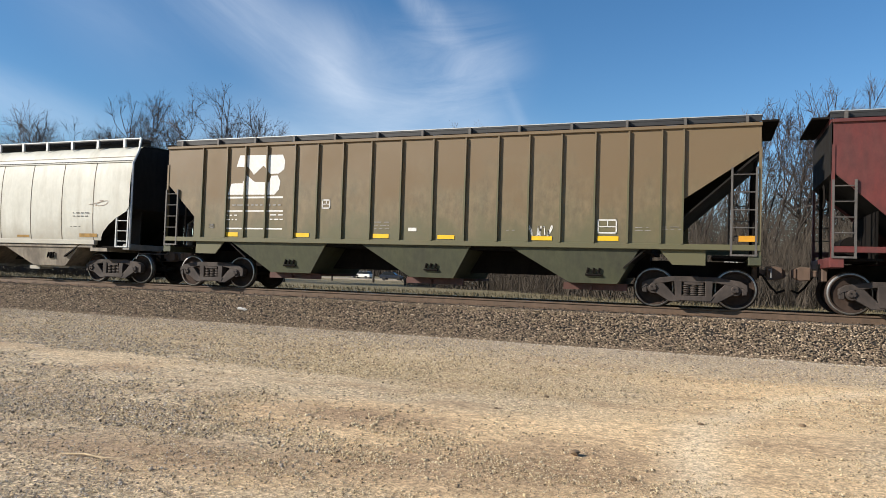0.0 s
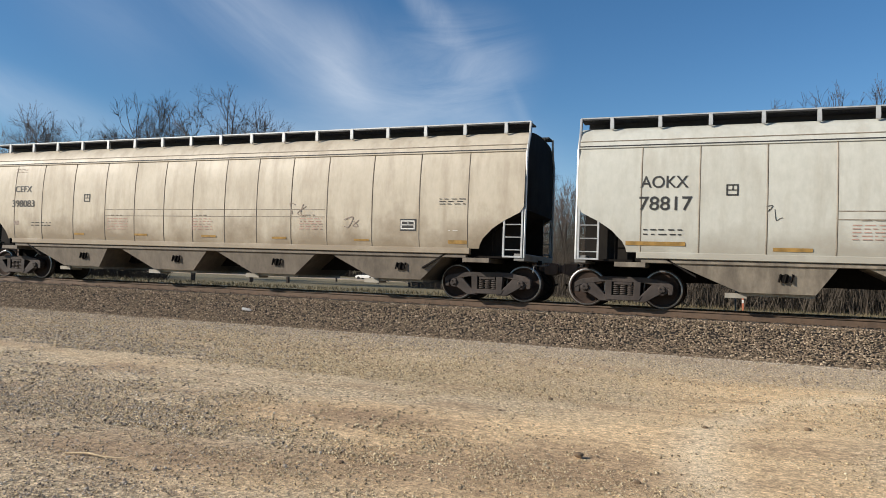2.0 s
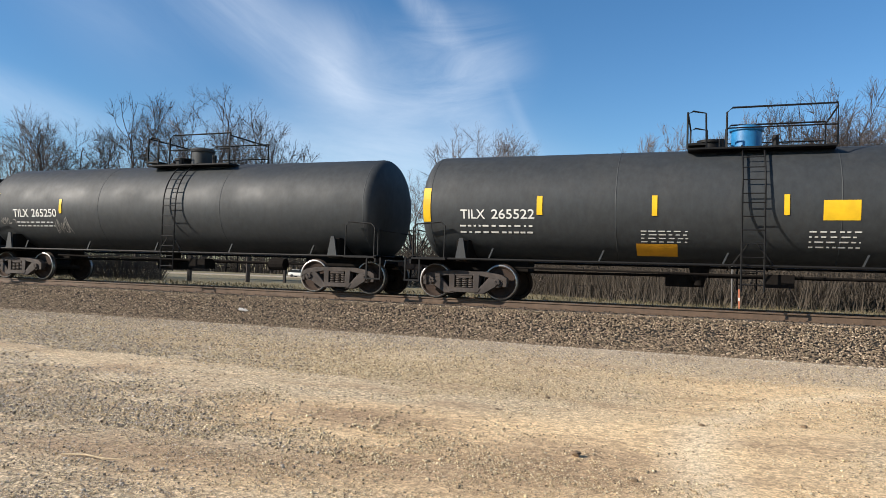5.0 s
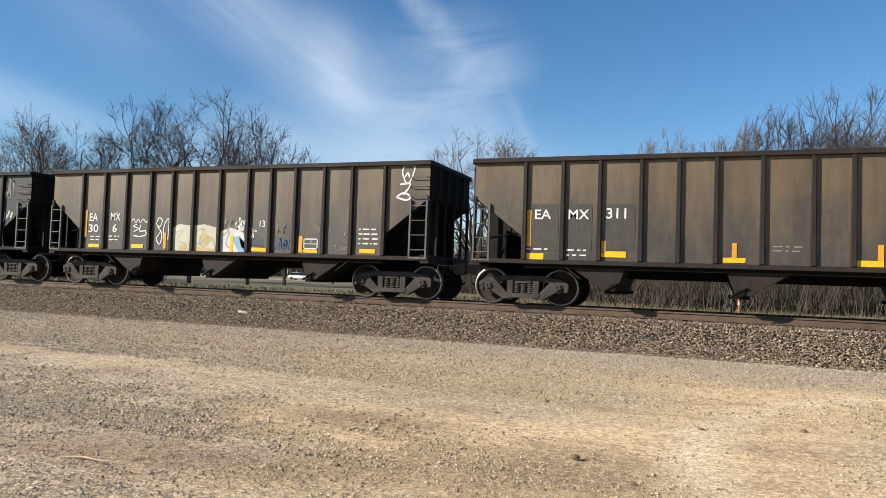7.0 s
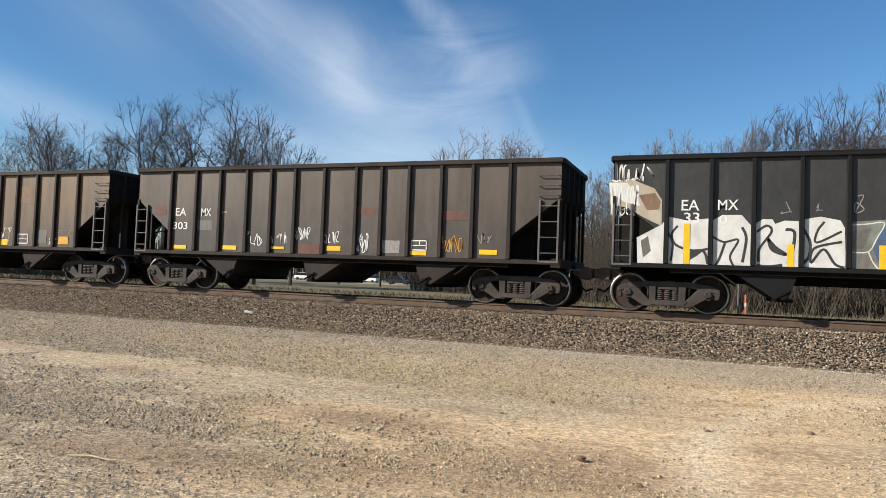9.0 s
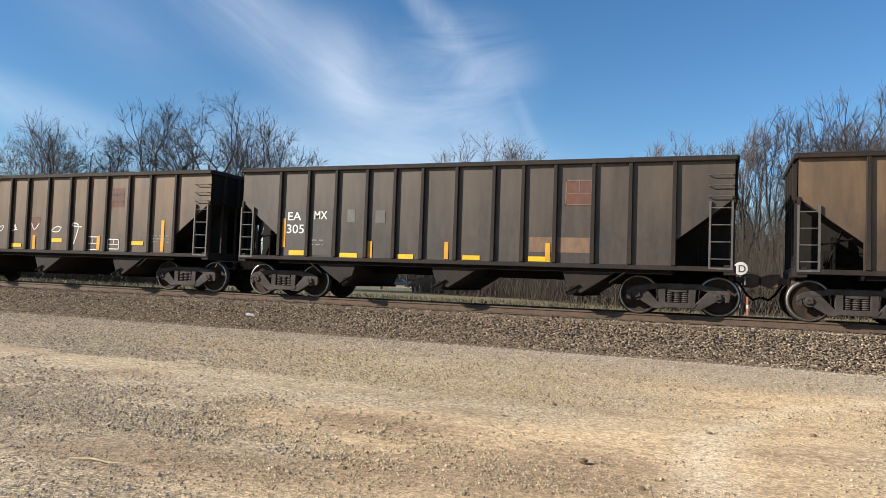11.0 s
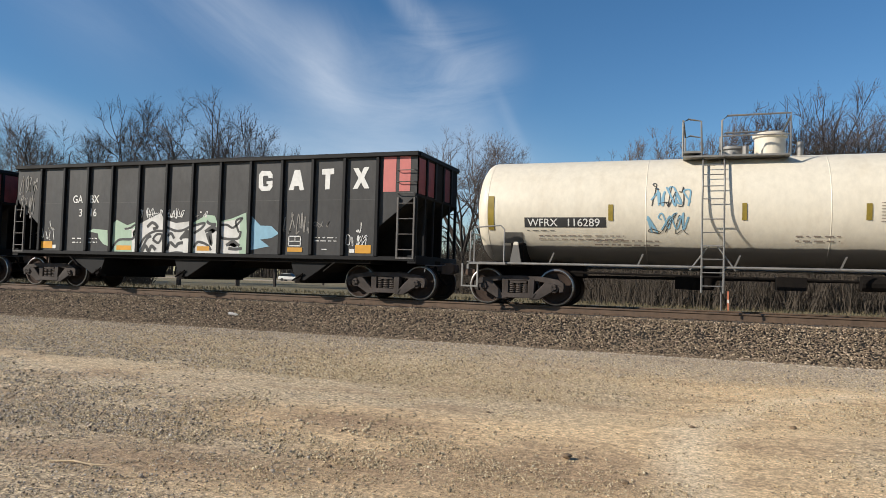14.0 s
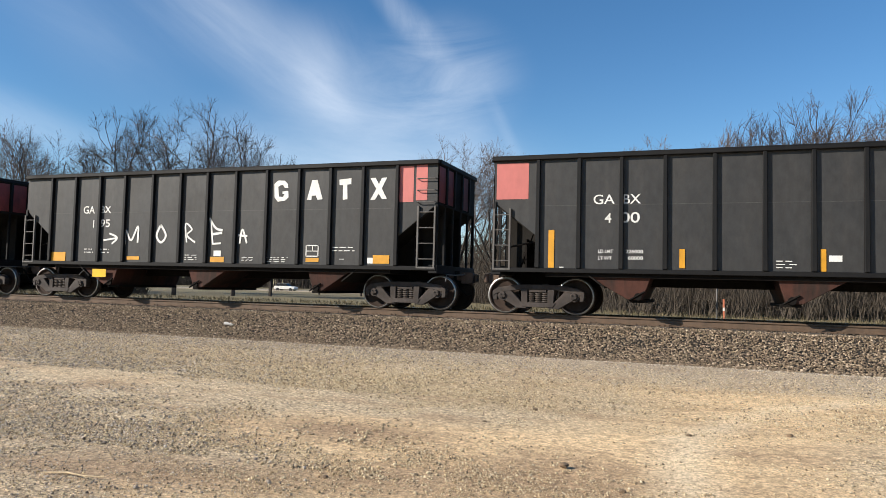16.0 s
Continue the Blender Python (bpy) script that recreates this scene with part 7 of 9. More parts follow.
scrawl(e306[0], 1.95, 1.68, 0.32, 0.26, M_STENCIL, e306[1], 160, 3, 0.015)
scrawl(e306[0], 3.23, 1.68, 0.23, 0.29, M_STENCIL, e306[1], 161, 3, 0.015)
scrawl(e306[0], 3.76, 1.25, 0.57, 0.13, M_STENCIL, e306[1], 162, 3, 0.015)
scrawl(e306[0], 4.13, 1.63, 0.19, 0.17, M_STENCIL, e306[1], 163, 2, 0.015)
bars(e306[0], 4.56, 1.38, 0.57, 0.51, 4, M_LETTER, e306[1], 164)
patch(e306[0], "reflector_tape", 4.60, 1.18, 0.46, 0.11, M_YELLOW, e306[1])
patch(e306[0], "reflector_tape", 5.22, 1.28, 0.10, 0.92, M_ORANGE, e306[1])
outline(e306[0], "spray_fill", [(-1.65, 1.80), (-1.44, 1.92), (-1.02, 1.88), (-0.98, 1.08), (-1.63, 1.08)], M_SPRAYL, e306[1])
outline(e306[0], "spray_fill", [(-0.89, 1.88), (-0.52, 1.92), (-0.03, 1.82), (0.01, 1.07), (-0.87, 1.07)], M_SPRAYL, e306[1])
outline(e306[0], "spray_fill", [(0.07, 1.72), (0.43, 1.83), (0.87, 1.69), (0.95, 1.36), (0.94, 1.07), (0.10, 1.08)], M_SPRAYW, e306[1])
outline(e306[0], "spray_shade", [(-1.41, 1.24), (-1.19, 1.35), (-1.02, 1.11), (-1.44, 1.09)], M_SPRAYY, e306[1])
outline(e306[0], "spray_shade", [(-0.70, 1.57), (-0.44, 1.68), (-0.21, 1.48), (-0.43, 1.26)], M_SPRAYY, e306[1])
outline(e306[0], "spray_shade", [(0.46, 1.54), (0.73, 1.60), (0.95, 1.41), (0.96, 1.10), (0.74, 1.11)], M_SPRAYC, e306[1])
outline(e306[0], "spray_shade", [(0.73, 1.56), (0.95, 1.39), (0.95, 1.19), (0.81, 1.29)], M_SPRAYB, e306[1])
outline(e306[0], "spray_shade", [(-0.80, 1.25), (-0.05, 1.20), (-0.05, 1.07), (-0.83, 1.07)], M_SPRAYY, e306[1])
strokes(e306[0], M_SPRAYP, e306[1], 0.05, [[(-1.57, 1.67), (-1.28, 1.73), (-1.48, 1.46), (-1.14, 1.32)], [(-0.83, 1.68), (-0.52, 1.78), (-0.66, 1.40), (-0.25, 1.55), (-0.09, 1.20)], [(0.14, 1.61), (0.37, 1.69), (0.29, 1.34), (0.53, 1.21)], [(-0.42, 1.12), (-0.58, 1.33), (-0.84, 1.36)]])
strokes(e306[0], M_LETTER, e306[1], 0.03, [[(1.10, 1.60), (1.22, 1.55), (1.18, 1.81)]])
strokes(e306[0], M_LETTER, e306[1], 0.032, [[(-3.26, 2.00), (-3.17, 2.07), (-3.09, 1.96), (-3.00, 2.06), (-2.92, 1.96), (-2.80, 2.06), (-2.68, 1.96), (-2.59, 2.07)], [(-3.04, 1.91), (-3.17, 1.84), (-2.98, 1.77), (-3.16, 1.68)], [(-2.89, 1.89), (-2.92, 1.70), (-2.70, 1.72)], [(-3.16, 1.56), (-2.92, 1.53), (-2.68, 1.59), (-2.70, 1.71)]])
strokes(e306[0], M_LETTER, e306[1], 0.032, [[(-2.21, 2.11), (-2.28, 1.93), (-2.15, 1.84), (-2.07, 2.03), (-2.19, 2.11)], [(-2.24, 1.84), (-2.13, 1.68), (-2.27, 1.48), (-2.14, 1.31), (-2.06, 1.53), (-2.12, 1.74)], [(-1.98, 1.35), (-2.01, 1.78), (-1.92, 2.01), (-1.82, 2.04), (-1.83, 1.45)]])
scrawl(e306[0], 1.18, 1.27, 0.44, 0.28, M_SPRAYB, e306[1], 165, 4, 0.03)
scrawl(e306[0], 1.87, 1.20, 0.53, 0.35, M_SPRAYB, e306[1], 166, 5, 0.035)
strokes(e306[0], M_LETTER, e306[1], 0.045, [[(5.84, 3.49), (5.78, 3.31), (5.90, 3.04), (6.02, 3.10), (6.12, 3.47), (5.84, 3.49)], [(5.86, 3.19), (5.93, 3.30), (5.99, 3.18)], [(5.73, 3.00), (6.02, 3.01), (5.83, 2.73)], [(5.63, 2.67), (5.84, 2.78), (6.03, 2.67), (5.90, 2.59), (5.63, 2.67)]])
lettering(e330[0], "EA", -5.28, 2.34, 0.24, M_LETTER, e330[1], 0.40)
lettering(e330[0], "MX", -4.51, 2.35, 0.23, M_LETTER, e330[1], 0.44)
lettering(e330[0], "33", -5.22, 2.06, 0.23, M_LETTER, e330[1], 0.35)
lettering(e330[0], "0", -4.46, 2.05, 0.19, M_LETTER, e330[1], 0.16)
scrawl(e330[0], -6.81, 3.01, 0.92, 0.42, M_LETTER, e330[1], 167, 6, 0.03)
scrawl(e330[0], -6.82, 2.15, 0.62, 0.80, M_LETTER, e330[1], 168, 6, 0.025)
patch(e330[0], "reflector_tape", -5.20, 1.14, 0.14, 0.90, M_YELLOW, e330[1])
patch(e330[0], "reflector_tape", -3.09, 1.06, 0.13, 0.55, M_YELLOW, e330[1])
patch(e330[0], "reflector_tape", -1.39, 1.12, 0.21, 0.50, M_YELLOW, e330[1])
patch(e330[0], "reflector_tape", 0.56, 1.11, 0.23, 0.48, M_YELLOW, e330[1])
scrawl(e330[0], -3.26, 2.26, 0.25, 0.33, M_STENCIL, e330[1], 169, 1, 0.02)
scrawl(e330[0], -2.58, 2.29, 0.15, 0.33, M_STENCIL, e330[1], 170, 1, 0.02)
scrawl(e330[0], -1.84, 2.28, 0.16, 0.36, M_STENCIL, e330[1], 171, 1, 0.02)
scrawl(e330[0], -0.98, 2.38, 0.13, 0.21, M_STENCIL, e330[1], 172, 1, 0.02)
scrawl(e330[0], -0.67, 2.37, 0.18, 0.28, M_STENCIL, e330[1], 173, 1, 0.025)
patch(e330[0], "reflector_tape", 2.68, 1.12, 0.14, 0.53, M_YELLOW, e330[1])
patch(e330[0], "reflector_tape", 5.20, 1.19, 0.12, 0.89, M_YELLOW, e330[1])
scrawl(e330[0], 5.52, 1.99, 0.49, 0.29, M_LETTER, e330[1], 174, 4, 0.025)
scrawl(e330[0], 5.55, 2.70, 0.51, 0.74, M_STENCIL, e330[1], 175, 4, 0.03)
outline(e330[0], "spray_cloud", [(-6.88, 2.99), (-6.38, 3.07), (-5.85, 2.84), (-5.68, 2.57), (-5.68, 1.98), (-6.07, 2.17), (-6.44, 2.40), (-6.85, 2.48)], M_SPRAYP, e330[1])
outline(e330[0], "spray_fill", [(-6.20, 2.69), (-5.84, 2.74), (-5.71, 2.54), (-5.75, 2.36), (-6.01, 2.34)], M_RUSTPALE, e330[1])
outline(e330[0], "spray_fill", [(-6.88, 2.99), (-6.47, 2.98), (-6.23, 2.71), (-6.17, 2.44), (-6.53, 2.54), (-6.86, 2.75)], M_SPRAYW, e330[1])
outline(e330[0], "spray_fill", [(-6.19, 1.06), (-6.22, 1.71), (-5.97, 1.85), (-5.67, 2.02), (-5.54, 2.20), (-5.13, 2.11), (-4.67, 2.16), (-4.62, 1.05), (-5.59, 1.05)], M_SPRAYW, e330[1])
outline(e330[0], "spray_fill", [(-4.63, 2.09), (-4.39, 2.24), (-4.00, 2.24), (-3.80, 2.00), (-3.76, 1.05), (-4.58, 1.05)], M_SPRAYW, e330[1])
outline(e330[0], "spray_fill", [(-3.77, 2.02), (-3.58, 2.15), (-3.39, 2.15), (-3.33, 2.05), (-3.15, 2.12), (-2.88, 2.11), (-2.84, 1.06), (-3.72, 1.04)], M_SPRAYW, e330[1])
outline(e330[0], "spray_fill", [(-2.83, 2.14), (-2.46, 2.21), (-2.09, 2.13), (-2.01, 1.97), (-1.98, 1.04), (-2.79, 1.05)], M_SPRAYW, e330[1])
strokes(e330[0], M_LETTERK, e330[1], 0.055, [[(-5.56, 1.86), (-5.43, 1.61), (-5.46, 1.19)], [(-5.33, 1.99), (-5.45, 1.80), (-5.36, 1.56), (-5.01, 1.44), (-4.67, 1.48)], [(-5.15, 1.14), (-5.11, 1.38), (-4.78, 1.43), (-4.68, 1.15)]])
strokes(e330[0], M_LETTERK, e330[1], 0.055, [[(-4.58, 1.75), (-4.35, 1.64), (-4.06, 1.69), (-4.22, 1.33), (-4.13, 1.09)], [(-4.33, 1.62), (-4.44, 1.27), (-4.52, 1.12)], [(-3.99, 1.97), (-3.90, 1.72), (-3.97, 1.20)]])
strokes(e330[0], M_LETTERK, e330[1], 0.06, [[(-3.69, 1.87), (-3.50, 2.01), (-3.40, 1.88), (-3.63, 1.51), (-3.65, 1.22)], [(-3.47, 1.73), (-3.31, 1.54), (-3.11, 1.39), (-3.38, 1.48), (-3.47, 1.73)], [(-3.13, 1.93), (-2.96, 1.88), (-2.98, 1.52), (-3.07, 1.20)], [(-3.68, 1.14), (-3.46, 1.12), (-3.18, 1.16)]])
strokes(e330[0], M_LETTERK, e330[1], 0.055, [[(-2.39, 2.10), (-2.52, 1.90), (-2.53, 1.66), (-2.07, 1.90)], [(-2.06, 1.68), (-2.57, 1.54), (-2.63, 1.23), (-2.40, 1.52), (-2.19, 1.22), (-2.01, 1.14)], [(-2.80, 1.97), (-2.66, 1.68), (-2.67, 1.37), (-2.77, 1.22)]])
outline(e330[0], "spray_shade", [(-5.14, 1.41), (-4.76, 1.45), (-4.91, 1.32), (-5.09, 1.20)], M_LETTERK, e330[1])
outline(e330[0], "spray_shade", [(-3.49, 1.73), (-3.12, 1.40), (-3.36, 1.47)], M_LETTERK, e330[1])
outline(e330[0], "spray_shade", [(-6.13, 1.64), (-5.97, 1.75), (-5.90, 1.41), (-6.07, 1.25)], M_GREYBAND, e330[1])
outline(e330[0], "spray_fill", [(-1.93, 2.10), (-1.16, 2.16), (-1.12, 1.03), (-1.90, 1.03)], M_SPRAYG, e330[1])
outline(e330[0], "spray_shade", [(-1.50, 1.55), (-1.33, 2.01), (-1.16, 2.05), (-1.12, 1.07), (-1.34, 1.08)], M_SPRAYB, e330[1])
outline(e330[0], "spray_shade", [(-1.88, 1.90), (-1.53, 1.98), (-1.66, 1.56), (-1.89, 1.52)], M_GREYBAND, e330[1])
strokes(e330[0], M_SPRAYW, e330[1], 0.03, [[(-1.91, 2.03), (-1.60, 2.06), (-1.30, 2.08), (-1.43, 1.77), (-1.58, 1.49), (-1.90, 1.47)], [(-1.58, 1.49), (-1.50, 1.28), (-1.37, 1.09)]])
outline(e330[0], "spray_fill", [(-1.08, 1.97), (-0.82, 2.13), (-0.67, 2.26), (-0.45, 2.11), (-0.17, 1.95), (-0.13, 1.04), (-1.06, 1.03)], M_SPRAYP, e330[1])
outline(e330[0], "spray_shade", [(-0.97, 1.76), (-0.81, 1.91), (-0.70, 1.85), (-0.68, 1.49), (-0.86, 1.43), (-0.95, 1.50)], M_SPRAYM, e330[1])
outline(e330[0], "spray_shade", [(-0.59, 1.57), (-0.46, 1.85), (-0.28, 1.61), (-0.16, 1.11), (-0.50, 1.08)], M_SPRAYG, e330[1])
strokes(e330[0], M_SPRAYR, e330[1], 0.035, [[(-1.08, 1.94), (-0.89, 2.13), (-0.69, 2.28), (-0.49, 2.11)], [(-0.96, 1.09), (-1.02, 1.57), (-0.95, 1.91)]])
strokes(e330[0], M_SPRAYW, e330[1], 0.03, [[(-0.87, 1.07), (-0.94, 1.57), (-0.83, 1.98), (-0.61, 1.95), (-0.54, 1.51), (-0.63, 1.06)], [(-0.43, 1.90), (-0.27, 2.06), (-0.19, 1.81), (-0.37, 1.67), (-0.43, 1.90)], [(-0.46, 1.10), (-0.33, 1.44), (-0.16, 1.31)]])
outline(e330[0], "spray_fill", [(-0.03, 2.11), (0.14, 2.19), (0.43, 2.19), (0.84, 2.06), (0.85, 1.66), (-0.01, 1.60)], M_SPRAYR, e330[1])
outline(e330[0], "spray_fill", [(-0.01, 1.59), (0.85, 1.64), (0.87, 1.03), (0.01, 1.06)], M_SPRAYG, e330[1])
outline(e330[0], "spray_shade", [(0.06, 1.87), (0.51, 1.75), (0.76, 1.50), (0.33, 1.43)], M_GREYBAND, e330[1])
scrawl(e330[0], 0.00, 1.06, 0.85, 1.07, M_SPRAYW, e330[1], 176, 9, 0.025)
outline(e330[0], "spray_fill", [(0.92, 1.93), (1.36, 2.01), (1.76, 1.92), (1.79, 1.03), (0.94, 1.02)], M_SPRAYP, e330[1])
outline(e330[0], "spray_shade", [(1.36, 1.60), (1.61, 1.67), (1.77, 1.57), (1.68, 1.39), (1.43, 1.38)], M_RUSTPALE, e330[1])
outline(e330[0], "spray_shade", [(0.93, 1.88), (1.07, 1.76), (1.04, 1.38), (0.94, 1.26)], M_SPRAYR, e330[1])
strokes(e330[0], M_SPRAYR, e330[1], 0.045, [[(0.94, 1.93), (1.37, 1.91), (1.75, 1.84)], [(1.36, 1.32), (1.56, 1.38), (1.76, 1.38)], [(1.01, 1.45), (1.19, 1.70), (1.14, 1.26)]])
strokes(e330[0], M_STENCIL, e330[1], 0.03, [[(1.26, 2.06), (1.62, 2.16), (1.67, 1.91), (1.32, 1.90), (1.26, 2.06)], [(1.00, 2.04), (1.14, 2.26), (1.45, 2.27)], [(0.96, 1.13), (1.26, 1.26), (1.75, 1.11)]])
outline(e330[0], "spray_fill", [(1.80, 1.95), (1.93, 2.10), (2.31, 2.03), (2.62, 1.95), (2.64, 1.02), (1.81, 1.06)], M_SPRAYW, e330[1])
outline(e330[0], "spray_shade", [(2.06, 1.99), (2.14, 2.10), (2.43, 2.10), (2.56, 1.95), (2.37, 1.92)], M_SPRAYY, e330[1])
strokes(e330[0], M_LETTERK, e330[1], 0.06, [[(1.87, 1.90), (2.14, 2.03), (2.55, 1.97), (2.39, 1.87), (2.22, 1.65), (1.98, 1.67), (2.24, 1.47), (2.10, 1.33), (1.83, 1.43)], [(2.24, 1.26), (2.44, 1.43), (2.53, 1.10)], [(1.85, 1.16), (2.04, 1.19), (2.22, 1.07)]])
outline(e330[0], "spray_shade", [(2.23, 1.65), (2.40, 1.84), (2.49, 1.81), (2.47, 1.47), (2.30, 1.35)], M_LETTERK, e330[1])
strokes(e330[0], M_SPRAYR, e330[1], 0.03, [[(1.85, 1.33), (1.98, 1.22), (2.12, 1.07)]])
outline(e330[0], "spray_fill", [(2.67, 2.07), (2.86, 2.19), (3.11, 2.04), (3.62, 2.04), (3.65, 1.03), (2.69, 1.03)], M_SPRAYW, e330[1])
outline(e330[0], "spray_shade", [(3.06, 2.05), (3.14, 2.17), (3.32, 2.16), (3.40, 2.04)], M_SPRAYY, e330[1])
strokes(e330[0], M_LETTERK, e330[1], 0.06, [[(2.69, 2.04), (2.87, 2.19), (3.08, 2.01), (3.06, 1.78), (3.03, 1.49)], [(3.27, 1.88), (3.06, 1.73), (3.05, 1.43), (3.22, 1.17), (3.44, 1.29), (3.51, 1.61), (3.40, 1.84), (3.27, 1.88)], [(2.75, 1.87), (2.91, 1.91), (2.84, 1.60), (2.79, 1.48)], [(3.53, 2.00), (3.51, 1.73), (3.62, 1.62)]])
outline(e330[0], "spray_shade", [(3.28, 1.72), (3.36, 1.64), (3.38, 1.46), (3.32, 1.36), (3.23, 1.37), (3.19, 1.55)], M_LETTERK, e330[1])
outline(e330[0], "spray_fill", [(3.70, 2.11), (3.80, 2.21), (3.99, 2.00), (4.48, 2.00), (4.51, 1.04), (3.72, 1.02)], M_SPRAYW, e330[1])
outline(e330[0], "spray_shade", [(3.81, 2.10), (3.91, 2.14), (4.15, 2.10), (4.10, 2.00), (3.94, 1.99)], M_SPRAYY, e330[1])
strokes(e330[0], M_LETTERK, e330[1], 0.06, [[(3.71, 2.08), (3.78, 2.18), (3.94, 1.96), (3.92, 1.68), (4.21, 1.71)], [(3.98, 1.95), (4.23, 1.97), (4.47, 1.96)], [(4.47, 1.63), (4.06, 1.59), (4.25, 1.44), (4.13, 1.07)], [(3.77, 1.50), (3.89, 1.33), (3.85, 1.06)]])
outline(e330[0], "spray_shade", [(4.06, 1.58), (4.32, 1.62), (4.47, 1.51), (4.24, 1.44)], M_LETTERK, e330[1])
outline(e330[0], "spray_fill", [(4.56, 2.02), (4.89, 2.08), (5.20, 1.94), (5.45, 1.76), (5.49, 1.48), (5.36, 1.07), (4.57, 1.06)], M_SPRAYW, e330[1])
outline(e330[0], "spray_fill", [(4.55, 2.06), (4.65, 2.23), (4.94, 2.27), (5.17, 2.08), (5.50, 1.97), (5.50, 1.76), (5.20, 1.95), (4.89, 2.08)], M_SPRAYY, e330[1])
outline(e330[0], "spray_fill", [(5.46, 1.76), (5.55, 1.82), (5.60, 1.26), (5.72, 1.03), (5.36, 1.05), (5.50, 1.48)], M_SPRAYY, e330[1])
strokes(e330[0], M_LETTERK, e330[1], 0.06, [[(4.58, 2.01), (4.89, 2.05), (4.83, 1.90), (4.59, 1.68)], [(4.94, 1.71), (5.21, 1.87), (5.40, 1.69), (5.40, 1.36), (5.17, 1.13), (4.90, 1.18), (4.59, 1.43)], [(4.69, 1.63), (4.90, 1.57), (5.10, 1.70)], [(4.60, 1.23), (4.75, 1.09)]])
strokes(e330[0], M_ORANGE, e330[1], 0.03, [[(5.40, 1.93), (5.53, 1.82), (5.56, 1.37), (5.64, 1.06)]])
lettering(e330[0], "B", 2.08, 2.15, 0.27, M_SPRAYT, e330[1], 0.27)
lettering(e330[0], "A", 2.88, 2.26, 0.28, M_SPRAYT, e330[1], 0.24)
lettering(e330[0], "N", 3.80, 2.19, 0.28, M_SPRAYT, e330[1], 0.27)
lettering(e330[0], "E", 4.67, 2.24, 0.26, M_SPRAYT, e330[1], 0.24)
scrawl(e330[0], -0.46, 0.82, 0.77, 0.13, M_STENCIL, e330[1], 177, 3, 0.02)
lettering(e303[0], "EA", -5.12, 2.17, 0.23, M_LETTER, e303[1], 0.42)
lettering(e303[0], "MX", -4.16, 2.16, 0.23, M_LETTER, e303[1], 0.37)
lettering(e303[0], "303", -5.19, 1.77, 0.21, M_LETTER, e303[1], 0.56)
patch(e303[0], "overpainted_patch", -4.29, 1.75, 0.55, 0.28, M_GREYBAND, e303[1])
bars(e303[0], -3.41, 2.19, 0.21, 0.19, 1, M_STENCIL, e303[1], 178)
patch(e303[0], "reflector_tape", -5.10, 1.18, 0.46, 0.11, M_YELLOW, e303[1])
patch(e303[0], "reflector_tape", -3.31, 1.19, 0.48, 0.12, M_YELLOW, e303[1])
patch(e303[0], "reflector_tape", -1.67, 1.24, 0.46, 0.07, M_YELLOW, e303[1])
patch(e303[0], "reflector_tape", 0.15, 1.23, 0.44, 0.13, M_YELLOW, e303[1])
patch(e303[0], "reflector_tape", 2.65, 1.17, 0.46, 0.11, M_YELLOW, e303[1])
patch(e303[0], "reflector_tape", 4.54, 1.23, 0.47, 0.12, M_YELLOW, e303[1])
scrawl(e303[0], -2.48, 1.32, 0.53, 0.42, M_LETTER, e303[1], 179, 4, 0.022)
scrawl(e303[0], -1.66, 1.33, 0.54, 0.39, M_LETTER, e303[1], 180, 4, 0.022)
scrawl(e303[0], -0.90, 1.50, 0.50, 0.39, M_LETTER, e303[1], 181, 4, 0.022)
scrawl(e303[0], 0.05, 1.43, 0.48, 0.32, M_LETTER, e303[1], 182, 4, 0.022)
scrawl(e303[0], 1.04, 1.22, 0.44, 0.50, M_LETTER, e303[1], 183, 4, 0.022)
scrawl(e303[0], 3.54, 1.26, 0.54, 0.44, M_ORANGE, e303[1], 184, 5, 0.022)
frame_box(e303[0], 2.67, 1.29, 0.45, 0.27, M_LETTER, e303[1])
scrawl(e303[0], 4.45, 1.51, 0.46, 0.26, M_STENCIL, e303[1], 185, 3, 0.022)
patch(e303[0], "rust_patch", -5.86, 2.20, 0.40, 0.27, M_RUSTRED, e303[1])
patch(e303[0], "rust_patch", -0.91, 1.11, 0.83, 0.28, M_RUSTRED, e303[1])
patch(e303[0], "rust_patch", 1.00, 2.22, 0.58, 0.20, M_RUSTRED, e303[1])
patch(e303[0], "rust_patch", 3.52, 2.08, 0.65, 0.24, M_RUSTRED, e303[1])
patch(e303[0], "faded_panel", 1.83, 1.21, 0.51, 0.33, M_STENCIL, e303[1])
patch(e30x[0], "faded_panel", 2.68, 2.55, 0.58, 0.57, M_RUSTPALE, e30x[1])
frame_box(e30x[0], 2.65, 1.21, 0.49, 0.33, M_LETTER, e30x[1])
patch(e30x[0], "overpainted_patch", 3.59, 1.25, 0.39, 0.42, M_GREYBAND, e30x[1])
patch(e30x[0], "reflector_tape", 0.05, 1.15, 0.58, 0.20, M_YELLOW, e30x[1])
patch(e30x[0], "reflector_tape", 1.80, 1.15, 0.40, 0.20, M_YELLOW, e30x[1])
patch(e30x[0], "reflector_tape", 4.53, 1.22, 0.42, 0.25, M_ORANGE, e30x[1])
scrawl(e30x[0], 4.03, 1.16, 0.40, 0.35, M_LETTER, e30x[1], 186, 2, 0.03)
scrawl(e30x[0], -0.87, 1.17, 0.53, 0.38, M_LETTER, e30x[1], 187, 4, 0.022)
scrawl(e30x[0], 0.05, 1.15, 0.56, 0.27, M_STENCIL, e30x[1], 188, 3, 0.022)
scrawl(e30x[0], 1.78, 1.22, 0.53, 0.53, M_LETTER, e30x[1], 189, 3, 0.022)
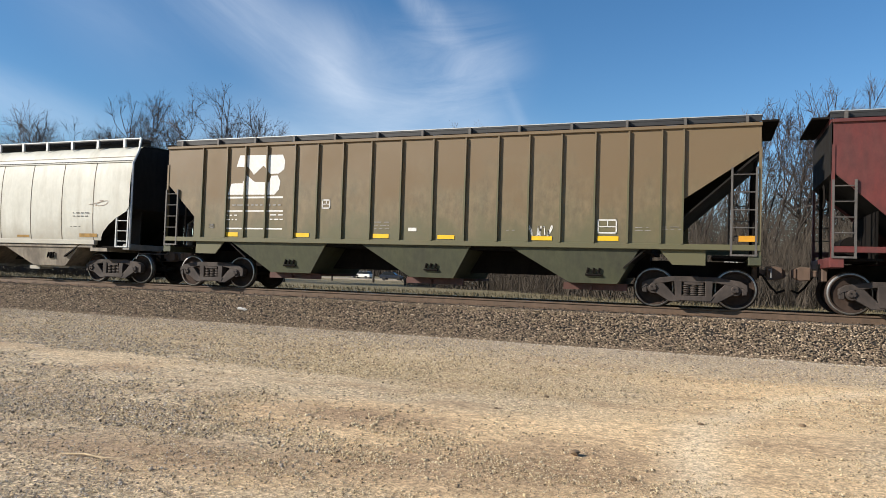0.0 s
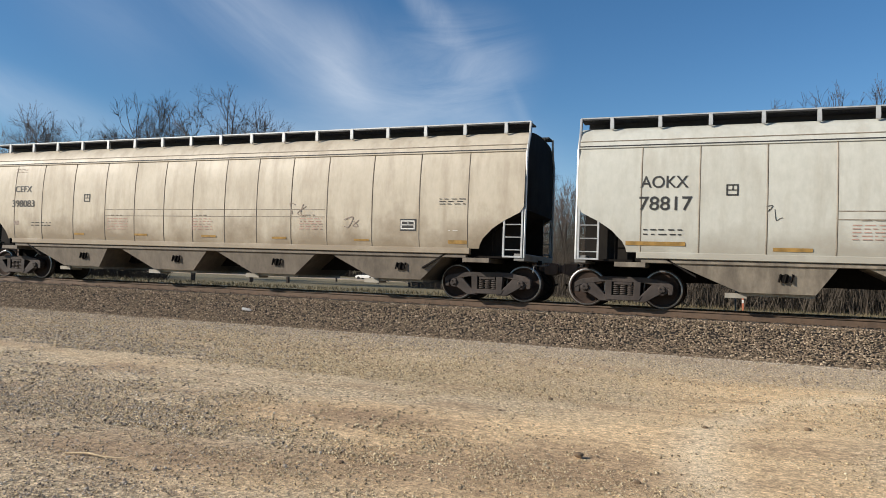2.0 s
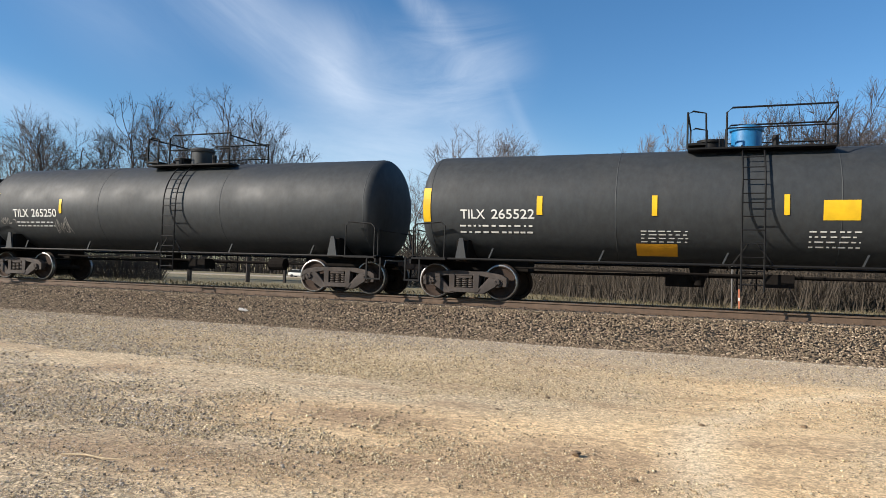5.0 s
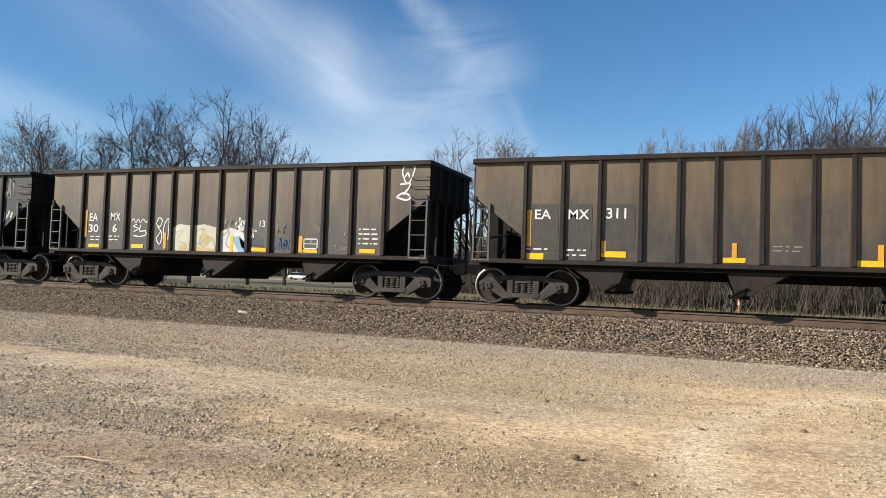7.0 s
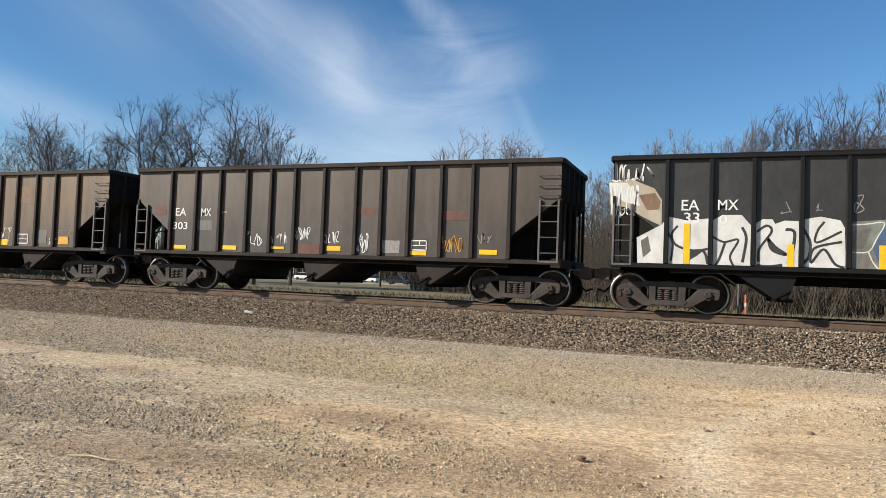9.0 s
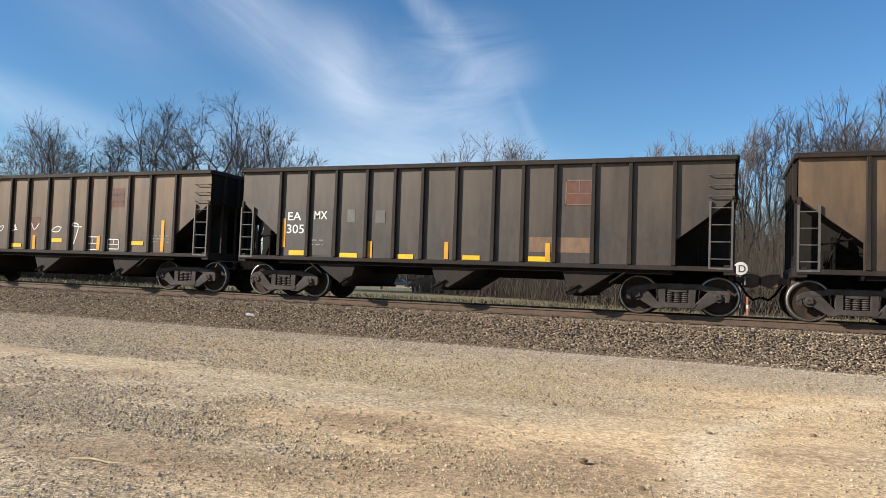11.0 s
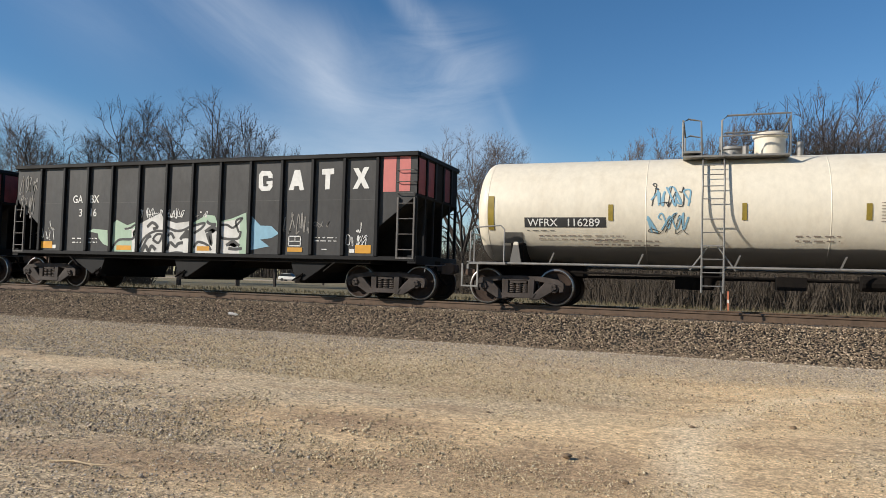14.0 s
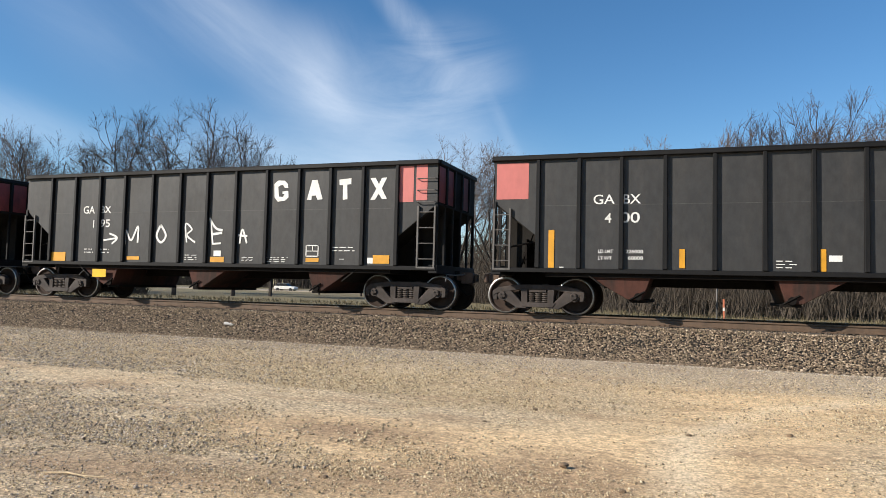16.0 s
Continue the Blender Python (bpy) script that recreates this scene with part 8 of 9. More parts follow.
bars(e30x[0], 4.38, 1.56, 0.69, 0.13, 2, M_STENCIL, e30x[1], 190)
patch(e305[0], "repainted_panel", -5.12, 1.14, 0.76, 1.29, M_REPAINT, e305[1])
patch(e305[0], "repainted_panel", -4.26, 1.16, 0.69, 1.27, M_REPAINT, e305[1])
lettering(e305[0], "EA", -5.03, 2.13, 0.23, M_LETTER, e305[1], 0.46)
lettering(e305[0], "MX", -4.17, 2.16, 0.23, M_LETTER, e305[1], 0.43)
lettering(e305[0], "305", -5.05, 1.77, 0.24, M_LETTER, e305[1], 0.58)
patch(e305[0], "reflector_tape", -4.93, 1.16, 0.49, 0.13, M_YELLOW, e305[1])
patch(e305[0], "reflector_tape", -3.31, 1.13, 0.53, 0.12, M_YELLOW, e305[1])
patch(e305[0], "reflector_tape", -1.59, 1.13, 0.46, 0.12, M_YELLOW, e305[1])
patch(e305[0], "reflector_tape", 0.23, 1.15, 0.46, 0.11, M_YELLOW, e305[1])
patch(e305[0], "reflector_tape", 1.93, 1.15, 0.55, 0.12, M_YELLOW, e305[1])
patch(e305[0], "reflector_tape", -5.17, 1.37, 0.11, 0.81, M_ORANGE, e305[1])
patch(e305[0], "reflector_tape", -2.47, 1.13, 0.14, 0.45, M_ORANGE, e305[1])
patch(e305[0], "reflector_tape", -0.27, 1.15, 0.11, 0.44, M_ORANGE, e305[1])
patch(e305[0], "reflector_tape", 2.35, 1.17, 0.12, 0.43, M_ORANGE, e305[1])
patch(e305[0], "grey_patch", -3.12, 2.08, 0.23, 0.35, M_GREYBAND, e305[1])
patch(e305[0], "grey_patch", -2.27, 2.07, 0.29, 0.33, M_GREYBAND, e305[1])
patch(e305[0], "stencil_block", 2.80, 2.51, 0.64, 0.61, M_RUSTRED, e305[1])
frame_box(e305[0], 2.80, 2.51, 0.64, 0.61, M_RUSTPALE, e305[1])
patch(e305[0], "dust_patch", 1.95, 1.38, 1.50, 0.36, M_RUSTPALE, e305[1])
bars(e305[0], -4.22, 1.41, 0.37, 0.24, 2, M_STENCIL, e305[1], 191)
patch(e307[0], "repainted_panel", -5.25, 1.79, 0.78, 0.75, M_REPAINT, e307[1])
patch(e307[0], "repainted_panel", -4.32, 1.80, 0.70, 0.74, M_REPAINT, e307[1])
patch(e307[0], "repainted_panel", -3.45, 1.81, 0.82, 0.72, M_REPAINT, e307[1])
lettering(e307[0], "EA", -5.08, 2.08, 0.24, M_LETTER, e307[1], 0.47)
lettering(e307[0], "MX", -4.22, 2.09, 0.24, M_LETTER, e307[1], 0.45)
lettering(e307[0], "307", -3.34, 2.04, 0.24, M_LETTER, e307[1], 0.49)
patch(e307[0], "reflector_tape", -5.06, 1.52, 0.49, 0.13, M_YELLOW, e307[1])
patch(e307[0], "reflector_tape", -1.64, 1.20, 0.48, 0.12, M_YELLOW, e307[1])
patch(e307[0], "reflector_tape", 0.22, 1.39, 0.45, 0.12, M_YELLOW, e307[1])
patch(e307[0], "reflector_tape", 3.61, 1.34, 0.48, 0.12, M_YELLOW, e307[1])
patch(e307[0], "reflector_tape", -5.31, 1.43, 0.20, 0.87, M_ORANGE, e307[1])
patch(e307[0], "reflector_tape", -3.50, 1.11, 0.17, 0.49, M_ORANGE, e307[1])
patch(e307[0], "reflector_tape", -0.65, 1.14, 0.13, 0.46, M_ORANGE, e307[1])
patch(e307[0], "reflector_tape", 2.19, 1.17, 0.13, 0.44, M_ORANGE, e307[1])
patch(e307[0], "reflector_tape", 4.77, 1.16, 0.12, 0.95, M_ORANGE, e307[1])
bars(e307[0], -5.02, 1.10, 0.52, 0.37, 2, M_LETTER, e307[1], 192)
bars(e307[0], -4.25, 1.11, 0.53, 0.37, 2, M_LETTER, e307[1], 193)
frame_box(e307[0], 1.74, 1.16, 0.55, 0.43, M_LETTER, e307[1])
frame_box(e307[0], 2.63, 1.19, 0.49, 0.33, M_LETTER, e307[1])
patch(e307[0], "stencil_block", 2.62, 2.52, 0.62, 0.59, M_RUSTRED, e307[1])
bars(e307[0], 2.65, 2.59, 0.56, 0.46, 2, M_LETTERK, e307[1], 194)
patch(e307[0], "rust_patch", -0.93, 1.68, 0.58, 0.53, M_RUSTRED, e307[1])
bars(e307[0], 4.37, 1.41, 0.72, 0.28, 3, M_STENCIL, e307[1], 195)
strokes(e307[0], M_LETTER, e307[1], 0.035, [[(-2.36, 1.50), (-2.23, 1.85), (-2.05, 1.89), (-2.17, 1.74), (-2.35, 1.75)], [(-1.64, 1.74), (-1.52, 1.77), (-1.38, 1.78)], [(-1.56, 1.92), (-1.42, 1.83)], [(-1.50, 1.96), (-1.49, 1.78)], [(-0.74, 2.00), (-0.59, 1.79), (-0.39, 2.00)]])
strokes(e307[0], M_LETTER, e307[1], 0.035, [[(0.63, 1.86), (0.42, 1.89), (0.20, 1.76), (0.46, 1.72), (0.60, 1.83)], [(1.06, 1.93), (1.32, 1.90), (1.52, 1.89)], [(1.06, 1.93), (1.18, 2.01), (1.37, 1.90), (1.20, 1.33)]])
lettering(utl[0], "UTLX", -4.38, 2.01, 0.28, M_LETTERY, utl[1], 0.75)
lettering(utl[0], "300341", -3.45, 2.02, 0.28, M_LETTERY, utl[1], 1.08)
bars(utl[0], -4.37, 2.33, 1.05, 0.07, 1, M_LETTERY, utl[1], 196)
bars(utl[0], -4.35, 1.72, 1.50, 0.25, 2, M_LETTERY, utl[1], 197)
patch(utl[0], "reflector_tape", -5.26, 1.54, 0.17, 0.85, M_YELLOW, utl[1])
patch(utl[0], "reflector_tape", -2.39, 1.96, 0.12, 0.44, M_YELLOW, utl[1])
patch(utl[0], "reflector_tape", -1.58, 1.93, 0.13, 0.46, M_YELLOW, utl[1])
patch(utl[0], "reflector_tape", 1.19, 1.94, 0.14, 0.46, M_YELLOW, utl[1])
patch(utl[0], "reflector_tape", 3.13, 1.95, 0.13, 0.44, M_YELLOW, utl[1])
patch(utl[0], "reflector_tape", 4.90, 1.55, 0.13, 0.84, M_YELLOW, utl[1])
patch(utl[0], "placard", 1.53, 1.69, 0.71, 0.39, M_YELLOW, utl[1], "yellow warning placard")
bars(utl[0], 1.58, 1.74, 0.61, 0.30, 3, M_ORANGE, utl[1], 198)
bars(utl[0], 3.66, 1.82, 1.04, 0.50, 7, M_LETTERY, utl[1], 199)
bars(utl[0], -2.50, 1.74, 0.72, 0.14, 2, M_LETTERY, utl[1], 200)
bars(utl[0], 2.68, 1.45, 0.42, 0.33, 4, M_STENCIL, utl[1], 201)
outline(utl[0], "placard_holder", [(3.91, 1.42), (4.15, 1.65), (4.29, 1.46), (4.00, 1.20)], M_GREY, utl[1], "grey diamond placard holder")
patch(utl[0], "placard", 3.84, 1.12, 0.24, 0.08, M_LETTER, utl[1])
bars(utl[0], -0.07, 1.35, 0.40, 0.08, 1, M_STENCIL, utl[1], 202)
patch(wfr[0], "number_panel", -4.80, 1.92, 1.98, 0.24, M_LETTERK, wfr[1], "black panel under white lettering")
lettering(wfr[0], "WFRX", -4.72, 1.95, 0.18, M_LETTER, wfr[1], 0.74)
lettering(wfr[0], "116289", -3.78, 1.95, 0.18, M_LETTER, wfr[1], 0.81)
patch(wfr[0], "reflector_tape", -5.73, 1.86, 0.15, 0.84, M_MUSTARD, wfr[1])
patch(wfr[0], "reflector_tape", -2.77, 2.08, 0.11, 0.38, M_MUSTARD, wfr[1])
patch(wfr[0], "reflector_tape", 0.15, 2.09, 0.10, 0.38, M_MUSTARD, wfr[1])
patch(wfr[0], "reflector_tape", 2.56, 2.09, 0.11, 0.35, M_MUSTARD, wfr[1])
patch(wfr[0], "reflector_tape", 5.38, 1.86, 0.10, 0.85, M_MUSTARD, wfr[1])
bars(wfr[0], -4.74, 1.82, 0.68, 0.05, 1, M_LETTERK, wfr[1], 203)
bars(wfr[0], -4.46, 1.61, 2.05, 0.16, 2, M_FADED, wfr[1], 204)
bars(wfr[0], -3.11, 1.48, 1.49, 0.19, 2, M_FADED, wfr[1], 205)
scrawl(wfr[0], -1.80, 2.41, 0.87, 0.49, M_SPRAYC, wfr[1], 206, 5, 0.04)
scrawl(wfr[0], -1.87, 1.79, 0.96, 0.49, M_SPRAYC, wfr[1], 207, 4, 0.04)
scrawl(wfr[0], -1.84, 2.38, 0.87, 0.55, M_LETTERK, wfr[1], 208, 4, 0.02)
scrawl(wfr[0], -1.91, 1.76, 0.99, 0.52, M_LETTERK, wfr[1], 209, 3, 0.018)
bars(wfr[0], 2.84, 2.03, 0.80, 0.46, 7, M_FADED, wfr[1], 210)
lettering(wfr[0], "CALCIUM CARBONATE OR", 3.86, 2.28, 0.11, M_LETTERK, wfr[1], 1.41)
lettering(wfr[0], "CLAY SLURRY ONLY", 3.86, 2.20, 0.11, M_LETTERK, wfr[1], 1.11)
bars(wfr[0], 1.24, 1.60, 0.87, 0.20, 2, M_FADED, wfr[1], 211)
patch(wfr[0], "placard", 3.27, 1.54, 0.35, 0.18, M_LETTERK, wfr[1])
patch(wfr[0], "placard", 4.24, 1.61, 0.29, 0.08, M_GREYBAND, wfr[1])
patch(wfr[0], "reflector_tape", -5.34, 1.54, 0.48, 0.26, M_GREYBAND, wfr[1])
lettering(g316[0], "GA", -4.64, 2.63, 0.24, M_LETTER, g316[1], 0.41)
lettering(g316[0], "BX", -3.94, 2.63, 0.24, M_LETTER, g316[1], 0.37)
lettering(g316[0], "3", -4.38, 2.21, 0.23, M_LETTER, g316[1], 0.15)
lettering(g316[0], "16", -3.94, 2.21, 0.24, M_LETTER, g316[1], 0.29)
bars(g316[0], -4.59, 1.34, 0.36, 0.25, 2, M_LETTER, g316[1], 212)
bars(g316[0], -3.91, 1.35, 0.33, 0.24, 2, M_LETTER, g316[1], 213)
patch(g316[0], "reflector_tape", -5.92, 1.20, 0.50, 0.22, M_ORANGE, g316[1])
patch(g316[0], "placard", -5.41, 1.20, 0.14, 0.11, M_LETTER, g316[1])
bars(g316[0], -5.85, 1.06, 0.61, 0.05, 1, M_LETTER, g316[1], 214)
scrawl(g316[0], -6.95, 2.94, 0.76, 0.59, M_STENCIL, g316[1], 215, 6, 0.03)
scrawl(g316[0], -6.88, 2.17, 0.61, 0.77, M_STENCIL, g316[1], 216, 5, 0.025)
scrawl(g316[0], -5.88, 1.45, 0.52, 0.43, M_LETTER, g316[1], 217, 4, 0.022)
scrawl(g316[0], -5.59, 1.77, 0.26, 0.36, M_LETTER, g316[1], 218, 1, 0.022)
scrawl(g316[0], -1.99, 2.12, 0.88, 0.34, M_LETTER, g316[1], 219, 5, 0.022)
scrawl(g316[0], -0.91, 2.15, 0.62, 0.30, M_LETTER, g316[1], 220, 5, 0.022)
scrawl(g316[0], 0.11, 2.16, 0.41, 0.21, M_LETTER, g316[1], 221, 3, 0.022)
patch(g316[0], "reflector_tape", -2.79, 1.18, 0.56, 0.14, M_ORANGE, g316[1])
patch(g316[0], "reflector_tape", 0.20, 1.20, 0.44, 0.13, M_ORANGE, g316[1])
outline(g316[0], "spray_cloud", [(2.01, 2.23), (2.34, 1.93), (2.70, 1.92), (2.96, 1.71), (2.71, 1.58), (2.35, 1.54), (2.65, 1.35), (2.05, 1.24)], M_SPRAYC, g316[1])
scrawl(g316[0], 3.10, 1.71, 0.81, 0.62, M_STENCIL, g316[1], 222, 6, 0.03)
scrawl(g316[0], 3.91, 1.88, 0.67, 0.18, M_STENCIL, g316[1], 223, 3, 0.02)
frame_box(g316[0], 3.27, 1.36, 0.40, 0.29, M_LETTER, g316[1])
patch(g316[0], "reflector_tape", 3.25, 1.21, 0.47, 0.12, M_ORANGE, g316[1])
bars(g316[0], 4.10, 1.48, 0.67, 0.17, 2, M_LETTER, g316[1], 224)
bars(g316[0], 4.32, 1.26, 0.21, 0.07, 1, M_LETTER, g316[1], 225)
scrawl(g316[0], 5.06, 1.38, 0.61, 0.31, M_LETTER, g316[1], 226, 5, 0.022)
scrawl(g316[0], 5.32, 1.69, 0.17, 0.43, M_LETTER, g316[1], 227, 1, 0.022)
patch(g316[0], "reflector_tape", 5.33, 1.20, 0.46, 0.22, M_ORANGE, g316[1])
patch(g316[0], "placard", 5.16, 1.21, 0.15, 0.10, M_LETTER, g316[1])
bars(g316[0], 5.12, 1.07, 0.59, 0.05, 1, M_LETTER, g316[1], 228)
patch(g316[0], "corner_panel", 6.09, 2.82, 0.36, 0.93, M_PINK, g316[1])
patch(g316[0], "corner_panel", 6.55, 2.83, 0.31, 0.93, M_PINK, g316[1])
outline(g316[0], "emblem_shape", [(2.23, 3.36), (2.32, 3.47), (2.60, 3.46), (2.68, 3.36), (2.69, 3.01), (2.61, 2.91), (2.34, 2.90), (2.24, 3.00)], M_LETTER, g316[1], "plain white block")
outline(g316[0], "emblem_hole", [(2.36, 3.30), (2.39, 3.33), (2.53, 3.33), (2.55, 3.26), (2.68, 3.26), (2.69, 3.19), (2.49, 3.17), (2.49, 3.11), (2.56, 3.09), (2.52, 3.03), (2.39, 3.03)], M_BLACK, g316[1])
outline(g316[0], "emblem_shape", [(3.22, 2.91), (3.39, 3.47), (3.56, 3.47), (3.71, 2.91), (3.57, 2.90), (3.54, 3.02), (3.40, 3.02), (3.37, 2.91)], M_LETTER, g316[1], "plain white block")
outline(g316[0], "emblem_shape", [(4.25, 3.47), (4.62, 3.48), (4.62, 3.33), (4.51, 3.32), (4.50, 2.92), (4.36, 2.91), (4.36, 3.32), (4.25, 3.32)], M_LETTER, g316[1], "plain white block")
outline(g316[0], "emblem_shape", [(5.20, 3.47), (5.35, 3.47), (5.44, 3.32), (5.52, 3.49), (5.67, 3.49), (5.53, 3.22), (5.69, 2.92), (5.54, 2.92), (5.44, 3.09), (5.35, 2.92), (5.20, 2.91), (5.36, 3.20)], M_LETTER, g316[1], "plain white block")
outline(g316[0], "spray_fill", [(-3.93, 1.74), (-3.76, 1.82), (-3.18, 1.78), (-3.14, 1.29), (-3.34, 1.36), (-3.52, 1.53), (-3.56, 1.68)], M_SPRAYM, g316[1])
outline(g316[0], "spray_fill", [(-2.96, 2.00), (-2.83, 2.10), (-2.41, 1.93), (-2.11, 2.03), (-2.08, 1.06), (-3.16, 1.07), (-2.99, 1.29), (-2.96, 1.68)], M_SPRAYM, g316[1])
outline(g316[0], "spray_fill", [(-1.99, 1.95), (-1.76, 2.06), (-1.49, 2.16), (-1.18, 2.30), (-1.04, 2.14), (-1.00, 1.05), (-1.97, 1.06)], M_SPRAYW, g316[1])
outline(g316[0], "spray_fill", [(-0.94, 2.09), (-0.59, 2.00), (-0.07, 2.05), (-0.03, 1.06), (-0.92, 1.05)], M_SPRAYW, g316[1])
outline(g316[0], "spray_fill", [(0.00, 2.00), (0.52, 2.24), (0.79, 2.21), (0.89, 2.00), (0.91, 1.07), (0.03, 1.05)], M_SPRAYM, g316[1])
outline(g316[0], "spray_shade", [(0.02, 1.91), (0.37, 2.04), (0.88, 1.90), (0.90, 1.09), (0.10, 1.08)], M_SPRAYW, g316[1])
outline(g316[0], "spray_fill", [(0.95, 2.04), (1.39, 2.13), (1.86, 2.30), (1.94, 1.09), (0.98, 1.07)], M_SPRAYM, g316[1])
outline(g316[0], "spray_shade", [(0.96, 2.01), (1.44, 2.09), (1.66, 2.13), (1.67, 1.13), (0.99, 1.12)], M_SPRAYW, g316[1])
outline(g316[0], "spray_shade", [(-2.24, 1.81), (-2.11, 1.85), (-2.08, 1.07), (-2.18, 1.08)], M_SPRAYW, g316[1])
strokes(g316[0], M_LETTERK, g316[1], 0.09, [[(-1.92, 1.24), (-1.74, 1.55), (-1.37, 1.75), (-1.04, 1.76)], [(-1.84, 1.17), (-1.63, 1.53), (-1.47, 1.61)], [(-1.65, 1.88), (-1.45, 2.01), (-1.26, 1.88), (-1.43, 1.83)], [(-1.82, 1.13), (-1.68, 1.31), (-1.55, 1.16), (-1.45, 1.31), (-1.29, 1.20)], [(-1.42, 1.51), (-1.27, 1.66), (-1.08, 1.64), (-1.20, 1.41), (-1.42, 1.51)]])
strokes(g316[0], M_LETTERK, g316[1], 0.09, [[(-0.93, 1.88), (-0.58, 1.77), (-0.28, 1.80), (-0.09, 1.89)], [(-0.86, 1.61), (-0.75, 1.70), (-0.62, 1.54)], [(-0.87, 1.20), (-0.77, 1.42), (-0.57, 1.31), (-0.46, 1.40), (-0.30, 1.42)], [(-0.41, 1.52), (-0.16, 1.76), (-0.13, 1.55)], [(-0.82, 1.09), (-0.56, 1.13), (-0.29, 1.12)]])
strokes(g316[0], M_LETTERK, g316[1], 0.09, [[(0.00, 1.90), (0.43, 2.00), (0.34, 1.85), (0.07, 1.70)], [(0.52, 2.06), (0.62, 1.98), (0.85, 1.96)], [(0.47, 1.75), (0.72, 1.89), (0.89, 1.80)], [(0.54, 1.71), (0.70, 1.38), (0.64, 1.77)], [(0.09, 1.28), (0.24, 1.45), (0.58, 1.36), (0.70, 1.21)]])
strokes(g316[0], M_LETTERK, g316[1], 0.08, [[(0.95, 1.93), (1.21, 1.95), (1.45, 1.87), (1.74, 2.14), (1.52, 2.04), (1.64, 1.73)], [(0.96, 1.67), (1.12, 1.56), (1.61, 1.56), (1.70, 1.77)], [(1.22, 1.36), (1.45, 1.48), (1.67, 1.35)], [(1.30, 1.28), (1.51, 1.26), (1.76, 1.28)], [(-2.51, 1.82), (-2.29, 1.85), (-2.11, 1.96)], [(-2.99, 1.20), (-2.72, 1.48), (-2.23, 1.51), (-2.11, 1.60)]])
outline(g316[0], "spray_shade", [(1.22, 1.37), (1.46, 1.48), (1.66, 1.36), (1.51, 1.31)], M_BLACK, g316[1])
outline(g316[0], "spray_shade", [(-0.41, 1.53), (-0.16, 1.75), (-0.14, 1.56)], M_BLACK, g316[1])
outline(g316[0], "spray_shade", [(0.48, 1.75), (0.72, 1.87), (0.87, 1.80), (0.75, 1.70)], M_BLACK, g316[1])
outline(g316[0], "spray_shade", [(-2.19, 1.73), (-2.11, 1.81), (-2.10, 1.54), (-2.16, 1.56)], M_BLACK, g316[1])
strokes(g316[0], M_LETTER, g316[1], 0.02, [[(-2.35, 1.88), (-2.51, 1.80), (-2.24, 1.81)], [(-1.65, 2.25), (-1.23, 2.30)]])
patch(g400[0], "corner_panel", -7.00, 2.80, 0.80, 0.89, M_PINK, g400[1])
lettering(g400[0], "GA", -4.65, 2.65, 0.22, M_LETTER, g400[1], 0.50)
lettering(g400[0], "BX", -3.98, 2.65, 0.22, M_LETTER, g400[1], 0.42)
lettering(g400[0], "4", -4.37, 2.21, 0.22, M_LETTER, g400[1], 0.15)
lettering(g400[0], "00", -4.02, 2.21, 0.24, M_LETTER, g400[1], 0.44)
patch(g400[0], "reflector_tape", -5.69, 1.14, 0.14, 0.90, M_ORANGE, g400[1])
patch(g400[0], "reflector_tape", -2.71, 1.17, 0.12, 0.43, M_ORANGE, g400[1])
patch(g400[0], "reflector_tape", 0.12, 1.14, 0.11, 0.47, M_ORANGE, g400[1])
patch(g400[0], "reflector_tape", 3.10, 1.14, 0.11, 0.48, M_ORANGE, g400[1])
patch(g400[0], "reflector_tape", 5.45, 1.16, 0.12, 0.89, M_ORANGE, g400[1])
bars(g400[0], -0.73, 1.18, 0.40, 0.21, 3, M_LETTER, g400[1], 229)
patch(g400[0], "placard", 0.28, 1.35, 0.25, 0.13, M_LETTER, g400[1])
bars(g400[0], 2.13, 1.20, 0.59, 0.15, 3, M_LETTER, g400[1], 230)
frame_box(g400[0], 3.25, 1.35, 0.43, 0.30, M_LETTER, g400[1])
bars(g400[0], 4.08, 1.48, 0.69, 0.17, 2, M_LETTER, g400[1], 231)
bars(g400[0], 4.30, 1.25, 0.24, 0.07, 1, M_LETTER, g400[1], 232)
bars(g400[0], 5.15, 1.06, 0.44, 0.05, 1, M_LETTER, g400[1], 233)
bars(g400[0], -5.42, 1.12, 0.15, 0.08, 1, M_LETTER, g400[1], 234)
outline(g400[0], "emblem_shape", [(2.18, 3.29), (2.28, 3.40), (2.55, 3.39), (2.65, 3.29), (2.66, 2.97), (2.56, 2.87), (2.30, 2.87), (2.19, 2.95)], M_LETTER, g400[1], "plain white block")
outline(g400[0], "emblem_shape", [(3.23, 2.92), (3.37, 3.48), (3.52, 3.47), (3.70, 2.93), (3.56, 2.92), (3.52, 3.05), (3.38, 3.04), (3.35, 2.91)], M_LETTER, g400[1], "plain white block")
outline(g400[0], "emblem_shape", [(4.24, 3.48), (4.61, 3.49), (4.62, 3.34), (4.50, 3.33), (4.50, 2.91), (4.37, 2.90), (4.36, 3.32), (4.24, 3.31)], M_LETTER, g400[1], "plain white block")
outline(g400[0], "emblem_shape", [(5.21, 3.47), (5.36, 3.48), (5.45, 3.32), (5.53, 3.47), (5.67, 3.48), (5.53, 3.21), (5.66, 2.93), (5.52, 2.92), (5.44, 3.08), (5.34, 2.91), (5.19, 2.91), (5.36, 3.20)], M_LETTER, g400[1], "plain white block")
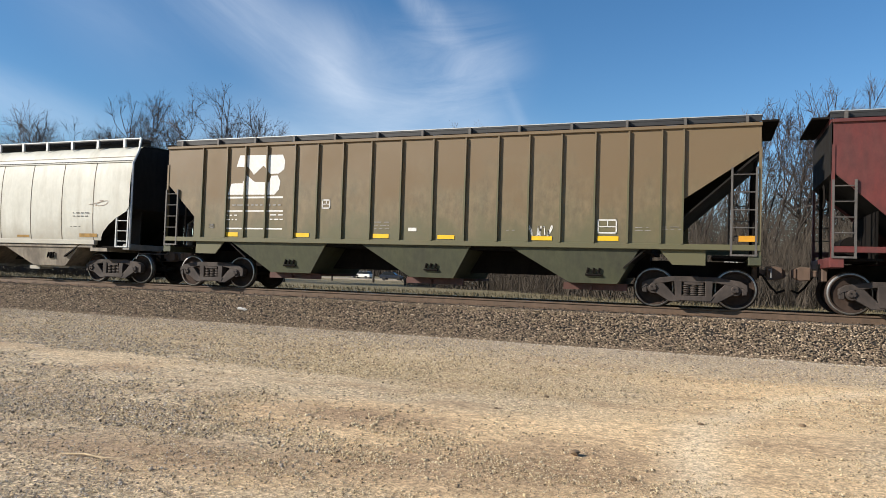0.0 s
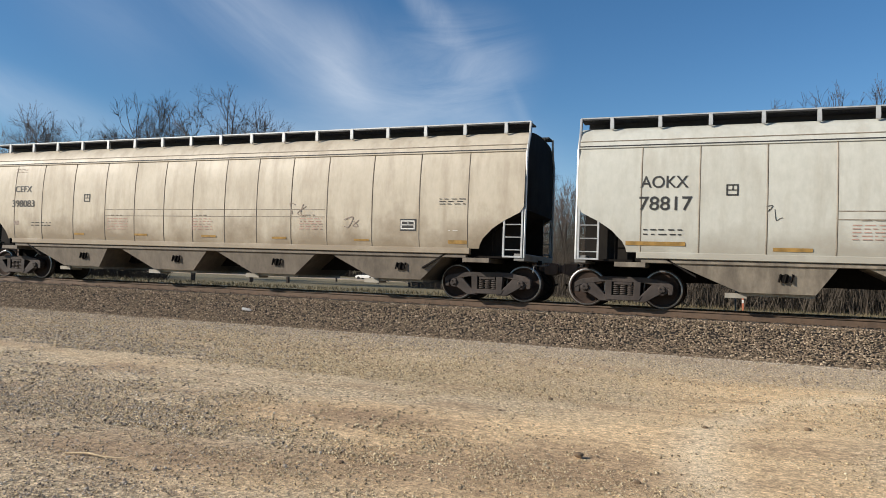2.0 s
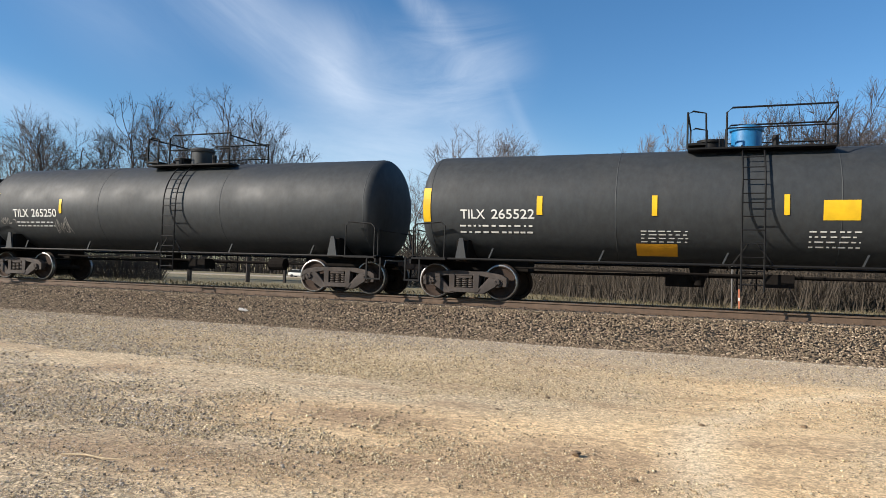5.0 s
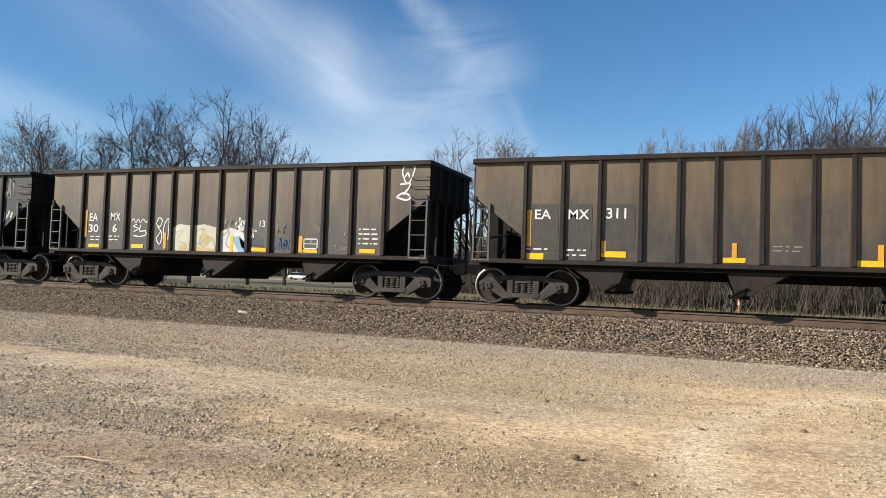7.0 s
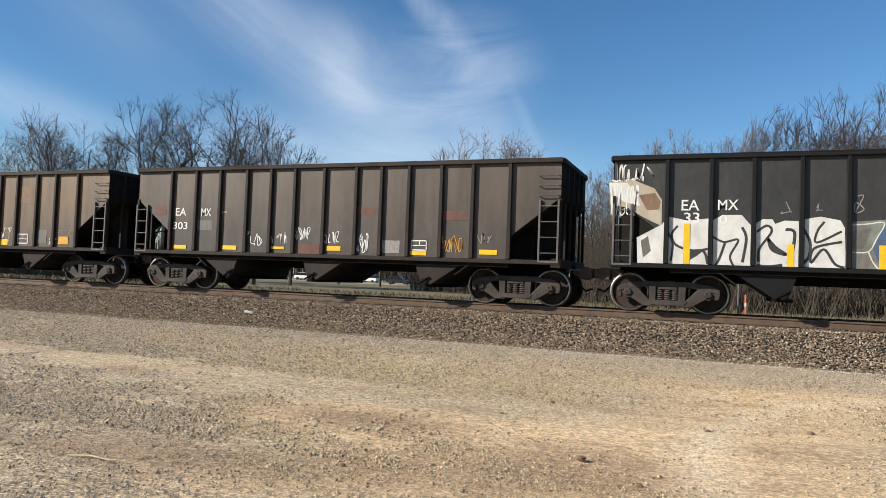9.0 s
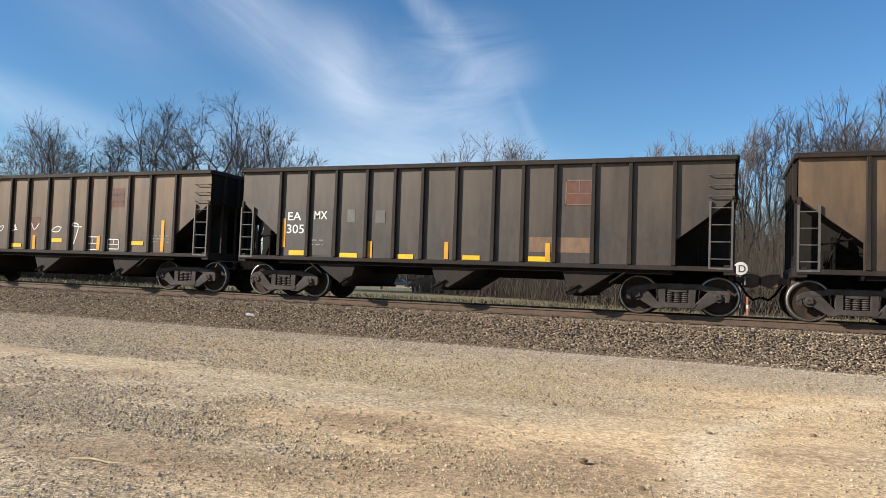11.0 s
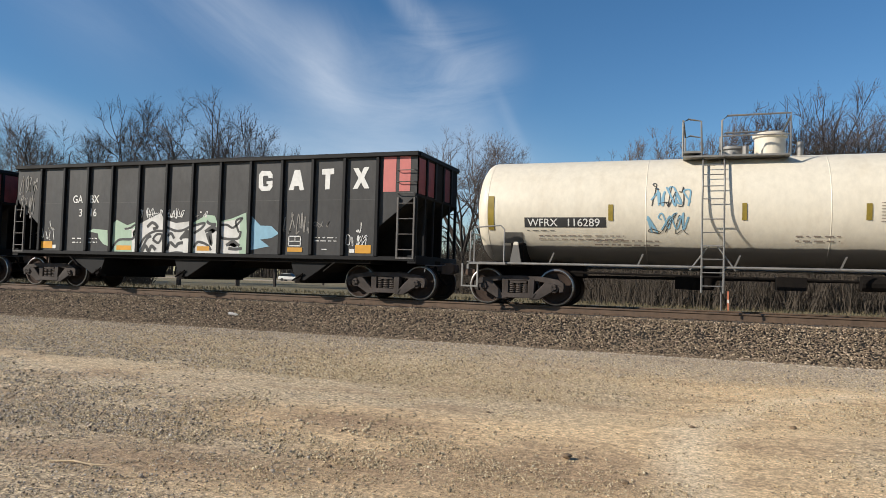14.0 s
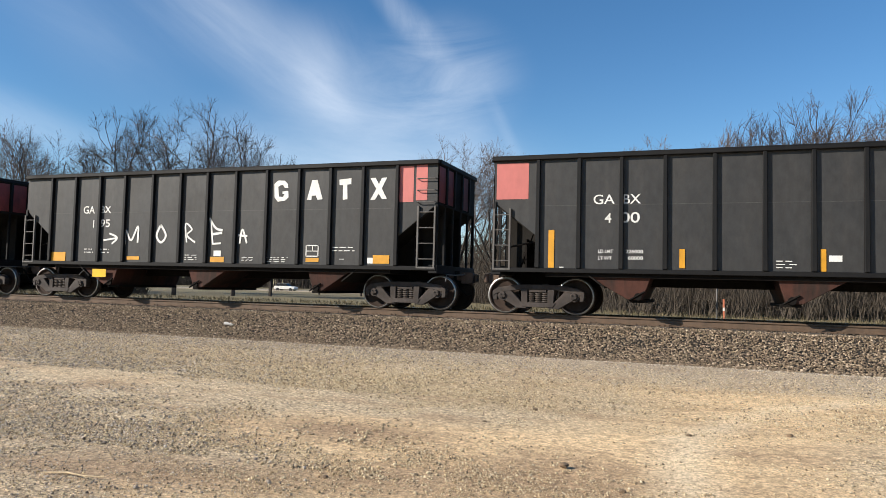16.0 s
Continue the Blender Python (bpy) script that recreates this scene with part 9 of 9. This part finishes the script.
outline(g400[0], "emblem_hole", [(2.33, 3.23), (2.39, 3.27), (2.49, 3.27), (2.54, 3.20), (2.65, 3.19), (2.65, 3.14), (2.45, 3.12), (2.45, 3.06), (2.54, 3.04), (2.50, 2.99), (2.37, 2.99)], M_BLACK, g400[1])
lettering(g400[0], "LD LMT", -4.52, 1.50, 0.08, M_LETTER, g400[1], 0.35)
lettering(g400[0], "226000", -3.89, 1.50, 0.08, M_LETTER, g400[1], 0.39)
lettering(g400[0], "LT WT", -4.52, 1.34, 0.08, M_LETTER, g400[1], 0.32)
lettering(g400[0], "60000", -3.84, 1.35, 0.08, M_LETTER, g400[1], 0.34)
lettering(g195[0], "GA", -4.68, 2.61, 0.23, M_LETTER, g195[1], 0.46)
lettering(g195[0], "BX", -4.00, 2.62, 0.21, M_LETTER, g195[1], 0.42)
lettering(g195[0], "1", -4.33, 2.17, 0.23, M_LETTER, g195[1], 0.11)
lettering(g195[0], "95", -3.98, 2.19, 0.23, M_LETTER, g195[1], 0.38)
bars(g195[0], -4.57, 1.37, 0.36, 0.19, 2, M_LETTER, g195[1], 235)
bars(g195[0], -4.03, 1.37, 0.44, 0.19, 2, M_LETTER, g195[1], 236)
patch(g195[0], "reflector_tape", -5.91, 1.13, 0.59, 0.28, M_ORANGE, g195[1])
patch(g195[0], "reflector_tape", -4.19, 0.66, 0.53, 0.24, M_YELLOW, g195[1])
patch(g195[0], "reflector_tape", -2.89, 1.20, 0.47, 0.10, M_ORANGE, g195[1])
bars(g195[0], -0.75, 1.19, 0.42, 0.20, 3, M_LETTER, g195[1], 237)
patch(g195[0], "reflector_tape", 0.15, 1.16, 0.47, 0.15, M_ORANGE, g195[1])
patch(g195[0], "placard", 0.26, 1.33, 0.25, 0.16, M_LETTER, g195[1])
bars(g195[0], 1.22, 1.19, 0.37, 0.14, 3, M_LETTER, g195[1], 238)
bars(g195[0], 2.00, 1.17, 0.72, 0.17, 3, M_LETTER, g195[1], 239)
frame_box(g195[0], 3.27, 1.34, 0.40, 0.32, M_LETTER, g195[1])
patch(g195[0], "reflector_tape", 3.28, 1.20, 0.40, 0.11, M_ORANGE, g195[1])
bars(g195[0], 4.08, 1.47, 0.67, 0.18, 2, M_LETTER, g195[1], 240)
bars(g195[0], 4.29, 1.26, 0.25, 0.06, 1, M_LETTER, g195[1], 241)
patch(g195[0], "reflector_tape", 5.29, 1.18, 0.47, 0.22, M_ORANGE, g195[1])
patch(g195[0], "placard", 5.13, 1.18, 0.16, 0.15, M_LETTER, g195[1])
patch(g195[0], "corner_panel", 5.99, 2.78, 0.40, 0.94, M_PINK, g195[1])
patch(g195[0], "corner_panel", 6.46, 2.82, 0.31, 0.92, M_PINK, g195[1])
outline(g195[0], "emblem_shape", [(2.20, 3.36), (2.33, 3.45), (2.53, 3.44), (2.64, 3.34), (2.67, 2.97), (2.55, 2.88), (2.33, 2.86), (2.22, 2.98)], M_LETTER, g195[1], "plain white block")
outline(g195[0], "emblem_shape", [(3.25, 2.89), (3.40, 3.43), (3.56, 3.43), (3.74, 2.90), (3.58, 2.89), (3.52, 3.01), (3.40, 3.00), (3.39, 2.89)], M_LETTER, g195[1], "plain white block")
outline(g195[0], "emblem_shape", [(4.23, 3.42), (4.59, 3.45), (4.59, 3.29), (4.47, 3.28), (4.49, 2.89), (4.35, 2.87), (4.34, 3.27), (4.24, 3.27)], M_LETTER, g195[1], "plain white block")
outline(g195[0], "emblem_shape", [(5.15, 3.43), (5.30, 3.44), (5.40, 3.27), (5.48, 3.43), (5.63, 3.44), (5.49, 3.15), (5.64, 2.88), (5.50, 2.87), (5.40, 3.02), (5.30, 2.86), (5.16, 2.86), (5.33, 3.14)], M_LETTER, g195[1], "plain white block")
outline(g195[0], "emblem_hole", [(2.33, 3.27), (2.41, 3.32), (2.48, 3.32), (2.54, 3.24), (2.66, 3.23), (2.67, 3.16), (2.47, 3.14), (2.47, 3.08), (2.54, 3.06), (2.49, 2.99), (2.36, 3.00)], M_BLACK, g195[1])
strokes(g195[0], M_LETTER, g195[1], 0.06, [[(-3.82, 1.78), (-3.31, 1.85)], [(-3.60, 1.99), (-3.29, 1.86), (-3.49, 1.67)], [(-2.98, 1.66), (-2.97, 2.09), (-2.75, 1.78), (-2.51, 2.20), (-2.50, 1.70)], [(-1.66, 2.24), (-1.80, 1.92), (-1.63, 1.72), (-1.46, 1.93), (-1.66, 2.24)]])
strokes(g195[0], M_LETTER, g195[1], 0.06, [[(-0.70, 1.72), (-0.76, 2.26), (-0.53, 2.10), (-0.70, 1.93), (-0.40, 1.72)], [(0.22, 1.67), (0.16, 2.09), (0.10, 2.43)], [(0.10, 2.38), (0.31, 2.13), (0.54, 2.07)], [(0.17, 1.95), (0.53, 2.00)], [(0.20, 1.68), (0.50, 1.70)], [(1.13, 1.69), (1.21, 2.09), (1.37, 1.70)], [(1.07, 1.93), (1.38, 1.90)]])


def motions():
    """The train runs to +x; every wheelset rolls."""
    times = [0.5 * i for i in range(33)]
    for u, car in CARS:
        walk(car, [(t, pose(u + run(t), TRACK_Y, RAIL_Z)) for t in times])
    rolling = [(i / FPS, math.degrees(run(i / FPS) / 0.457)) for i in range(16 * FPS + 1)]
    for n, w in enumerate(WHEELSETS):
        x, y, z = w.location
        first = 37.0 * n
        walk(w, [(t, pose(x, y, z, 0, (a + first) % 360, 0)) for t, a in rolling])


motions()
